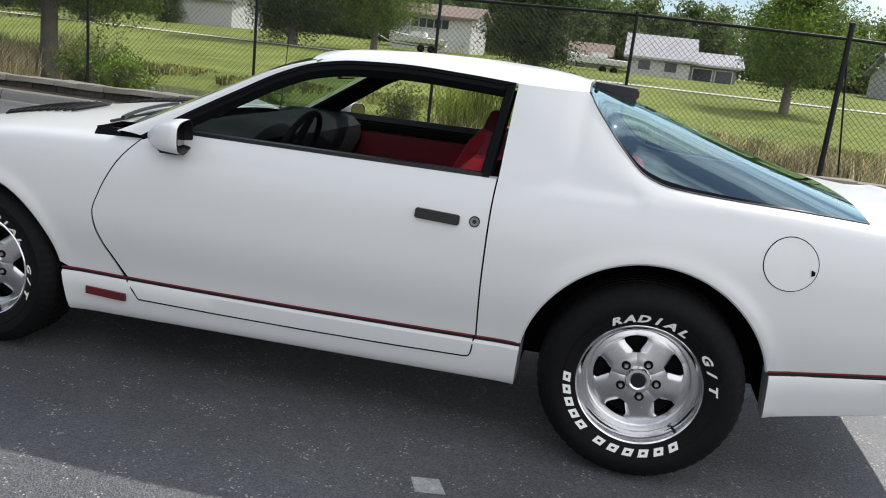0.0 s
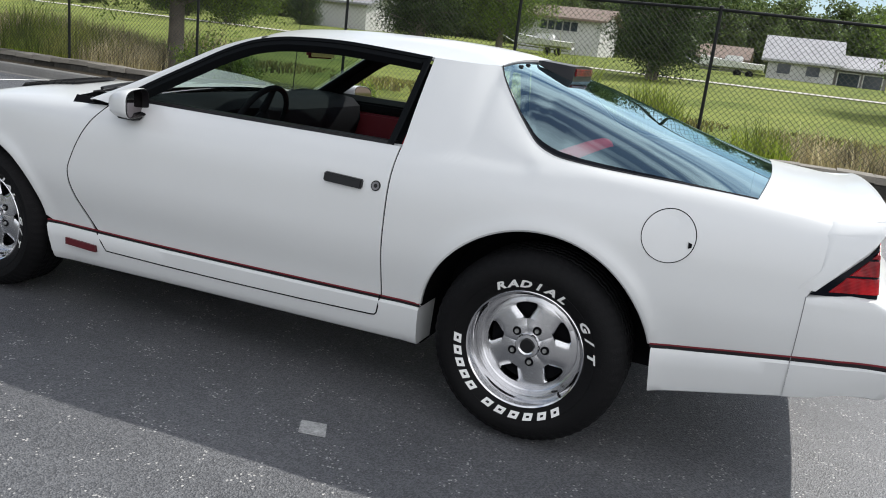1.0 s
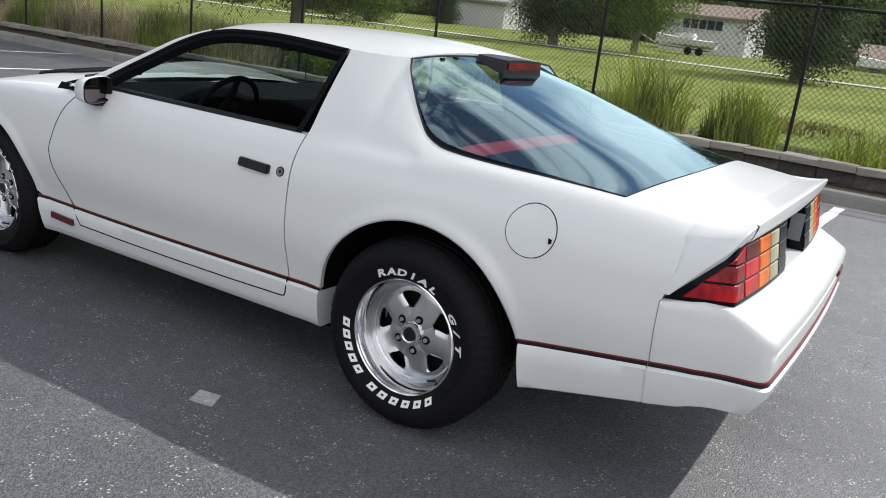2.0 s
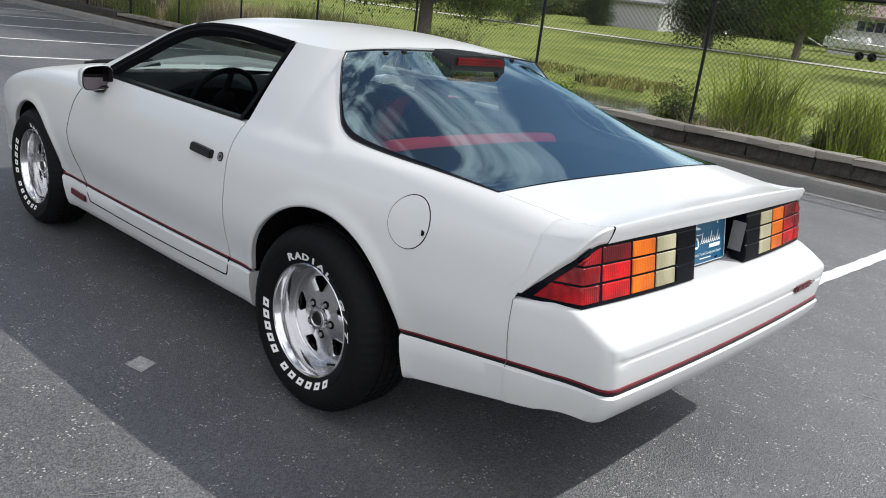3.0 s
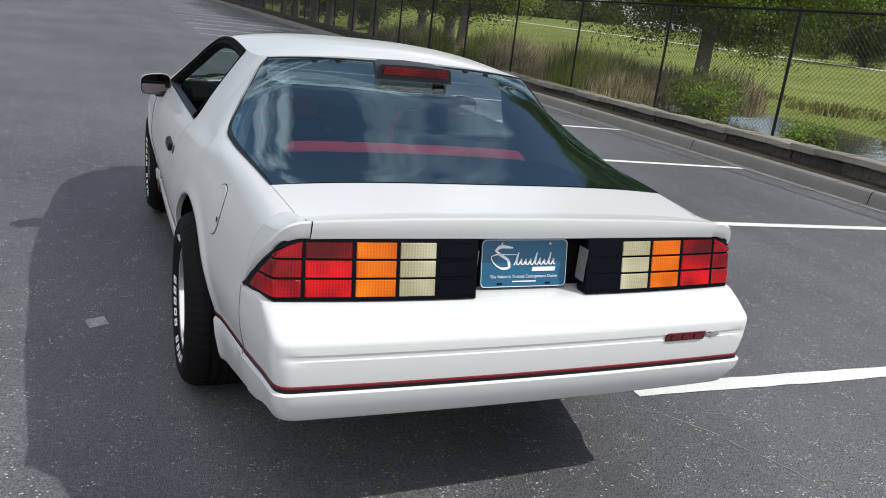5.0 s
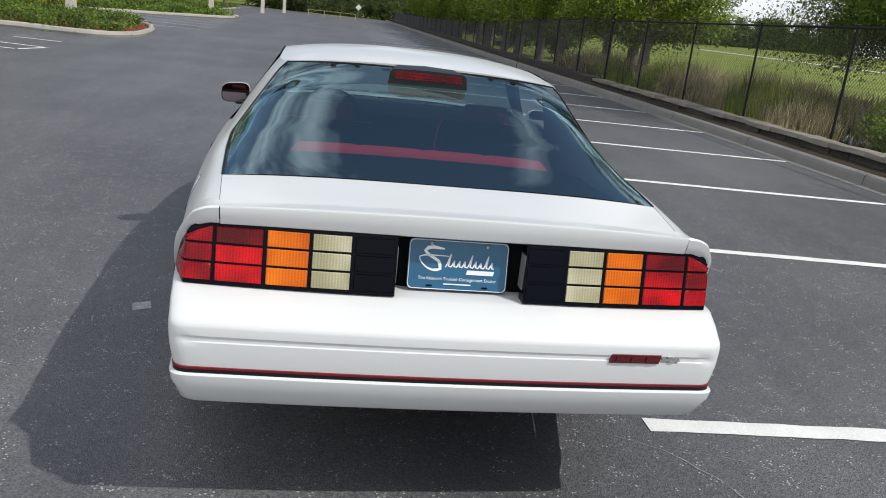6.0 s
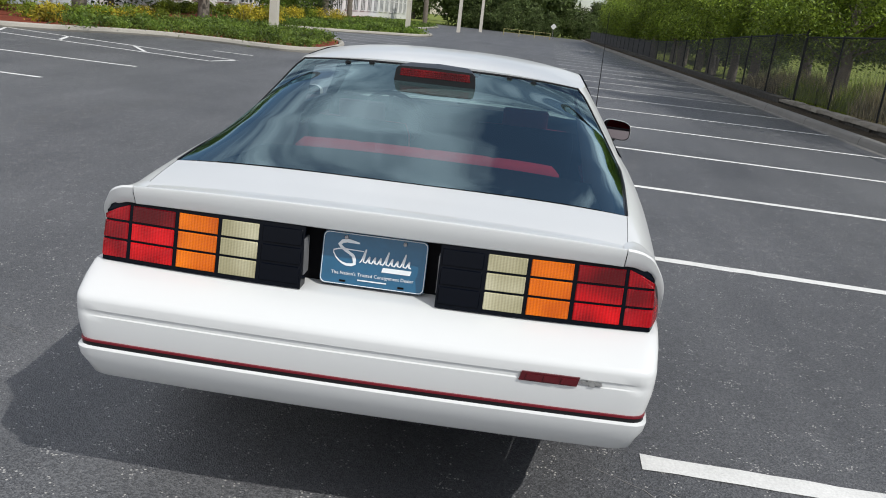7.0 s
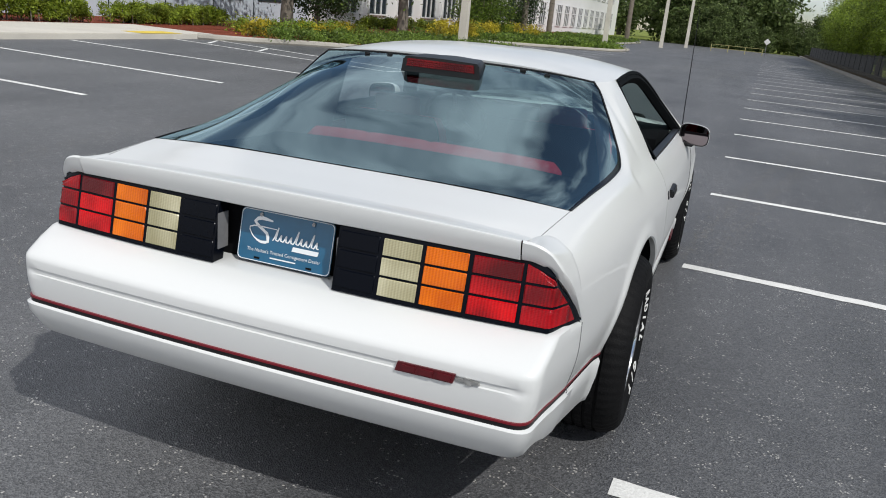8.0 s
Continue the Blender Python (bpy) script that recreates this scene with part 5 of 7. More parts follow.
# ---- cabin ----
SHORTEN[0] = True
M_TRIM = surface("grey_trim", (0.10, 0.10, 0.105), 0.55, var=0.12, fine=160)
bm = bmesh.new()
box(bm, -2.0, -0.47, -0.78, 0.78, 0.40, 0.44)
box(bm, -0.47, -0.08, -0.48, 0.48, 0.40, 0.44)
box(bm, -0.10, 0.90, -0.54, 0.54, 0.60, 0.63)
box(bm, -0.14, -0.08, -0.48, 0.48, 0.44, 0.62)
part("cabin_floor", bm, M_CARPET, car)
for sgn in (-1, 1):
    bm = bmesh.new()
    box(bm, -1.93, -0.60, sgn * 0.80 - 0.02, sgn * 0.80 + 0.02, 0.44, 0.878, 0.012)
    box(bm, -1.90, -0.62, sgn * 0.775 - 0.03, sgn * 0.775 + 0.03, 0.70, 0.745, 0.014)
    ob = part("door_panel", bm, M_SEATDARK, car, "dark red door trim")
    bm = bmesh.new()
    box(bm, -1.93, -0.60, sgn * 0.81 - 0.022, sgn * 0.81 + 0.022, 0.882, 0.938, 0.012)
    part("door_panel_top", bm, M_DASH, car, "black vinyl door top")
    # trim inside the sail panels and beside the luggage space
    bm = bmesh.new()
    rows = []
    for x in np.linspace(-0.55, 0.60, 14):
        ey = (edge_y(x) if x > -0.315 else rail_y(x)) - 0.035
        ez = (edge_z(x) if x > -0.315 else rail_z(x)) - 0.02
        rows.append([(x, sgn * (0.70 + (ey - 0.70) * w), 0.79 + (ez - 0.79) * w) for w in np.linspace(0, 1, 8)])
    part("quarter_trim", sheet(rows, bm), M_TRIM, car, "grey plastic quarter trim")
rows = [[(x, y, roof_c(x) - 0.025 - 0.055 * abs(y / 0.6) ** 2.6) for y in np.linspace(-0.60, 0.60, 15)] for x in np.linspace(-1.27, -0.36, 10)]
part("headliner", sheet(rows), M_SEATDARK, car)
# dashboard
dash = [(-2.10, 0.930), (-1.98, 0.962), (-1.80, 0.968), (-1.68, 0.955), (-1.63, 0.915), (-1.62, 0.84), (-1.66, 0.72), (-1.74, 0.60), (-1.80, 0.45)]
rows = []
for y in np.linspace(-0.80, 0.80, 33):
    hump = 0.028 * math.exp(-((y + 0.38) / 0.19) ** 4)
    rows.append([(x + (0.06 if 2 <= i <= 4 else 0.02) * (hump / 0.028) - 0.10 * (abs(y) > 0.77), y, z + (hump if 1 < i < 5 else 0)) for i, (x, z) in enumerate(dash)])
part("dashboard", sheet(rows), M_DASH, car, "black vinyl dashboard")
bm = bmesh.new()
box(bm, -1.90, -1.865, -0.76, -0.64, 0.972, 0.980, 0.003)
for k in range(4):
    box(bm, -1.898 + 0.008 * k, -1.894 + 0.008 * k, -0.75, -0.65, 0.979, 0.983)
part("demister_vent", bm, M_TRIM, car)
bm = bmesh.new()
box(bm, -1.66, -0.75, -0.11, 0.11, 0.44, 0.64, 0.03)
part("centre_console", bm, M_DASH, car)
bm = bmesh.new()
tube(bm, [(-1.35, 0.0, 0.63), (-1.33, 0.0, 0.72)], [0.012, 0.010], 10)
bmesh.ops.create_uvsphere(bm, u_segments=14, v_segments=8, radius=0.026, matrix=Matrix.Translation((-1.33, 0, 0.73)))
part("gear_lever", bm, M_GLOSSBLACK, car)
bm = bmesh.new()
sheet([[(x, y, 0.945 - 0.02 * abs(y / 0.66) ** 3 - 0.006 * math.sin((x + 0.1) * 9)) for y in np.linspace(-0.68, 0.68, 15)] for x in np.linspace(-0.055, 0.60, 12)], bm)
part("luggage_cover", bm, M_DASH, car, "dark vinyl luggage cover behind the rear seat")
# steering wheel
bm = bmesh.new()
tilt = Matrix.Translation((-1.525, -0.38, 0.885)) @ Matrix.Rotation(radians(-66), 4, "Y")
ring = [tilt @ Vector((0.178 * math.cos(a), 0.178 * math.sin(a), 0)) for a in np.linspace(0, 2 * math.pi, 41)]
tube(bm, ring, 0.0135, 8, cap=False)
for a in (0, 2.2, 4.08):
    tube(bm, [tilt @ Vector((0.02 * math.cos(a), 0.02 * math.sin(a), 0.01)), tilt @ Vector((0.17 * math.cos(a), 0.17 * math.sin(a), 0))], [0.022, 0.013], 8)
bmesh.ops.create_uvsphere(bm, u_segments=16, v_segments=8, radius=0.06, matrix=tilt @ Matrix.Diagonal((1, 1, 0.45, 1)))
tube(bm, [tilt @ Vector((0, 0, 0)), (-1.72, -0.38, 0.80)], 0.035, 10)
part("steering_wheel", bm, M_DASH, car, "black three-spoke steering wheel")
# inside mirror
bm = bmesh.new()
box(bm, -1.475, -1.445, -0.115, 0.115, 1.185, 1.245, 0.012)
tube(bm, [(-1.47, 0, 1.24), (-1.45, 0, 1.315)], 0.008, 8)
im = part("inside_mirror", bm, M_SEATDARK, car)
bm = bmesh.new()
slab([(-1.4435, -0.107, 1.192), (-1.4435, 0.107, 1.192), (-1.4435, 0.107, 1.238), (-1.4435, -0.107, 1.238)], (0.001, 0, 0), bm)
part("mirror_face", bm, M_MIRROR, im)


def cushion(bm, x0, x1, y0, y1, z0, z1, lean, n=9):
    """A padded block: a rounded box whose upper end leans back."""
    rows = []
    for u in np.linspace(0, 1, n):
        row = []
        for a in np.linspace(0, 2 * math.pi, 29):
            c_, s_ = math.cos(a), math.sin(a)
            cx, cy = math.copysign(abs(c_) ** 0.5, c_), math.copysign(abs(s_) ** 0.5, s_)
            sq = 1 - 0.30 * max(0, (u - 0.85) / 0.15) ** 2
            row.append(((x0 + x1) / 2 + (x1 - x0) / 2 * cx * sq + lean * u, (y0 + y1) / 2 + (y1 - y0) / 2 * cy * (1 - 0.07 * max(0, (u - 0.85) / 0.15) ** 2), z0 + (z1 - z0) * u))
        rows.append(row)
    sheet(rows, bm)
    bm.faces.new([bm.verts.new(p) for p in rows[-1][:-1]])
    bm.faces.new([bm.verts.new(p) for p in rows[0][:-1]][::-1])


for sgn in (-1, 1):
    fwd, up = (-0.12, 0.035) if sgn > 0 else (0.0, 0.0)
    bm = bmesh.new()
    cushion(bm, -1.38, -0.90, sgn * 0.39 - 0.25, sgn * 0.39 + 0.25, 0.44, 0.60, 0.0)
    seat = part("front_seat", bm, M_SEAT, car, "red cloth bucket seat")
    bm = bmesh.new()
    cushion(bm, -0.96 + fwd, -0.80 + fwd, sgn * 0.39 - 0.235, sgn * 0.39 + 0.235, 0.56, 0.985 + up, 0.22)
    part("seat_back", bm, M_SEAT, seat)
    bm = bmesh.new()
    cushion(bm, -0.72 + fwd, -0.64 + fwd, sgn * 0.39 - 0.11, sgn * 0.39 + 0.11, 0.985 + up, 1.075 + up, 0.03)
    part("headrest", bm, M_SEATDARK, seat)
    bm = bmesh.new()
    cushion(bm, -0.25, -0.13, sgn * 0.273 - 0.271, sgn * 0.273 + 0.271, 0.55, 0.945, 0.07)
    rs = part("rear_seat_back", bm, M_SEAT, car, "red cloth rear seat back")
    bm = bmesh.new()
    cushion(bm, -0.812 + fwd, -0.772 + fwd, sgn * 0.39 - 0.243, sgn * 0.39 + 0.243, 0.56, 1.0 + up, 0.225)
    part("seat_shell", bm, M_DASH, seat, "dark vinyl seat shell")
    bm = bmesh.new()
    cushion(bm, -0.62, -0.20, sgn * 0.275 - 0.262, sgn * 0.275 + 0.262, 0.44, 0.62, 0.0)
    part("rear_cushion", bm, M_SEAT, rs)

bm = bmesh.new()
ys_r = np.linspace(-0.548, 0.548, 61)
pinch = lambda y: 1 - 0.10 * max(math.exp(-((y - c_) / 0.012) ** 2) for c_ in (-0.27, 0.0, 0.27))
tube(bm, [(-0.105, float(y), 0.928 - 0.012 * (abs(y) / 0.55) ** 4) for y in ys_r], [0.046 * pinch(y) * min(1.0, 0.35 + (0.548 - abs(y)) / 0.05) for y in ys_r], 14)
part("seat_roll", bm, M_SEAT, car, "padded red roll along the rear seat's top edge")

# ---- ground, lot and water ----
SHORTEN[0] = False
def field(name, ca, cb, scale, fine, bump):
    m, t, b = nodes_of(name)
    tc = t.nodes.new("ShaderNodeTexCoord")
    n1 = add(t, "ShaderNodeTexNoise", Scale=scale, Detail=8.0, Roughness=0.65)
    n2 = add(t, "ShaderNodeTexNoise", Scale=fine, Detail=6.0, Roughness=0.7)
    mx = t.nodes.new("ShaderNodeMixRGB")
    mx.inputs[0].default_value = 0.45
    ramp = t.nodes.new("ShaderNodeValToRGB")
    ramp.color_ramp.elements[0].position, ramp.color_ramp.elements[1].position = 0.36, 0.64
    ramp.color_ramp.elements[0].color, ramp.color_ramp.elements[1].color = (*ca, 1), (*cb, 1)
    for n in (n1, n2):
        t.links.new(tc.outputs["Object"], n.inputs["Vector"])
    t.links.new(n1.outputs["Fac"], mx.inputs[1])
    t.links.new(n2.outputs["Fac"], mx.inputs[2])
    t.links.new(mx.outputs["Color"], ramp.inputs["Fac"])
    t.links.new(ramp.outputs["Color"], b.inputs["Base Color"])
    b.inputs["Roughness"].default_value = 0.95
    b.inputs["Specular IOR Level"].default_value = 0.1
    bp = add(t, "ShaderNodeBump", Strength=bump, Distance=0.05)
    t.links.new(n2.outputs["Fac"], bp.inputs["Height"])
    t.links.new(bp.outputs["Normal"], b.inputs["Normal"])
    return m


M_GRASS = field("grass", (0.082, 0.116, 0.024), (0.238, 0.266, 0.068), 0.30, 3.0, 0.8)
M_SOIL = field("soil", (0.030, 0.026, 0.020), (0.085, 0.070, 0.050), 1.5, 22.0, 0.8)
M_MULCH = field("red_mulch", (0.14, 0.035, 0.02), (0.28, 0.08, 0.05), 2.0, 30.0, 0.9)
M_WALK = surface("walk_concrete", (0.55, 0.52, 0.46), 0.9, var=0.15, scale=0.8, fine=40, bump=0.2)
M_KERBPALE = surface("island_kerb_concrete", (0.34, 0.32, 0.28), 0.9, var=0.25, scale=1.2, fine=50, bump=0.3)
M_WATER, t_, b_ = nodes_of("pond_water")
b_.inputs["Base Color"].default_value = (0.035, 0.040, 0.028, 1)
b_.inputs["Roughness"].default_value = 0.10
n_ = add(t_, "ShaderNodeTexNoise", Scale=3.0, Detail=3.0)
tc_ = t_.nodes.new("ShaderNodeTexCoord")
mp_ = t_.nodes.new("ShaderNodeMapping")
mp_.inputs["Scale"].default_value = (1, 0.5, 1)
t_.links.new(tc_.outputs["Object"], mp_.inputs["Vector"])
t_.links.new(mp_.outputs["Vector"], n_.inputs["Vector"])
bp_ = add(t_, "ShaderNodeBump", Strength=0.35, Distance=0.03)
t_.links.new(n_.outputs["Fac"], bp_.inputs["Height"])
t_.links.new(bp_.outputs["Normal"], b_.inputs["Normal"])

land = curve([-500, 7.43, 7.47, 8.0, 8.6, 9.4, 14.6, 16.6, 18.6, 24, 45, 60, 110, 500], [-0.06, -0.06, 0.22, 0.16, -0.12, -0.60, -0.60, -0.22, -0.02, 0.12, 0.85, 1.45, 2.4, 3.0])
ys = np.r_[-500, -200, -60, -30, 0, 5, 7.3, 7.43, np.linspace(7.47, 24, 42), np.linspace(26, 70, 22), 90, 130, 200, 500]
xs_ = np.r_[-500, -250, -130, -80, np.linspace(-60, 60, 61), 90, 150, 260, 500]
rows = []
for y in ys:
    row = []
    for x in xs_:
        z = land(y)
        if y > 7.43:
            z += 0.10 * noise.noise(Vector((x * 0.35, y * 0.35, 3))) * min(1, (y - 7.43) / 3) * min(1, max(0, (abs(y - 43.6) - 3) / 3))
            if y > 9:
                z = max(z, -0.62) if abs(x) < 60 else max(z, 0.0)
        row.append((x, y, z))
    rows.append(row)
tagged(part("ground", sheet(rows), M_GRASS), "green mown grass field sloping up behind the pond", "ground", kind="structure")
bm = sheet([[(x, y, -0.30) for x in np.linspace(-40, 60, 12)] for y in np.linspace(8.3, 17.6, 6)])
tagged(part("water", bm, M_WATER), "still dark pond water reflecting the sky", "pond", kind="structure")

bm = bmesh.new()
rows = [[(x, y, 0.0) for x in np.linspace(-100, 45, 45)] for y in np.linspace(-40, 6.52, 20)]
lot = tagged(part("road", sheet(rows, bm), M_ASPHALT), "dark worn asphalt of a parking lot", "parking lot", kind="structure")
bm = bmesh.new()
box(bm, -98, 45, 6.64, 7.22, -0.05, 0.14)
tagged(part("soil_strip", bm, M_SOIL), "dark leaf litter strip between kerb and wall", "soil", kind="structure")


def paint(name, x0, y0, x1, y1, w, parent, ragged=0.006, seed=0):
    """A painted line with slightly ragged edges."""
    rnd = random.Random(seed)
    d = Vector((x1 - x0, y1 - y0, 0))
    n = max(3, int(d.length / 0.12))
    s = Vector((-d.y, d.x, 0)).normalized() * w / 2
    rows = []
    for i in range(n + 1):
        p = Vector((x0, y0, 0.003)) + d * i / n
        rows.append([p + s * (1 + rnd.uniform(-1, 1) * ragged / w * 2), p - s * (1 + rnd.uniform(-1, 1) * ragged / w * 2)])
    bm = sheet(rows)
    for v in bm.verts:
        v.co.z = 0.0035
    return part(name, bm, M_LINE, parent, smooth=False)


bay_lines = thing("bay_lines", (0, 3, 0), "white painted parking bay lines on the asphalt", "road marking", kind="structure")
for k in range(25):
    x = 0.28 - 2.757 * k + (0.16 if k == 0 else 0.01)
    y0 = 0.93 + 0.06 * k + (0.04 if k == 0 else 0.0)
    paint("line", x, y0, x + 0.43 - 0.25 * (k == 0), 6.42, 0.105, bay_lines, seed=k)
for k in range(1, 4):
    paint("line", 0.35 + 2.757 * k, 0.93, 0.5 + 2.757 * k, 6.42, 0.105, bay_lines, seed=50 + k)
for k in range(4):
    x = -2.23 - 2.92 * k
    paint("line", x, -6.62, x - 0.52, -13.1, 0.105, bay_lines, seed=80 + k)
for k, (a0, b0, a1, b1) in enumerate(((-15.78, -13.03, -13.76, -5.86), (-14.4, -13.15, -12.89, -6.12), (-15.58, -12.4, -14.35, -11.8), (-15.1, -10.5, -13.9, -10.0), (-14.45, -8.55, -13.35, -7.75), (-13.80, -5.88, -12.87, -6.14), (-15.74, -7.2, -15.55, -6.14))):
    paint("line", 1.055 * a0 - 0.165, 1.035 * b0, 1.055 * a1 - 0.165, 1.035 * b1, 0.09, bay_lines, seed=91 + k)
for k in range(7):
    paint("line", -28.9 - 2.75 * k, -5.1, -29.5 - 2.75 * k, -12.2, 0.10, bay_lines, seed=120 + k)

# pale paint remnant and cracks
bm = slab([(-0.675, -1.215, 0.0), (-0.585, -1.195, 0.0), (-0.545, -1.275, 0.0), (-0.640, -1.295, 0.0)], (0, 0, 0.0025))
M_FADED = surface("faded_paint", (0.33, 0.33, 0.32), 0.85, var=0.45, scale=30, fine=120)
part("paint_remnant", bm, M_FADED, lot, "small faded grey paint patch")
M_CRACK = surface("pale_crack", (0.26, 0.25, 0.235), 0.9, var=0.5, scale=14, fine=90)


def crack(pts, w, seed):
    rnd = random.Random(seed)
    line = smooth_line(pts, 70)
    rows = []
    ox = oy = 0.0
    for i, (x, y) in enumerate(line):
        ox = 0.8 * ox + rnd.uniform(-0.012, 0.012)
        oy = 0.8 * oy + rnd.uniform(-0.012, 0.012)
        ww = w * rnd.uniform(0.15, 1.0)
        rows.append([(x + ox, y + oy - ww, 0.0028), (x + ox, y + oy + ww, 0.0028)])
    part("crack", sheet(rows), M_CRACK, lot, smooth=False)


crack([(0.05, -1.95), (0.16, -1.5), (0.22, -1.1), (0.3, -0.75), (0.42, -0.2), (0.48, 0.4), (0.60, 0.9), (0.95, 1.15), (1.4, 1.3)], 0.004, 1)
crack([(0.05, -1.95), (-0.3, -2.6), (-0.6, -3.6)], 0.004, 2)
crack([(0.60, 0.9), (0.8, 1.6), (0.78, 2.4), (0.9, 3.6)], 0.004, 3)
crack([(0.2, -1.2), (0.0, -2.2), (0.15, -3.2), (0.05, -5)], 0.003, 4)
crack([(1.0, 1.6), (1.5, 2.0), (2.2, 2.1)], 0.003, 5)

# dusty tyre scuffs: scattered pale flecks along faint tracks
M_DUST = surface("pale_dust", (0.20, 0.195, 0.185), 0.95, var=0.3, scale=20, fine=90)


def scuff(line, width, n, size, seed):
    rng = np.random.default_rng(seed)
    pts = smooth_line(line, 60)
    verts, faces = [], []
    for k in range(n):
        u = rng.uniform(0, 58.99)
        p, q = pts[int(u)], pts[int(u) + 1]
        x = p[0] + (q[0] - p[0]) * (u % 1) + rng.normal(0, width)
        y = p[1] + (q[1] - p[1]) * (u % 1) + rng.normal(0, width)
        a, s = math.atan2(q[1] - p[1], q[0] - p[0]) + rng.normal(0, 0.3), size * rng.uniform(0.4, 1.2)
        c_, s_ = math.cos(a) * s, math.sin(a) * s
        b0 = len(verts)
        verts += [(x - 1.8 * c_, y - 1.8 * s_, 0.0022), (x + s_ * 0.4, y - c_ * 0.4, 0.0022), (x + 1.8 * c_, y + 1.8 * s_, 0.0022), (x - s_ * 0.4, y + c_ * 0.4, 0.0022)]
        faces.append((b0, b0 + 1, b0 + 2, b0 + 3))
    me = bpy.data.meshes.new("scuff")
    me.from_pydata(verts, [], faces)
    part("tyre_scuff", me, M_DUST, lot, "faint pale tyre scuff", smooth=False)


scuff([(-2.6, 0.95), (-5.5, 1.35), (-9.5, 2.05)], 0.045, 900, 0.010, 1)
scuff([(-2.6, 1.15), (-5.5, 1.60), (-9.5, 2.35)], 0.045, 700, 0.010, 2)
scuff([(0.2, -2.0), (0.3, -4.5), (-1.5, -8.0)], 0.10, 500, 0.008, 3)
scuff([(-28, -3.5), (-33, -1.5), (-38, -1.0), (-42, -2.5)], 0.25, 900, 0.035, 4)
scuff([(-30, 1.0), (-36, -0.5), (-45, 0.5)], 0.22, 800, 0.035, 5)
scuff([(-26, -0.2), (-31, 0.4), (-37, 2.0)], 0.15, 600, 0.03, 6)
scuff([(-1.5, -4.2), (-4.0, -4.6), (-8.0, -4.3)], 0.12, 500, 0.014, 7)
scuff([(1.2, 1.25), (1.9, 1.9), (2.3, 3.2)], 0.05, 400, 0.008, 8)

# ---- kerb, low wall and fence ----
kerb = thing("kerb", (-15, 6.58, 0), "grey concrete kerb along the parking lot", "kerb", kind="structure")
prof = [(6.36, 0.004), (6.50, 0.012), (6.515, 0.10), (6.535, 0.138), (6.56, 0.15), (6.66, 0.152), (6.665, 0.05)]
ks = [sheet([[(x, y, z) for y, z in prof] for x in (0.006, 1.0, 2.0, 2.994)])]
kerb_me = bpy.data.meshes.new("kerb_stone")
ks[0].to_mesh(kerb_me)
ks[0].free()
kerb_me.materials.append(M_CONCRETE)
kerb_me.polygons.foreach_set("use_smooth", [False] * len(kerb_me.polygons))
for k in range(36):
    ob = new("kerb_stone", kerb_me)
    ob.parent, ob.matrix_parent_inverse = kerb, kerb.matrix_basis.inverted()
    ob.location = (9 - 3.0 * k, 0.035 * max(0, k - 6) * 0.0, 0)

wall = thing("wall_low", (-8, 7.2, 0), "low weathered stone retaining wall with pale cap stones", "retaining wall", kind="structure")


def stone(l, d, h, seed):
    rnd = random.Random(seed)
    bm = bmesh.new()
    box(bm, 0.002, l - 0.002, 0, d, 0, h)
    bmesh.ops.bevel(bm, geom=list(bm.edges), offset=0.007, segments=1, affect="EDGES")
    for v in bm.verts:
        v.co += Vector([rnd.uniform(-0.011, 0.011) for _ in range(3)])
    me = bpy.data.meshes.new("stone")
    bm.to_mesh(me)
    bm.free()
    return me


caps = [stone(0.42, 0.34, 0.075, s) for s in range(4)]
blocks = [stone(0.425, 0.26, 0.16, 10 + s) for s in range(5)]
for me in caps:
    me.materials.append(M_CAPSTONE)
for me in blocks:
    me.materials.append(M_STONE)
wall_top = curve([-20.2, -13, -8, -5.3, -2.7, 0, 2.2, 8.6], [0.26, 0.29, 0.31, 0.345, 0.375, 0.385, 0.37, 0.33])
rnd = random.Random(5)
for k in range(66):
    x = 8.6 - 0.42 * (k + 1)
    ob = new("cap_stone", caps[k % 4])
    ob.parent, ob.matrix_parent_inverse = wall, wall.matrix_basis.inverted()
    ob.location = (x, 7.13 + rnd.uniform(-0.012, 0.012), wall_top(x + 0.2) - 0.075 + rnd.uniform(-0.005, 0.005))
    for c_ in range(2):
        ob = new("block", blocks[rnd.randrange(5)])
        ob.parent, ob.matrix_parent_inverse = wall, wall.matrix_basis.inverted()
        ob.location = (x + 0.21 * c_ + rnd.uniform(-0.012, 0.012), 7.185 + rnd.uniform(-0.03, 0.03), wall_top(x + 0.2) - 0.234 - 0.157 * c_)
bm = bmesh.new()
sheet([[(x, 7.23, -0.05), (x, 7.23, wall_top(x) - 0.06), (x, 7.475, wall_top(x) - 0.06), (x, 7.475, -0.05)] for x in np.linspace(-19.2, 8.6, 40)], bm)
part("core", bm, M_SOIL, wall)
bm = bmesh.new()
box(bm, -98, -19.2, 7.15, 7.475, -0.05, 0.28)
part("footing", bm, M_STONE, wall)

FENCE_Y = 7.50


def post(bm, x, z0, z1, r):
    tube(bm, [(x, FENCE_Y, z0), (x, FENCE_Y, z1)], r, 10)
    tube(bm, [(x, FENCE_Y, z1), (x, FENCE_Y, z1 + 0.02), (x, FENCE_Y, z1 + 0.03)], [r * 1.25, r * 1.2, r * 0.4], 10)


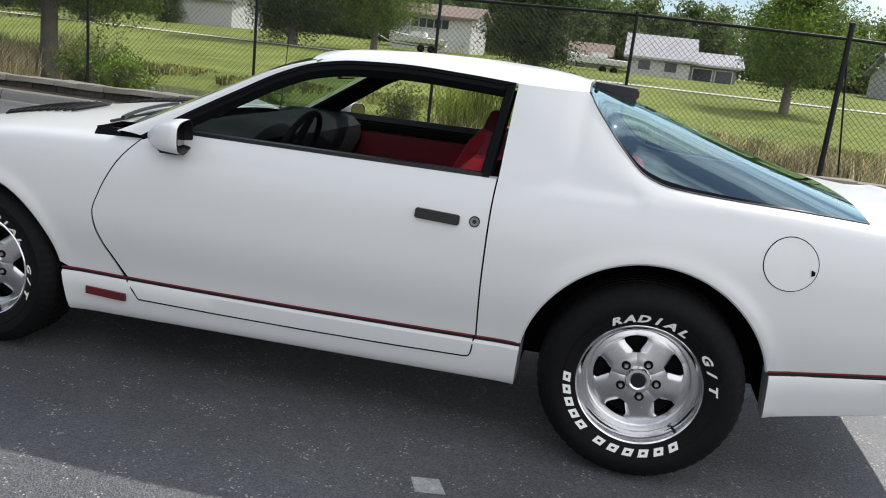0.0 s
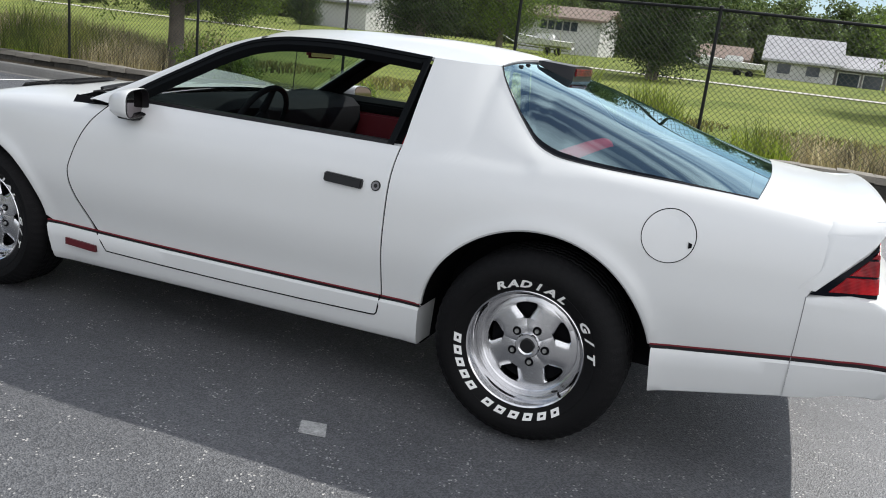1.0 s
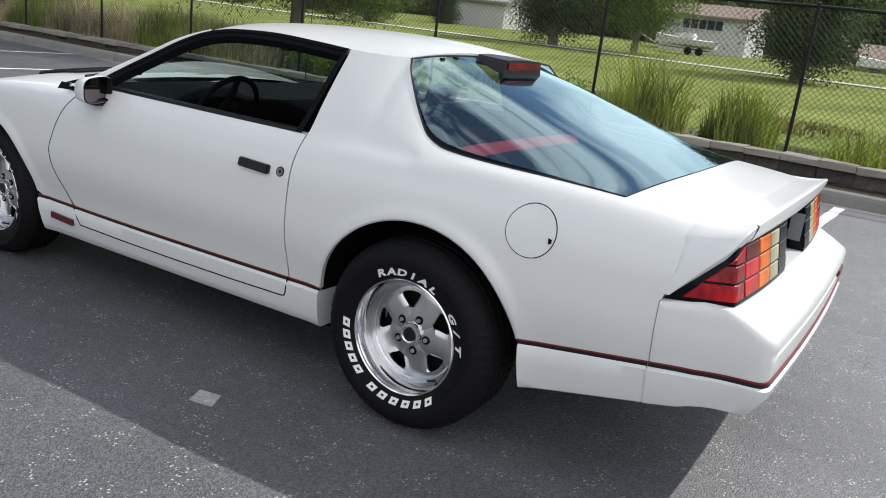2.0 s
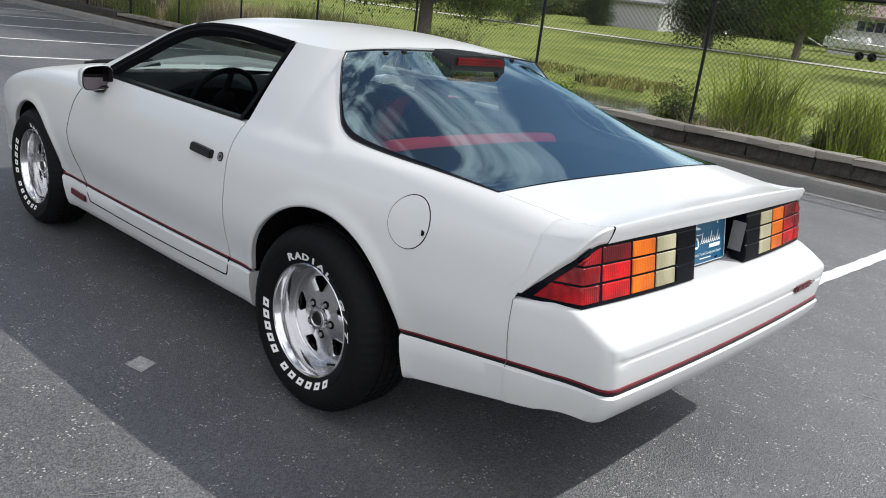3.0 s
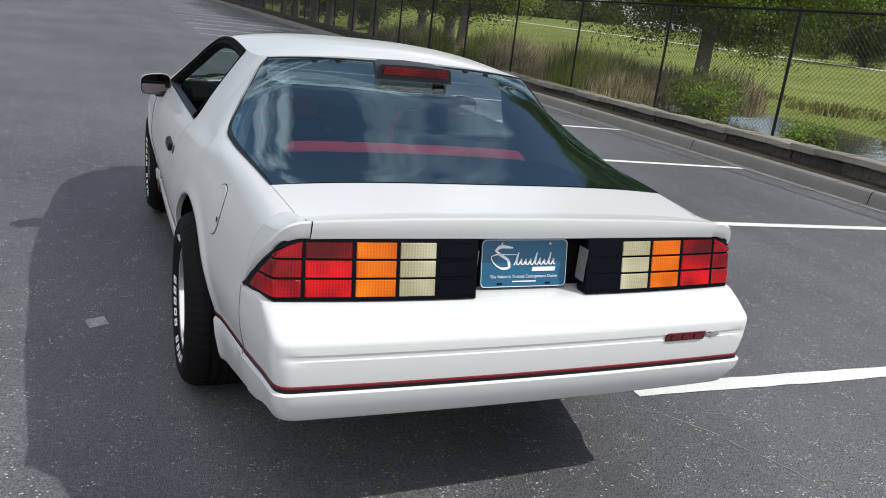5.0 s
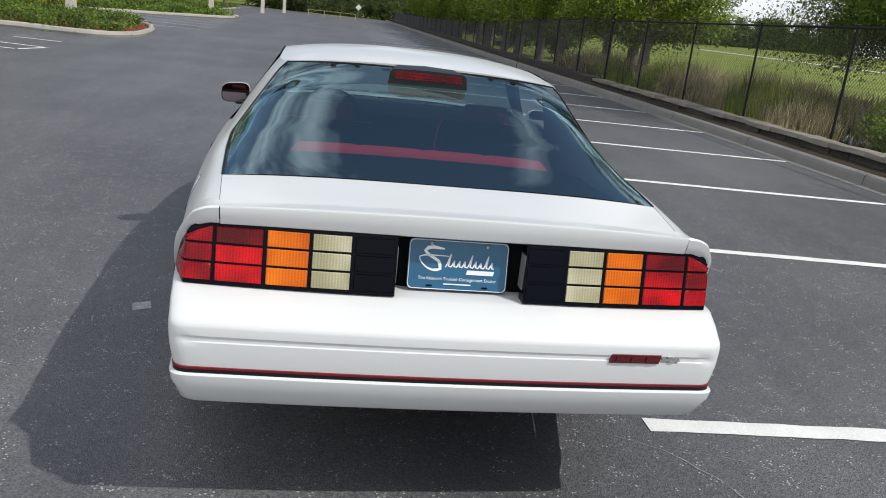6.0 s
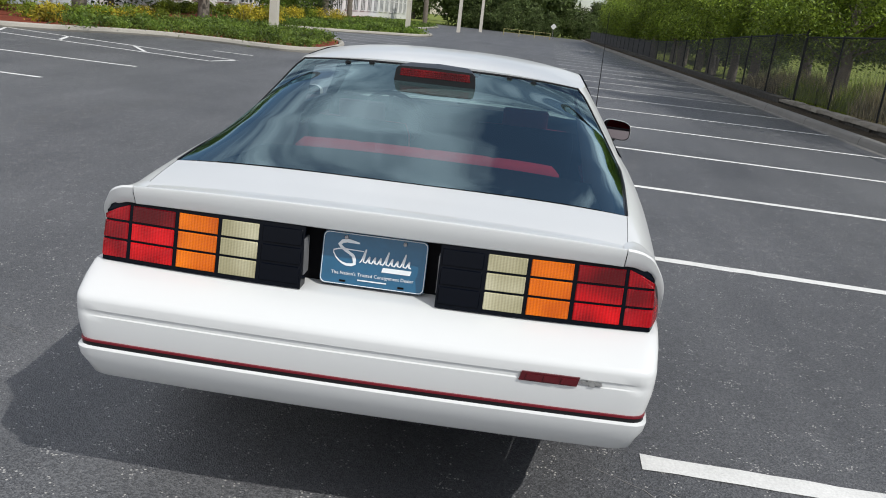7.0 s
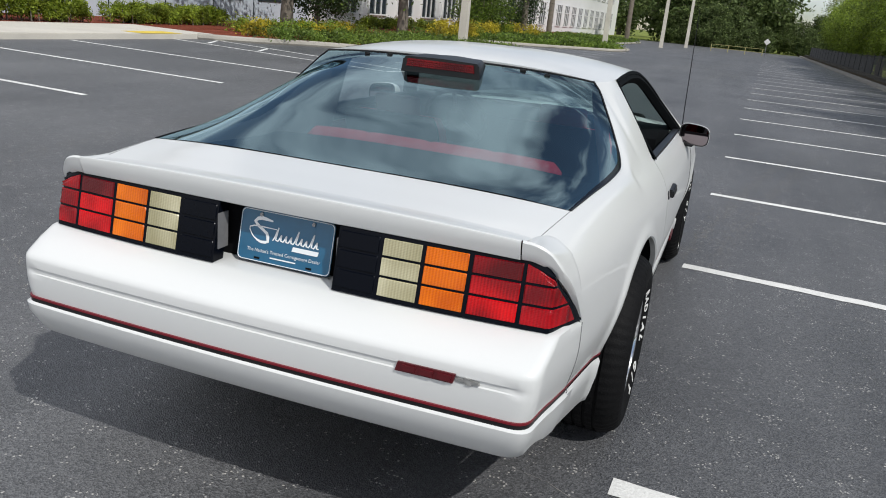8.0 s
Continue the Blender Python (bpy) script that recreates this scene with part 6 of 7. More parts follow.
def mesh_bay(x0, x1, low, high, pitch=0.072, r=0.0017):
    """Chain-link: two sets of slanting wires, woven slightly in and out."""
    verts, faces = [], []
    z0, z1 = low(x0), high(x0)
    h = z1 - z0
    for direction in (1, -1):
        n = int((x1 - x0 + h) / pitch) + 1
        for i in range(n):
            xs0 = x0 - h + i * pitch
            a, b = xs0, xs0 + h
            ta, tb = max(0, (x0 - a) / h), min(1, (x1 - a) / h)
            if tb <= ta:
                continue
            p0 = (a + h * ta, z0 + h * ta) if direction > 0 else (a + h * ta, z1 - h * ta)
            p1 = (a + h * tb, z0 + h * tb) if direction > 0 else (a + h * tb, z1 - h * tb)
            base = len(verts)
            for (px, pz) in (p0, p1):
                y = FENCE_Y + 0.004 * direction
                verts += [(px - r, y, pz + r * direction), (px + r, y, pz - r * direction), (px, y - 1.7 * r, pz)]
            for j in range(3):
                faces.append((base + j, base + (j + 1) % 3, base + 3 + (j + 1) % 3, base + 3 + j))
    dz0, dz1 = low(x1) - low(x0), high(x1) - high(x0)
    verts = [(x, y, z + (x - x0) / (x1 - x0) * (dz0 + (dz1 - dz0) * (z - z0) / h)) for x, y, z in verts]
    me = bpy.data.meshes.new("chain_link")
    me.from_pydata(verts, [], faces)
    return me


fence = thing("fence", (-8, FENCE_Y, 0.4), "black chain-link fence standing on the low wall", "fence", kind="structure")
posts = [7.6, 4.95, 2.345, -0.233, -2.855, -5.55, -8.30, -11.09, -13.82, -16.556, -19.1]
tops = {2.345: 2.24, -19.1: 2.06}
fence_top = curve([-19.1, -16.5, -13.8, -11.1, -8.3, -5.5, -2.85, -0.2, 2.3, 2.4, 8], [1.88, 1.91, 1.94, 1.97, 2.01, 2.05, 2.08, 2.11, 2.12, 2.0, 1.95])
fence_low = lambda x: wall_top(x) + 0.04
for i, x in enumerate(posts):
    bm = bmesh.new()
    post(bm, x, wall_top(x) - 0.10, tops.get(x, fence_top(x) + 0.02), 0.034 if x in tops else 0.022)
    part("post", bm, M_FENCE, fence)
for a, b in zip(posts, posts[1:]):
    part("chain_link", mesh_bay(b, a, fence_low, fence_top), M_WIRE, fence, smooth=False)
    bm = bmesh.new()
    tube(bm, [(b, FENCE_Y, fence_top(b)), (a, FENCE_Y, fence_top(a))], 0.020, 8)
    part("rail", bm, M_FENCE, fence)
bm = bmesh.new()
tube(bm, [(2.345, FENCE_Y, 2.02), (2.57, FENCE_Y, 0.40)], 0.012, 8)
part("brace", bm, M_FENCE, fence)

# the far fence is taller and carries dark screening
M_SCREENCLOTH = surface("dark_screen_cloth", (0.020, 0.024, 0.022), 0.9, var=0.4, scale=1.2, fine=30)
far_fence = thing("screened_fence", (-40, FENCE_Y, 0), "tall fence with dark screening cloth", "fence", kind="structure")
far_top = curve([-96, -56, -42, -32, -23, -19.1], [1.15, 1.15, 1.25, 1.55, 1.85, 1.95])
xs2 = [-19.1 - 2.7 * k for k in range(1, 29)]
for x in xs2:
    bm = bmesh.new()
    post(bm, x, 0.1, far_top(x) + 0.03, 0.028)
    part("post", bm, M_FENCE, far_fence)
for a, b in zip([-19.1] + xs2, xs2):
    part("chain_link", mesh_bay(b, a, lambda x: 0.15, far_top, 0.10, 0.003), M_WIRE, far_fence, smooth=False)
    bm = bmesh.new()
    tube(bm, [(b, FENCE_Y, far_top(b)), (a, FENCE_Y, far_top(a))], 0.02, 8)
    part("rail", bm, M_FENCE, far_fence)
    bm = sheet([[(x, FENCE_Y + 0.03 + 0.012 * math.sin(x * 7), z) for x in np.linspace(b + 0.05, a - 0.05, 10)] for z in np.linspace(0.25, 1.1, 6)])
    if a < -44:
        ob = part("screen_cloth", bm, M_SCREENCLOTH, far_fence)
        ob.modifiers.new("thickness", "SOLIDIFY").thickness = 0.004
    else:
        bm.free()


# ---- plants ----
def leaf_mass(centres, per, spread, size, rnd, droop=0.0, thin=0.45, flat=1.0):
    """Many small folded leaves scattered round the given centres."""
    n = len(centres) * per
    c = np.repeat(np.array(centres, float), per, axis=0)
    rng = np.random.default_rng(rnd.randrange(1 << 30))
    off = rng.normal(0, 1, (n, 3)) * spread * np.array([1, 1, flat])
    p = c + off
    p[:, 2] -= droop * np.abs(rng.normal(0, 1, n))
    up = rng.normal(0, 1, (n, 3)) + np.array([0.15, 0.2, 0.7])
    d = np.cross(up, rng.normal(0, 1, (n, 3)))
    d[:, 2] -= droop * 2
    d /= np.linalg.norm(d, axis=1)[:, None]
    u = np.cross(d, up)
    u /= np.linalg.norm(u, axis=1)[:, None]
    s = size * rng.uniform(0.6, 1.3, n)[:, None]
    a, b2 = p - d * s / 2, p + d * s / 2
    l, r = p + u * s * thin / 2, p - u * s * thin / 2
    verts = np.stack([a, l, b2, r], 1).reshape(-1, 3)
    me = bpy.data.meshes.new("leaves")
    me.from_pydata(verts.tolist(), [], [(4 * i, 4 * i + 1, 4 * i + 2, 4 * i + 3) for i in range(n)])
    return me


def make_tree(name, place, height, trunk_r, crown, bare, leafmat, per=60, clumps=60, leaf=0.22, label="", group="", droop=0.0, seed=1, spread=0.5, squash=1.0, lean=0.0, low=1.0):
    """A trunk with limbs and a crown of leaf clumps round the limb ends."""
    rnd = random.Random(seed)
    x, y, z = place
    tree = thing(name, place, label, "tree", group)
    bm = bmesh.new()
    line = [(x + lean * u ** 1.5 + rnd.uniform(-0.05, 0.05), y + rnd.uniform(-0.05, 0.05), z - 0.1 + height * 0.85 * u) for u in np.linspace(0, 1, 8)]
    tube(bm, line, [trunk_r * (1.15 - 0.95 * u) for u in np.linspace(0, 1, 8)], 10)
    ends = []
    for k in range(clumps):
        u = bare + (1 - bare) * rnd.random() ** low
        a = rnd.uniform(0, 2 * math.pi)
        v = (u - bare) / (1 - bare)
        reach = crown * (0.35 + 0.65 * math.sin(math.pi * min(1, 0.18 + 0.82 * v)) ** squash) * rnd.uniform(0.45, 1.0)
        base = Vector((x + lean * (u * 0.85) ** 1.5, y, z + height * u * 0.88))
        tip = base + Vector((math.cos(a) * reach, math.sin(a) * reach, height * 0.10 * (1 - 2.2 * droop) * rnd.uniform(0.4, 1.2)))
        ends.append(tip)
        ends.append(base.lerp(tip, 0.6))
        if k % 3 == 0:
            mid = base.lerp(tip, 0.5) + Vector((0, 0, 0.08 * reach))
            tube(bm, [base - Vector((0, 0, 0.1)), mid, tip], [trunk_r * 0.30, trunk_r * 0.18, trunk_r * 0.05], 5)
    part("trunk", bm, M_BARK, tree)
    part("crown", leaf_mass(ends, per, spread, leaf, rnd, droop), leafmat, tree, smooth=False)
    return tree


def place_copy(ob, x, y, z, s, rot):
    c_ = copy_thing(ob, Matrix.Translation((x, y, z)) @ Matrix.Rotation(rot, 4, "Z"))
    c_.scale = (s, s, s)
    return c_


cyp = make_tree("cypress_tree", (-12.4, 11.8, 0.0), 11.0, 0.165, 4.3, 0.160, M_CYPRESS, per=820, clumps=230, leaf=0.072, label="feathery green cypress tree with drooping branches beside the pond", droop=0.16, seed=3, spread=0.27, low=1.3)
M_FENCELEAF = leafy("leaf_fence_tree", (0.075, 0.130, 0.016), (0.32, 0.42, 0.050), 0.5, 0.25)
ftree = make_tree("fence_tree", (-20.7, 9.2, 0.1), 5.2, 0.17, 2.7, 0.24, M_FENCELEAF, per=340, clumps=64, leaf=0.10, label="leafy green tree leaning over the fence", group="trees along the fence", seed=17, spread=0.25)
rnd = random.Random(19)
for k in range(19):
    place_copy(ftree, -24.2 - 3.3 * k + rnd.uniform(-0.5, 0.5), 9.6 + rnd.uniform(-0.4, 0.8), 0.0, rnd.uniform(1.05, 1.3), rnd.uniform(0, 6))
oak = make_tree("oak_tree", (6.5, 34.0, 0.40), 5.4, 0.20, 3.0, 0.27, M_LEAF, per=200, clumps=70, leaf=0.14, label="broad green oak tree standing on the grass", seed=8, spread=0.42)
dark = make_tree("dark_oak_tree", (-21.3, 45.0, 0.9), 8.0, 0.30, 2.9, 0.05, M_LEAFDARK, per=190, clumps=100, leaf=0.17, label="dense dark green tree on the lawn", seed=11, spread=0.55)
place_copy(dark, -5.6, 40.0, 0.7, 0.95, 2.0)
place_copy(oak, -16.5, 47.0, 0.9, 1.1, 1.0)
place_copy(oak, 24.0, 40.0, 0.6, 1.1, 2.2)
place_copy(dark, -36.3, 45.0, 0.75, 0.72, 2.9)

for k, (x, y, s_) in enumerate(((-44, 50, 0.5), (-49, 53, 0.55), (-55, 50, 0.5), (-61, 56, 0.6), (-38, 58, 0.5))):
    place_copy(dark, x, y, 0.9, s_, 1.3 * k)

# tree lines at a distance
M_WOOD = leafy("leaf_wood", (0.060, 0.098, 0.030), (0.19, 0.245, 0.085), 0.6, 0.4)
wood = make_tree("forest_tree", (-90.0, 18.0, 0.0), 8.0, 0.25, 3.4, 0.04, M_WOOD, per=62, clumps=64, leaf=0.44, label="mid-green forest tree at the edge of the lot", seed=14, spread=0.46)
rnd = random.Random(21)
for k in range(46):
    a = -75 + 150 * k / 45 + rnd.uniform(-1.5, 1.5)
    place_copy(wood, a, 79 + rnd.uniform(-4, 10), 1.6, rnd.uniform(0.68, 0.95), rnd.uniform(0, 6))
    place_copy(wood, a + 1.5, 96 + rnd.uniform(-4, 4), 1.2, rnd.uniform(0.9, 1.15), rnd.uniform(0, 6))
for k in range(6, 22):
    place_copy(wood, -108 + rnd.uniform(-5, 5), -22 + 2.2 * k + rnd.uniform(-1, 1), -0.1, rnd.uniform(1.1, 1.6) * (0.42 if 11 < k < 17 else 1.0), rnd.uniform(0, 6))
for k in range(20):
    place_copy(wood, -114 - 0.4 * k + rnd.uniform(-3, 3), 30 + 2.8 * k, 0.6, rnd.uniform(0.55, 0.78), rnd.uniform(0, 6))
for k in range(7, 26):
    place_copy(wood, -102 + rnd.uniform(-3, 3), -20 + 1.9 * k if k < 13 else -20 + 1.9 * k + 3, -0.3, rnd.uniform(0.35, 0.7), rnd.uniform(0, 6))
for k in range(12):
    place_copy(wood, -46 - 4.4 * k + rnd.uniform(-0.8, 0.8), 14.5 + rnd.uniform(-1.2, 2.5), 0.0, rnd.uniform(0.42, 0.55), rnd.uniform(0, 6))
for k in range(14):
    place_copy(wood, -138 - 12 * rnd.random(), -60 + 8 * k, 0.0, rnd.uniform(1.3, 1.8) * (0.4 if -2 < -60 + 8 * k < 24 else 1.0), rnd.uniform(0, 6))


M_WEED = leafy("weed_green", (0.13, 0.19, 0.02), (0.34, 0.40, 0.07), 0.6, 0.45)
M_SHORE = leafy("shore_grass", (0.14, 0.15, 0.03), (0.30, 0.27, 0.10), 0.7, 0.4)


def reeds(name, place, radius, height, n, mat_, label, seed, width=0.02, lean=0.22):
    """A clump of upright grass blades."""
    rng = np.random.default_rng(seed)
    verts, faces = [], []
    for i in range(n):
        r, a = radius * math.sqrt(rng.uniform()), rng.uniform(0, 2 * math.pi)
        bx_, by_ = r * math.cos(a), r * math.sin(a)
        h = height * rng.uniform(0.5, 1.05) * (1 - 0.35 * (r / radius) ** 2)
        la, ll = rng.uniform(0, 2 * math.pi), lean * h * rng.uniform(0.2, 1.3)
        dx, dy = math.cos(la) * ll, math.sin(la) * ll
        wx, wy = width * math.sin(la + 1), width * math.cos(la + 1)
        b0 = len(verts)
        verts += [(bx_ - wx, by_ - wy, -0.1), (bx_ + wx, by_ + wy, -0.1), (bx_ + dx * 0.35 + wx * 0.8, by_ + dy * 0.35 + wy * 0.8, h * 0.6), (bx_ + dx * 0.35 - wx * 0.8, by_ + dy * 0.35 - wy * 0.8, h * 0.6), (bx_ + dx, by_ + dy, h)]
        faces += [(b0, b0 + 1, b0 + 2, b0 + 3), (b0 + 3, b0 + 2, b0 + 4)]
    me = bpy.data.meshes.new("blades")
    me.from_pydata([(v[0] + place[0], v[1] + place[1], v[2] + place[2]) for v in verts], [], faces)
    ob = part(name, me, mat_, smooth=False)
    return tagged(ob, label, "reeds", kind="stuff")


rnd = random.Random(9)
for k in range(15):
    x = -11.0 - 1.05 * k - rnd.uniform(0, 0.5)
    reeds("dry_reeds", (x, 8.6 + rnd.uniform(-0.3, 1.0), 0.0), 0.75, 1.05 + rnd.uniform(-0.25, 0.3), 520, (M_REED, M_REED, M_REEDGREEN, M_WEED)[rnd.randrange(4)], "pale dry reeds and grass at the pond edge behind the fence", 40 + k, 0.010, 0.42)
for k in range(5):
    reeds("dry_reeds", (1.2 + 0.75 * k, 8.9 + rnd.uniform(-0.3, 0.6), 0.1), 0.6, 0.75, 300, M_REED, "dry brown reeds at the pond edge", 70 + k, 0.009, 0.5)


rnd_f = random.Random(23)
for k in range(30):
    x = -12.6 - 0.34 * k
    reeds("dry_reeds", (x, 10.0 + rnd_f.uniform(-0.6, 3.2), -0.05), 0.95, 1.05 + rnd_f.uniform(-0.2, 0.25), 420, (M_REED, M_REED, M_REED, M_REEDGREEN)[rnd_f.randrange(4)], "field of pale dry reeds beyond the fence", 200 + k, 0.012, 0.40)


def shrub(name, place, w, h, mat_, n, leaf, label, seed, upright=0.0):
    rnd = random.Random(seed)
    x, y, z = place
    th = thing(name, place, label, "shrub")
    bm = bmesh.new()
    ends = []
    for k in range(n):
        a, r = rnd.uniform(0, 6.28), w * math.sqrt(rnd.random())
        hh = h * rnd.uniform(0.45, 1.0) * (1 - 0.45 * (r / w) ** 2)
        tip = Vector((x + r * math.cos(a), y + r * math.sin(a), z + hh))
        tube(bm, [(x + 0.25 * r * math.cos(a), y + 0.25 * r * math.sin(a), z - 0.15), tip], [0.012, 0.004], 4)
        for q in (1.0, 0.75, 0.5):
            ends.append(Vector((x, y, z)).lerp(tip, q))
    part("stems", bm, M_BARK, th)
    part("leaves", leaf_mass(ends, 20, 0.085, leaf, rnd), mat_, th, smooth=False)
    return th


shrub("pond_shrub", (-9.9, 9.9, 0.05), 0.75, 0.95, M_LEAFLIGHT, 60, 0.075, "bright green shrub at the foot of the cypress", 1)
reeds("tall_weeds", (-2.35, 8.35, 0.05), 0.62, 1.62, 460, M_WEED, "tall wispy yellow-green weeds behind the fence", 101, 0.011, 0.3)
reeds("tall_weeds", (-1.0, 8.40, 0.05), 0.50, 1.22, 620, M_WEED, "dense bright green weeds behind the fence", 102, 0.013, 0.2)
reeds("dry_reeds", (-2.5, 8.1, 0.1), 0.75, 0.62, 320, M_REED, "dry brown stalks at the foot of the weeds", 103, 0.007, 0.6)
reeds("tall_weeds", (0.5, 8.6, 0.0), 0.5, 0.9, 260, M_WEED, "yellow-green weeds behind the fence", 104, 0.012, 0.3)
rng_s = np.random.default_rng(7)
for k in range(16):
    reeds("shore_grass", (-34 + 4.0 * k, 18.4 + rng_s.uniform(-0.3, 0.4), -0.05), 1.7, 0.22, 420, M_SHORE, "tan and olive grass along the far shore", 110 + k, 0.03, 0.5)
shrub("pond_shrub", (-3.5, 8.3, 0.1), 0.32, 0.85, M_LEAFLIGHT, 34, 0.055, "small bright green shrub behind the fence", 4)
shrub("pond_shrub", (-1.35, 8.3, 0.05), 0.28, 0.42, M_LEAF, 26, 0.06, "bright green weedy shrub at the pond edge", 5)
shrub("pond_shrub", (-8.6, 9.0, 0.0), 0.5, 0.75, M_LEAFLIGHT, 45, 0.075, "bright green shrub at the pond edge", 6)
shrub("pond_shrub", (-5.9, 8.6, 0.05), 0.35, 0.45, M_LEAFLIGHT, 35, 0.07, "low green shrub at the pond edge", 7)

# pale path across the grass
rows = [[(x, y, land(y)) for y in (43.0, 44.3)] for x in np.linspace(-90, 90, 40)]
tagged(part("path", sheet([[(x, y, z + 0.05) for x, y, z in r] for r in rows]), M_WALK), "pale concrete path across the grass", "path", kind="structure")

# ---- houses beyond the field ----
M_SIDING = surface("white_siding", (0.50, 0.50, 0.49), 0.8, var=0.08, scale=0.8, fine=20)
M_ROOFGREY = surface("grey_shingles", (0.25, 0.25, 0.26), 0.9, var=0.2, scale=1.2, fine=12, bump=0.4)
M_ROOFPALE = surface("pale_shingles", (0.36, 0.36, 0.37), 0.9, var=0.2, scale=1.2, fine=12, bump=0.4)
M_ROOFBROWN = surface("brown_shingles", (0.20, 0.15, 0.12), 0.9, var=0.2, scale=1.2, fine=12, bump=0.4)
M_SHADOWGLASS = surface("house_glass", (0.03, 0.04, 0.05), 0.12, var=0.1)
M_BEIGE = surface("beige_stucco", (0.55, 0.47, 0.40), 0.9, var=0.1, fine=20)


def house(name, x0, x1, y0, y1, z0, eave, ridge, wall_m, roof_m, label, along_x=True, windows=(), over=0.5):
    """Walls, a pitched roof with eaves, and framed windows on the near side."""
    h = thing(name, ((x0 + x1) / 2, (y0 + y1) / 2, z0), label, "house")
    bm = bmesh.new()
    box(bm, x0, x1, y0, y1, z0 - 0.5, eave)
    part("wall", bm, wall_m, h, smooth=False)
    bm = bmesh.new()
    ym, xm = (y0 + y1) / 2, (x0 + x1) / 2
    if along_x:
        sec = lambda x: [(x, y0 - over, eave - 0.05), (x, ym, ridge), (x, y1 + over, eave - 0.05), (x, y1 + over, eave + 0.12), (x, ym, ridge + 0.18), (x, y0 - over, eave + 0.12), (x, y0 - over, eave - 0.05)]
        ra, rb = sec(x0 - over), sec(x1 + over)
    else:
        sec = lambda y: [(x0 - over, y, eave - 0.05), (xm, y, ridge), (x1 + over, y, eave - 0.05), (x1 + over, y, eave + 0.12), (xm, y, ridge + 0.18), (x0 - over, y, eave + 0.12), (x0 - over, y, eave - 0.05)]
        ra, rb = sec(y0 - over), sec(y1 + over)
    sheet([ra, rb], bm)
    bm.faces.new([bm.verts.new(p) for p in ra[:-1]])
    bm.faces.new([bm.verts.new(p) for p in rb[:-1]])
    part("roof", bm, roof_m, h, smooth=False)
    if along_x:
        ends = [((x, y0, eave), (x, y1, eave), (x, ym, ridge)) for x in (x0 + 0.02, x1 - 0.02)]
    else:
        ends = [((x0, y, eave), (x1, y, eave), (xm, y, ridge)) for y in (y0 + 0.02, y1 - 0.02)]
    for tri in ends:
        bm = bmesh.new()
        bm.faces.new([bm.verts.new(p) for p in tri])
        part("gable", bm, wall_m, h, smooth=False)
    for wx, wz, ww, wh in windows:
        bm = bmesh.new()
        box(bm, wx, wx + ww, y0 - 0.04, y0 + 0.02, wz, wz + wh)
        w = part("window", bm, M_SHADOWGLASS, h, smooth=False)
        bm = bmesh.new()
        for a, b, c_, d in ((wx - 0.08, wx, wz - 0.08, wz + wh + 0.08), (wx + ww, wx + ww + 0.08, wz - 0.08, wz + wh + 0.08), (wx, wx + ww, wz - 0.08, wz), (wx, wx + ww, wz + wh, wz + wh + 0.08)):
            box(bm, a, b, y0 - 0.08, y0 + 0.01, c_, d)
        part("window_frame", bm, M_SIDING, w, smooth=False)
    return h


# darker wall colour with the shade under the eaves and carport painted in
M_SHADEWALL = surface("shaded_wall", (0.20, 0.19, 0.18), 0.9, var=0.15, scale=0.8, fine=20)
house("white_garage", -39.8, -34.4, 62, 68, 1.3, 3.7, 4.5, M_SIDING, M_ROOFGREY, "large white metal shed with a low roof", windows=[])
house("white_house", -20.0, -13.3, 62, 69, 1.3, 4.2, 5.2, M_SIDING, M_ROOFBROWN, "white and beige house with a row of windows", windows=[(-18.3 + 0.64 * k, 3.30, 0.54, 0.70) for k in range(5)])
house("grey_roof_house", -0.5, 4.1, 62, 68, 1.2, 2.75, 4.5, M_SIDING, M_ROOFPALE, "low house with a pale grey shingle roof", windows=[(0.2, 1.9, 0.9, 0.7), (2.2, 1.9, 0.9, 0.7)])
house("grey_roof_wing", 4.15, 7.6, 62.5, 67, 1.2, 2.65, 3.55, M_SHADEWALL, M_ROOFPALE, "low house wing with a dark carport opening", windows=[(4.4, 1.4, 1.4, 1.0), (6.1, 1.4, 1.2, 1.0)])
house("brown_roof_house", -5.6, -2.4, 66, 71, 1.2, 2.5, 3.5, M_SHADEWALL, M_ROOFBROWN, "small low house with a brown roof behind trees", windows=[(-4.9, 1.6, 0.8, 0.7)])
house("far_bungalow", 20.0, 31.0, 66, 74, 1.4, 3.6, 5.2, M_SIDING, M_ROOFGREY, "white bungalow with a pale roof", windows=[(22, 2.0, 1.2, 1.1), (26, 2.0, 1.2, 1.1)])

# ---- office building with its planting ----
M_PANEL = surface("grey_wall_panel", (0.50, 0.55, 0.61), 0.75, var=0.06, scale=0.5, fine=30)
M_OFFICE = surface("white_wall_panel", (0.70, 0.70, 0.69), 0.7, var=0.05, scale=0.5, fine=30)
office = thing("office_building", (-45, -24, 0), "long two-storey office building with grey and white wall panels", "building")
bm = bmesh.new()
box(bm, -33.0, -6, -32, -19.4, -0.1, 8.0)
part("grey_wall", bm, M_PANEL, office, smooth=False)
bm = bmesh.new()
box(bm, -128, -33.0, -32, -19.0, -0.1, 8.4)
part("white_wall", bm, M_OFFICE, office, smooth=False)
bm = bmesh.new()
box(bm, -128.3, -5.7, -32.3, -18.9, 8.4, 8.7)
part("roof", bm, M_OFFICE, office, smooth=False)
for k in range(9):
    x = -8.0 - 2.9 * k
    bm = bmesh.new()
    box(bm, x - 0.025, x + 0.025, -19.42, -19.385, 0.0, 8.0)
    part("panel_joint", bm, M_SHADOWGLASS, office, smooth=False)
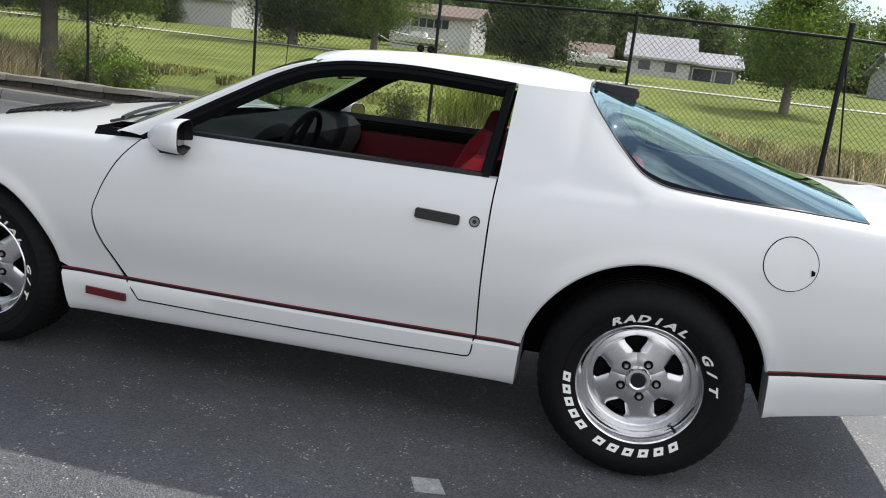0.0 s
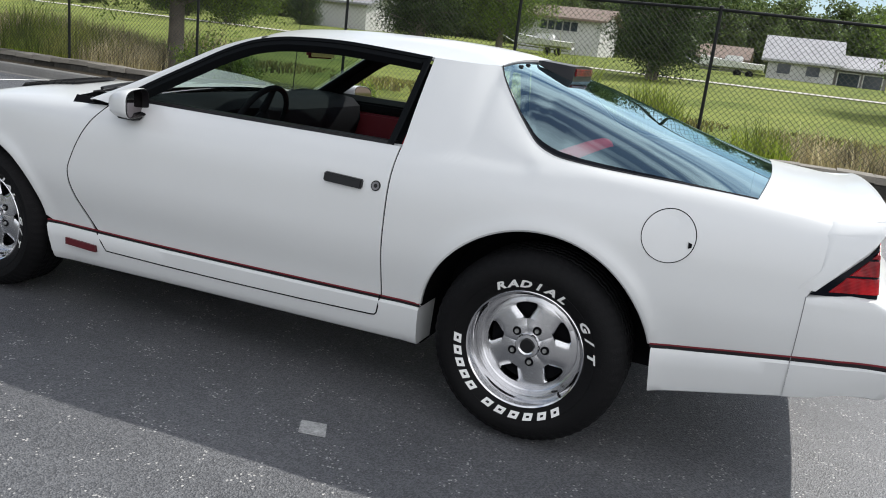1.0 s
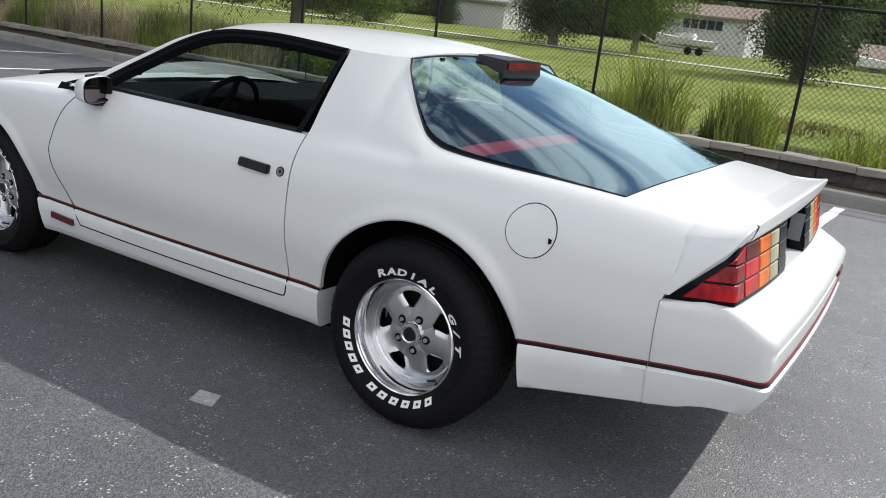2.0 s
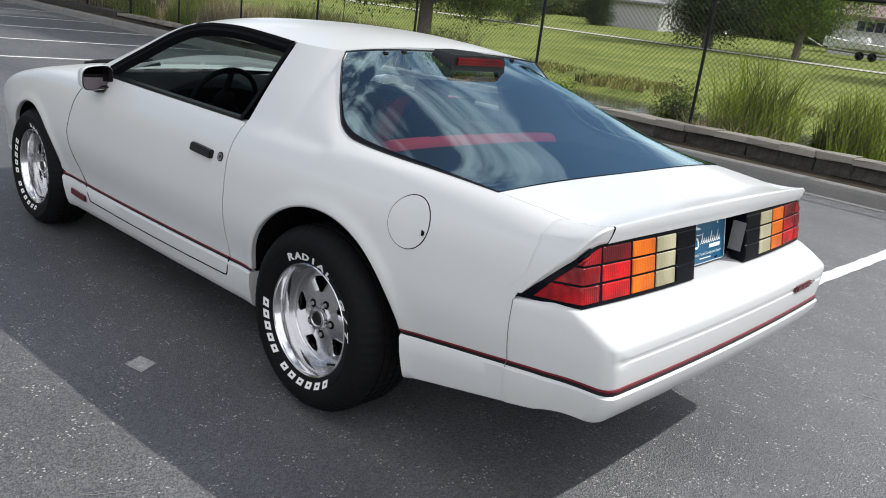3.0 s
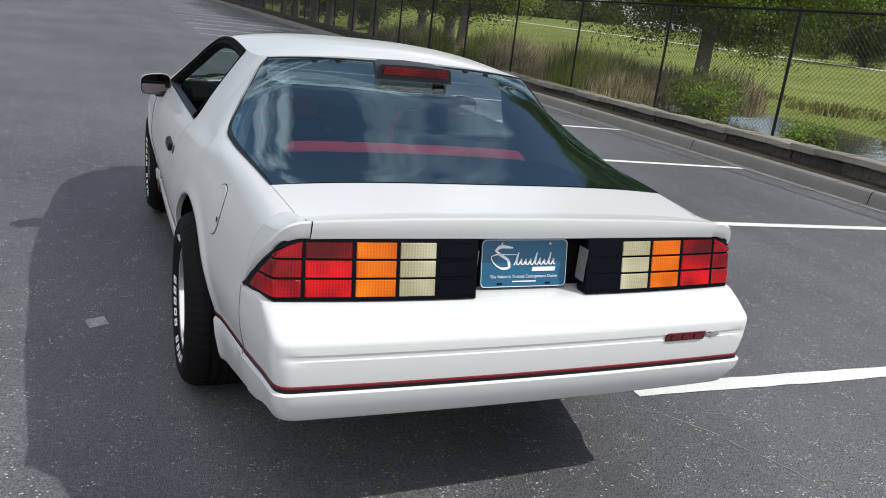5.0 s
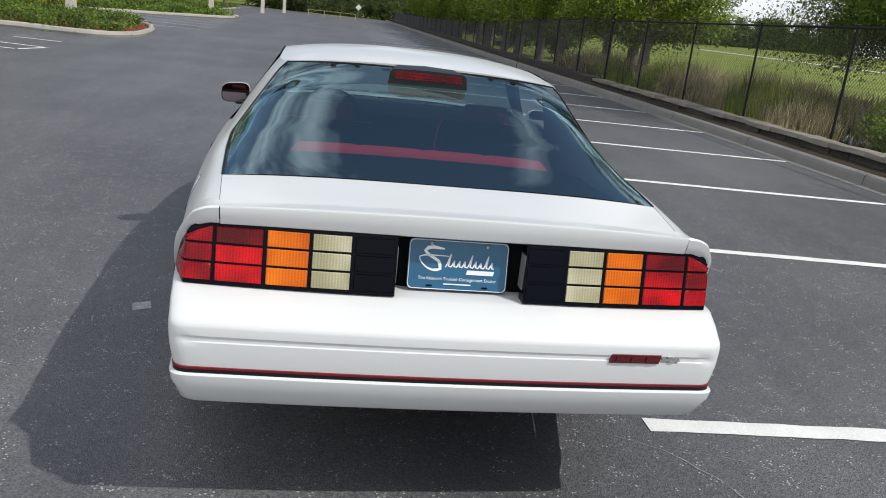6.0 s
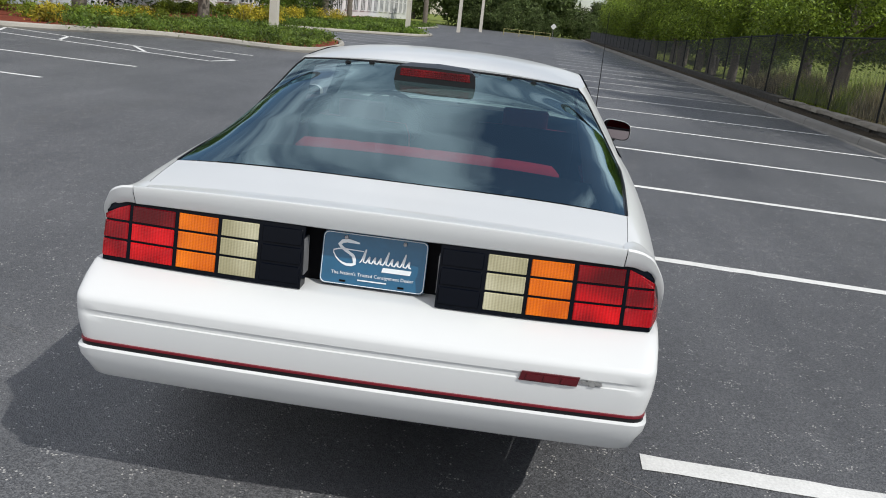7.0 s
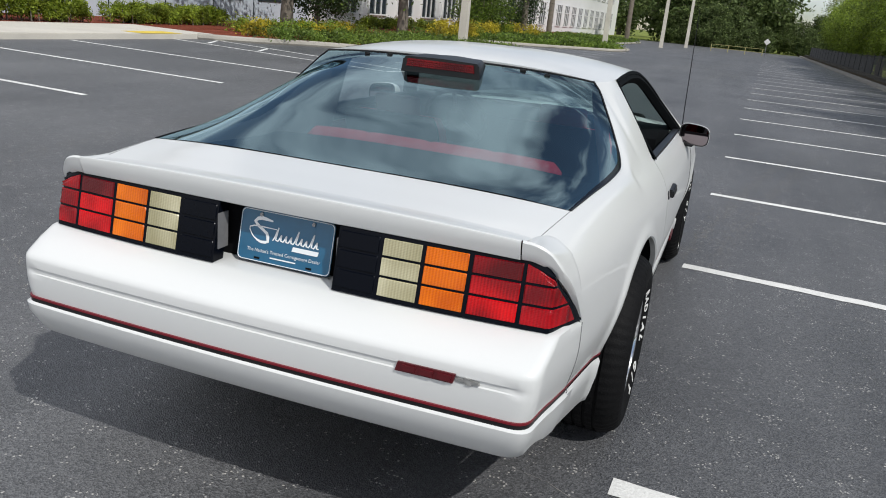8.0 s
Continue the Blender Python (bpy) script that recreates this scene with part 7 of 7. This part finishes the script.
for k in range(23):
    for z0, z1 in ((0.75, 3.0), (4.4, 6.8)):
        x0 = -35.0 - 3.9 * k
        bm = bmesh.new()
        box(bm, x0 - 2.4, x0, -19.0, -18.96, z0, z1)
        w = part("window", bm, M_SHADOWGLASS, office, smooth=False)
        bm = bmesh.new()
        for q in range(4):
            box(bm, x0 - 0.8 * q - 0.04, x0 - 0.8 * q + 0.04, -19.0, -18.90, z0, z1)
        for zz in (z0, (z0 + z1) / 2 + 0.3, z1):
            box(bm, x0 - 2.44, x0 + 0.04, -19.0, -18.905, zz - 0.035, zz + 0.035)
        part("window_frame", bm, M_OFFICE, w, smooth=False)
for k in range(2):
    bm = bmesh.new()
    box(bm, -27.5 - 3.0 * k, -25.6 - 3.0 * k, -19.44, -19.36, 1.0, 3.0)
    w = part("window", bm, M_SHADOWGLASS, office, smooth=False)

bm = bmesh.new()
box(bm, -17.0, 30, -16.15, -13.25, -0.05, 0.14, 0.02)
tagged(part("pavement", bm, M_WALK), "pale concrete pavement beside the lot", "pavement", kind="structure")
bm = bmesh.new()
box(bm, -95, 30, -19.4, -15.0, -0.05, 0.12)
tagged(part("planting_bed", bm, M_MULCH), "planting bed with red bark mulch", "planting bed", kind="structure")
# ramp mark on the kerb
bm = slab([(-15.6, -13.9, 0.143), (-14.0, -13.9, 0.143), (-14.0, -13.26, 0.143), (-15.6, -13.26, 0.143)], (0, 0, 0.003))
M_YEL = surface("yellow_paint", (0.62, 0.46, 0.06), 0.8, var=0.3, scale=3)
tagged(part("ramp_mat", bm, M_YEL), "yellow tactile mat on the pavement ramp", "tactile mat", kind="structure")

isl = [(-16.3, -13.3), (-17.2, -12.2), (-19.0, -11.0), (-19.7, -10.0), (-19.9, -8.5), (-19.6, -7.1), (-19.7, -6.2), (-21.0, -5.7), (-23.0, -5.8), (-27.2, -6.7), (-30.0, -9.5), (-30.5, -13.3), (-30.5, -15.0), (-16.3, -15.0)]
bm = slab([(x, y, 0.0) for x, y in isl], (0, 0, 0.11))
tagged(part("island_bed", bm, M_MULCH), "planted island with red mulch", "planting bed", kind="structure")
bm = bmesh.new()
tube(bm, [(x, y, 0.06) for x, y in smooth_line(isl[:12], 50)], 0.10, 8)
tagged(part("island_kerb", bm, M_KERBPALE), "rounded concrete kerb of the island", "kerb", kind="structure")
isl2 = [(-33.5, -13.3), (-36.3, -10.8), (-43.0, -6.8), (-45.5, -5.8), (-48.6, -5.8), (-55.0, -8.6), (-77.0, -8.6), (-77.0, -15.0), (-33.5, -15.0)]
bm = slab([(x, y, 0.0) for x, y in isl2], (0, 0, 0.11))
tagged(part("far_island_bed", bm, M_GRASS), "planted island far along the lot", "planting bed", kind="structure")
bm = bmesh.new()
tube(bm, [(x, y, 0.06) for x, y in smooth_line(isl2[:7], 40)], 0.10, 8)
tagged(part("far_island_kerb", bm, M_KERBPALE), "concrete kerb of the far island", "kerb", kind="structure")


def hedge(name, pts, mat_, per, leaf, label, seed, spread=0.10, cat="hedge"):
    rnd = random.Random(seed)
    x, y, z = np.mean([(p[0], p[1], 0.1) for p in pts], axis=0)
    th = thing(name, (x, y, 0.1), label, cat)
    bm = bmesh.new()
    for p in pts[::5]:
        tube(bm, [(p[0], p[1], 0.05), (p[0] + 0.05, p[1], p[2])], [0.02, 0.008], 5)
    part("stems", bm, M_BARK, th)
    part("leaves", leaf_mass(pts, per, spread, leaf, rnd, flat=0.8), mat_, th, smooth=False)
    return th


def hedge_points(x0, x1, y0, y1, z1, n, rnd):
    return [(rnd.uniform(x0, x1), rnd.uniform(y0, y1), z1 * rnd.uniform(0.2, 1.0) + 0.1) for _ in range(n)]


rnd = random.Random(77)
M_HEDGE = leafy("leaf_hedge", (0.10, 0.15, 0.015), (0.30, 0.36, 0.04), 0.5, 0.4)
hedge("clipped_hedge", hedge_points(-15.7, -7.0, -17.3, -16.4, 0.85, 420, rnd), M_HEDGE, 110, 0.085, "clipped yellow-green hedge along the building", 1, 0.075)
hedge("clipped_hedge", hedge_points(-22.3, -16.8, -17.2, -16.4, 0.58, 260, rnd), M_HEDGE, 110, 0.085, "clipped yellow-green hedge along the building", 2, 0.075)
hedge("clipped_hedge", hedge_points(-46, -34, -17.4, -16.7, 0.5, 260, rnd), M_HEDGE, 40, 0.12, "clipped green hedge along the building", 3)
hedge("clipped_hedge", hedge_points(-64, -48, -17.4, -16.7, 0.5, 240, rnd), M_HEDGE, 36, 0.13, "clipped green hedge along the building", 4)
for k in range(14):
    x, y = -19.2 - 0.62 * k + rnd.uniform(-0.3, 0.3), -13.6 + rnd.uniform(-0.8, 0.8)
    m_ = (M_YELLOW, M_HEDGE, M_LEAFLIGHT)[k % 3]
    hedge("bed_shrub", hedge_points(x - 0.45, x + 0.45, y - 0.4, y + 0.4, 0.36, 16, rnd), m_, 60, 0.09, "low mottled yellow and green shrub in the mulch bed", 10 + k, 0.12, "shrub")
for k in range(8):
    x, y = -33.5 - 2.2 * k + rnd.uniform(-0.5, 0.5), -12.4 + rnd.uniform(-0.6, 0.6)
    hedge("bed_shrub", hedge_points(x - 0.9, x + 0.9, y - 0.4, y + 0.4, 0.75, 30, rnd), (M_YELLOW, M_YELLOW, M_HEDGE)[k % 3], 44, 0.11, "low yellow-green shrub in the mulch bed", 30 + k, 0.14, "shrub")


def inside(px, py, poly):
    hit = False
    for (ax, ay), (bx_, by_) in zip(poly, poly[1:] + poly[:1]):
        if (ay > py) != (by_ > py) and px < (bx_ - ax) * (py - ay) / (by_ - ay) + ax:
            hit = not hit
    return hit


for poly, n, leaf, seed, nm in ((isl, 520, 0.10, 50, "island_groundcover"), (isl2, 700, 0.16, 51, "far_groundcover")):
    pts = []
    cx, cy = np.mean(poly, axis=0)
    while len(pts) < n:
        x, y = rnd.uniform(-77 if poly is isl2 else -30.5, -16.6), rnd.uniform(-14.4, -5.7)
        if inside(cx + (x - cx) * 1.07, cy + (y - cy) * 1.07, poly) and (poly is isl2 or y > -12.2):
            pts.append((x, y, 0.14 + 0.22 * rnd.random()))
    ob = part(nm, leaf_mass(pts, 60, 0.20, leaf, rnd, flat=0.4), M_LEAF, smooth=False)
    tagged(ob, "spreading green groundcover on the island", "groundcover", kind="stuff")


def light_pole(x, y, h, r, label):
    p = thing("light_pole", (x, y, 0.1), label, "lamp post", "light poles along the lot")
    bm = bmesh.new()
    tube(bm, [(x, y, 0.0), (x, y, h)], [r, r * 0.6], 4)
    part("pole", bm, M_WALK, p, smooth=False)
    bm = bmesh.new()
    tube(bm, [(x, y, h - 0.1), (x + 0.2, y + 1.2, h + 0.1)], 0.04, 8)
    part("arm", bm, M_SATIN, p)
    bm = bmesh.new()
    box(bm, x, x + 0.4, y + 1.1, y + 1.8, h + 0.0, h + 0.16, 0.03)
    part("lamp_head", bm, M_SATIN, p)


light_pole(-26.5, -9.0, 8.5, 0.21, "square pale concrete lamp post on the island")
light_pole(-50.5, -7.6, 9.0, 0.21, "square pale concrete lamp post on the far island")
light_pole(-68.5, -5.8, 9.0, 0.21, "pale lamp post far along the lot")
light_pole(-80.5, -4.6, 9.0, 0.21, "pale lamp post at the end of the lot")


def palm(x, y, h, r, seed, label):
    rnd = random.Random(seed)
    p = thing("palm_tree", (x, y, 0.1), label, "palm tree", "palms by the building")
    bm = bmesh.new()
    n = 26
    tube(bm, [(x + 0.1 * math.sin(i * 0.2), y, 0.0 + h * i / n) for i in range(n + 1)], [r * (1.15 if i % 2 else 1.0) * (1.1 - 0.3 * i / n) for i in range(n + 1)], 10)
    part("trunk", bm, M_BARK, p)
    verts, faces = [], []
    for k in range(26):
        a, up = rnd.uniform(0, 6.28), rnd.uniform(-0.3, 0.9)
        for i in range(9):
            u = i / 8
            c_ = Vector((x + math.cos(a) * 1.9 * u, y + math.sin(a) * 1.9 * u, h + up * 1.5 * u - 1.3 * u * u))
            sx = Vector((-math.sin(a), math.cos(a), -0.35)) * 0.42 * math.sin(math.pi * (0.12 + 0.85 * u))
            nx = Vector((math.cos(a), math.sin(a), 0)) * 0.11
            for s_ in (sx, Vector((-sx.x, -sx.y, sx.z))):
                b0 = len(verts)
                verts += [c_, c_ + nx * 0.5, c_ + s_ + nx]
                faces.append((b0, b0 + 1, b0 + 2))
    me = bpy.data.meshes.new("fronds")
    me.from_pydata([tuple(v) for v in verts], [], faces)
    part("fronds", me, M_LEAF, p, smooth=False)


for i, (x, y, h) in enumerate(((-55.5, -14.4, 6.5), (-64, -14.5, 6.2), (-74, -9.5, 6.6))):
    palm(x, y, h, 0.20, i, "palm tree with a grey ringed trunk by the building")
shade = make_tree("bed_tree", (-27.5, -15.8, 0.1), 4.2, 0.12, 1.9, 0.14, M_LEAFDARK, per=80, clumps=50, leaf=0.16, label="small dark evergreen tree in front of the building", seed=31, spread=0.34)
place_copy(shade, -48, -15.5, 0.1, 1.1, 2.0)
place_copy(shade, -56, -15.0, 0.1, 1.0, 4.0)
wil = make_tree("weeping_tree", (-43.5, -13.8, 0.1), 3.6, 0.10, 1.8, 0.2, M_CYPRESS, per=90, clumps=50, leaf=0.14, label="feathery green small tree by the building", seed=33, spread=0.34, droop=0.3)
oak_l = make_tree("building_oak", (-22.6, -14.3, 0.1), 7.0, 0.22, 3.0, 0.34, M_LEAF, per=80, clumps=70, leaf=0.20, label="young oak tree with a grey trunk by the building", seed=35, spread=0.5)
place_copy(oak_l, -33.7, -14.6, 0.1, 1.1, 2.4)

M_PALEYEL = surface("faded_yellow_paint", (0.42, 0.38, 0.16), 0.7, var=0.25, scale=3)
# sign and rail at the end of the lot
s = thing("road_sign", (-80, 2.66, 0.0), "small pale diamond road sign on a post", "road sign")
bm = bmesh.new()
tube(bm, [(-80, 2.66, 0), (-80, 2.66, 1.5)], 0.03, 8)
part("post", bm, M_SATIN, s)
bm = slab([(-79.95, 2.66, 1.0), (-79.95, 2.96, 1.30), (-79.95, 2.66, 1.60), (-79.95, 2.36, 1.30)], (0.02, 0, 0))
part("panel", bm, M_LINE, s, smooth=False)
g = thing("barrier_rail", (-79, 0, 0), "pale yellow pipe barrier rail at the lot's end", "barrier")
for y in np.linspace(-2.2, 2.4, 4):
    bm = bmesh.new()
    tube(bm, [(-79, y, 0), (-79, y, 0.64)], 0.03, 8)
    part("post", bm, M_PALEYEL, g)
for z in (0.30, 0.62):
    bm = bmesh.new()
    tube(bm, [(-79, -2.2, z), (-79, 2.4, z)], 0.016, 8)
    part("rail", bm, M_PALEYEL, g)


# boat on a trailer beside the white house
boat = thing("boat", (-16.2, 56, 1.3), "small white motor boat on a trailer beside the house", "boat")
rows = []
for u in np.linspace(0, 1, 12):
    x = -18.3 + 4.4 * u
    w = 0.75 * (1 - (1 - u) ** 3.0) + 0.02
    rows.append([(x, 56 - w, 2.30 + 0.28 * (1 - u) ** 2), (x, 56 - 0.8 * w, 1.95), (x, 56, 1.78 + 0.2 * (1 - u) ** 3), (x, 56 + 0.8 * w, 1.95), (x, 56 + w, 2.30 + 0.28 * (1 - u) ** 2)])
bm = sheet(rows)
sheet([[r[0], (r[0][0], 56, r[0][2] + 0.05), r[4]] for r in rows], bm)
part("hull", bm, M_OFFICE, boat)
bm = bmesh.new()
box(bm, -16.6, -15.4, 55.6, 56.4, 2.35, 2.75, 0.08)
part("console", bm, M_OFFICE, boat)
bm = bmesh.new()
tube(bm, [(-19.4, 56, 2.35), (-18.0, 56, 1.75), (-14.2, 56, 1.65)], 0.05, 6)
part("trailer", bm, M_SATIN, boat)
for dx in (-15.6, -14.8):
    bm = bmesh.new()
    lathe(bm, [(0.0, -0.1), (0.26, -0.1), (0.28, -0.06), (0.28, 0.06), (0.0, 0.1)], 16)
    bm.transform(Matrix.Translation((dx, 55.3, 1.55)))
    part("trailer_wheel", bm, M_RUBBER, boat)
copy_thing(boat, Matrix.Translation((-2.9, 58.0, 1.25)))
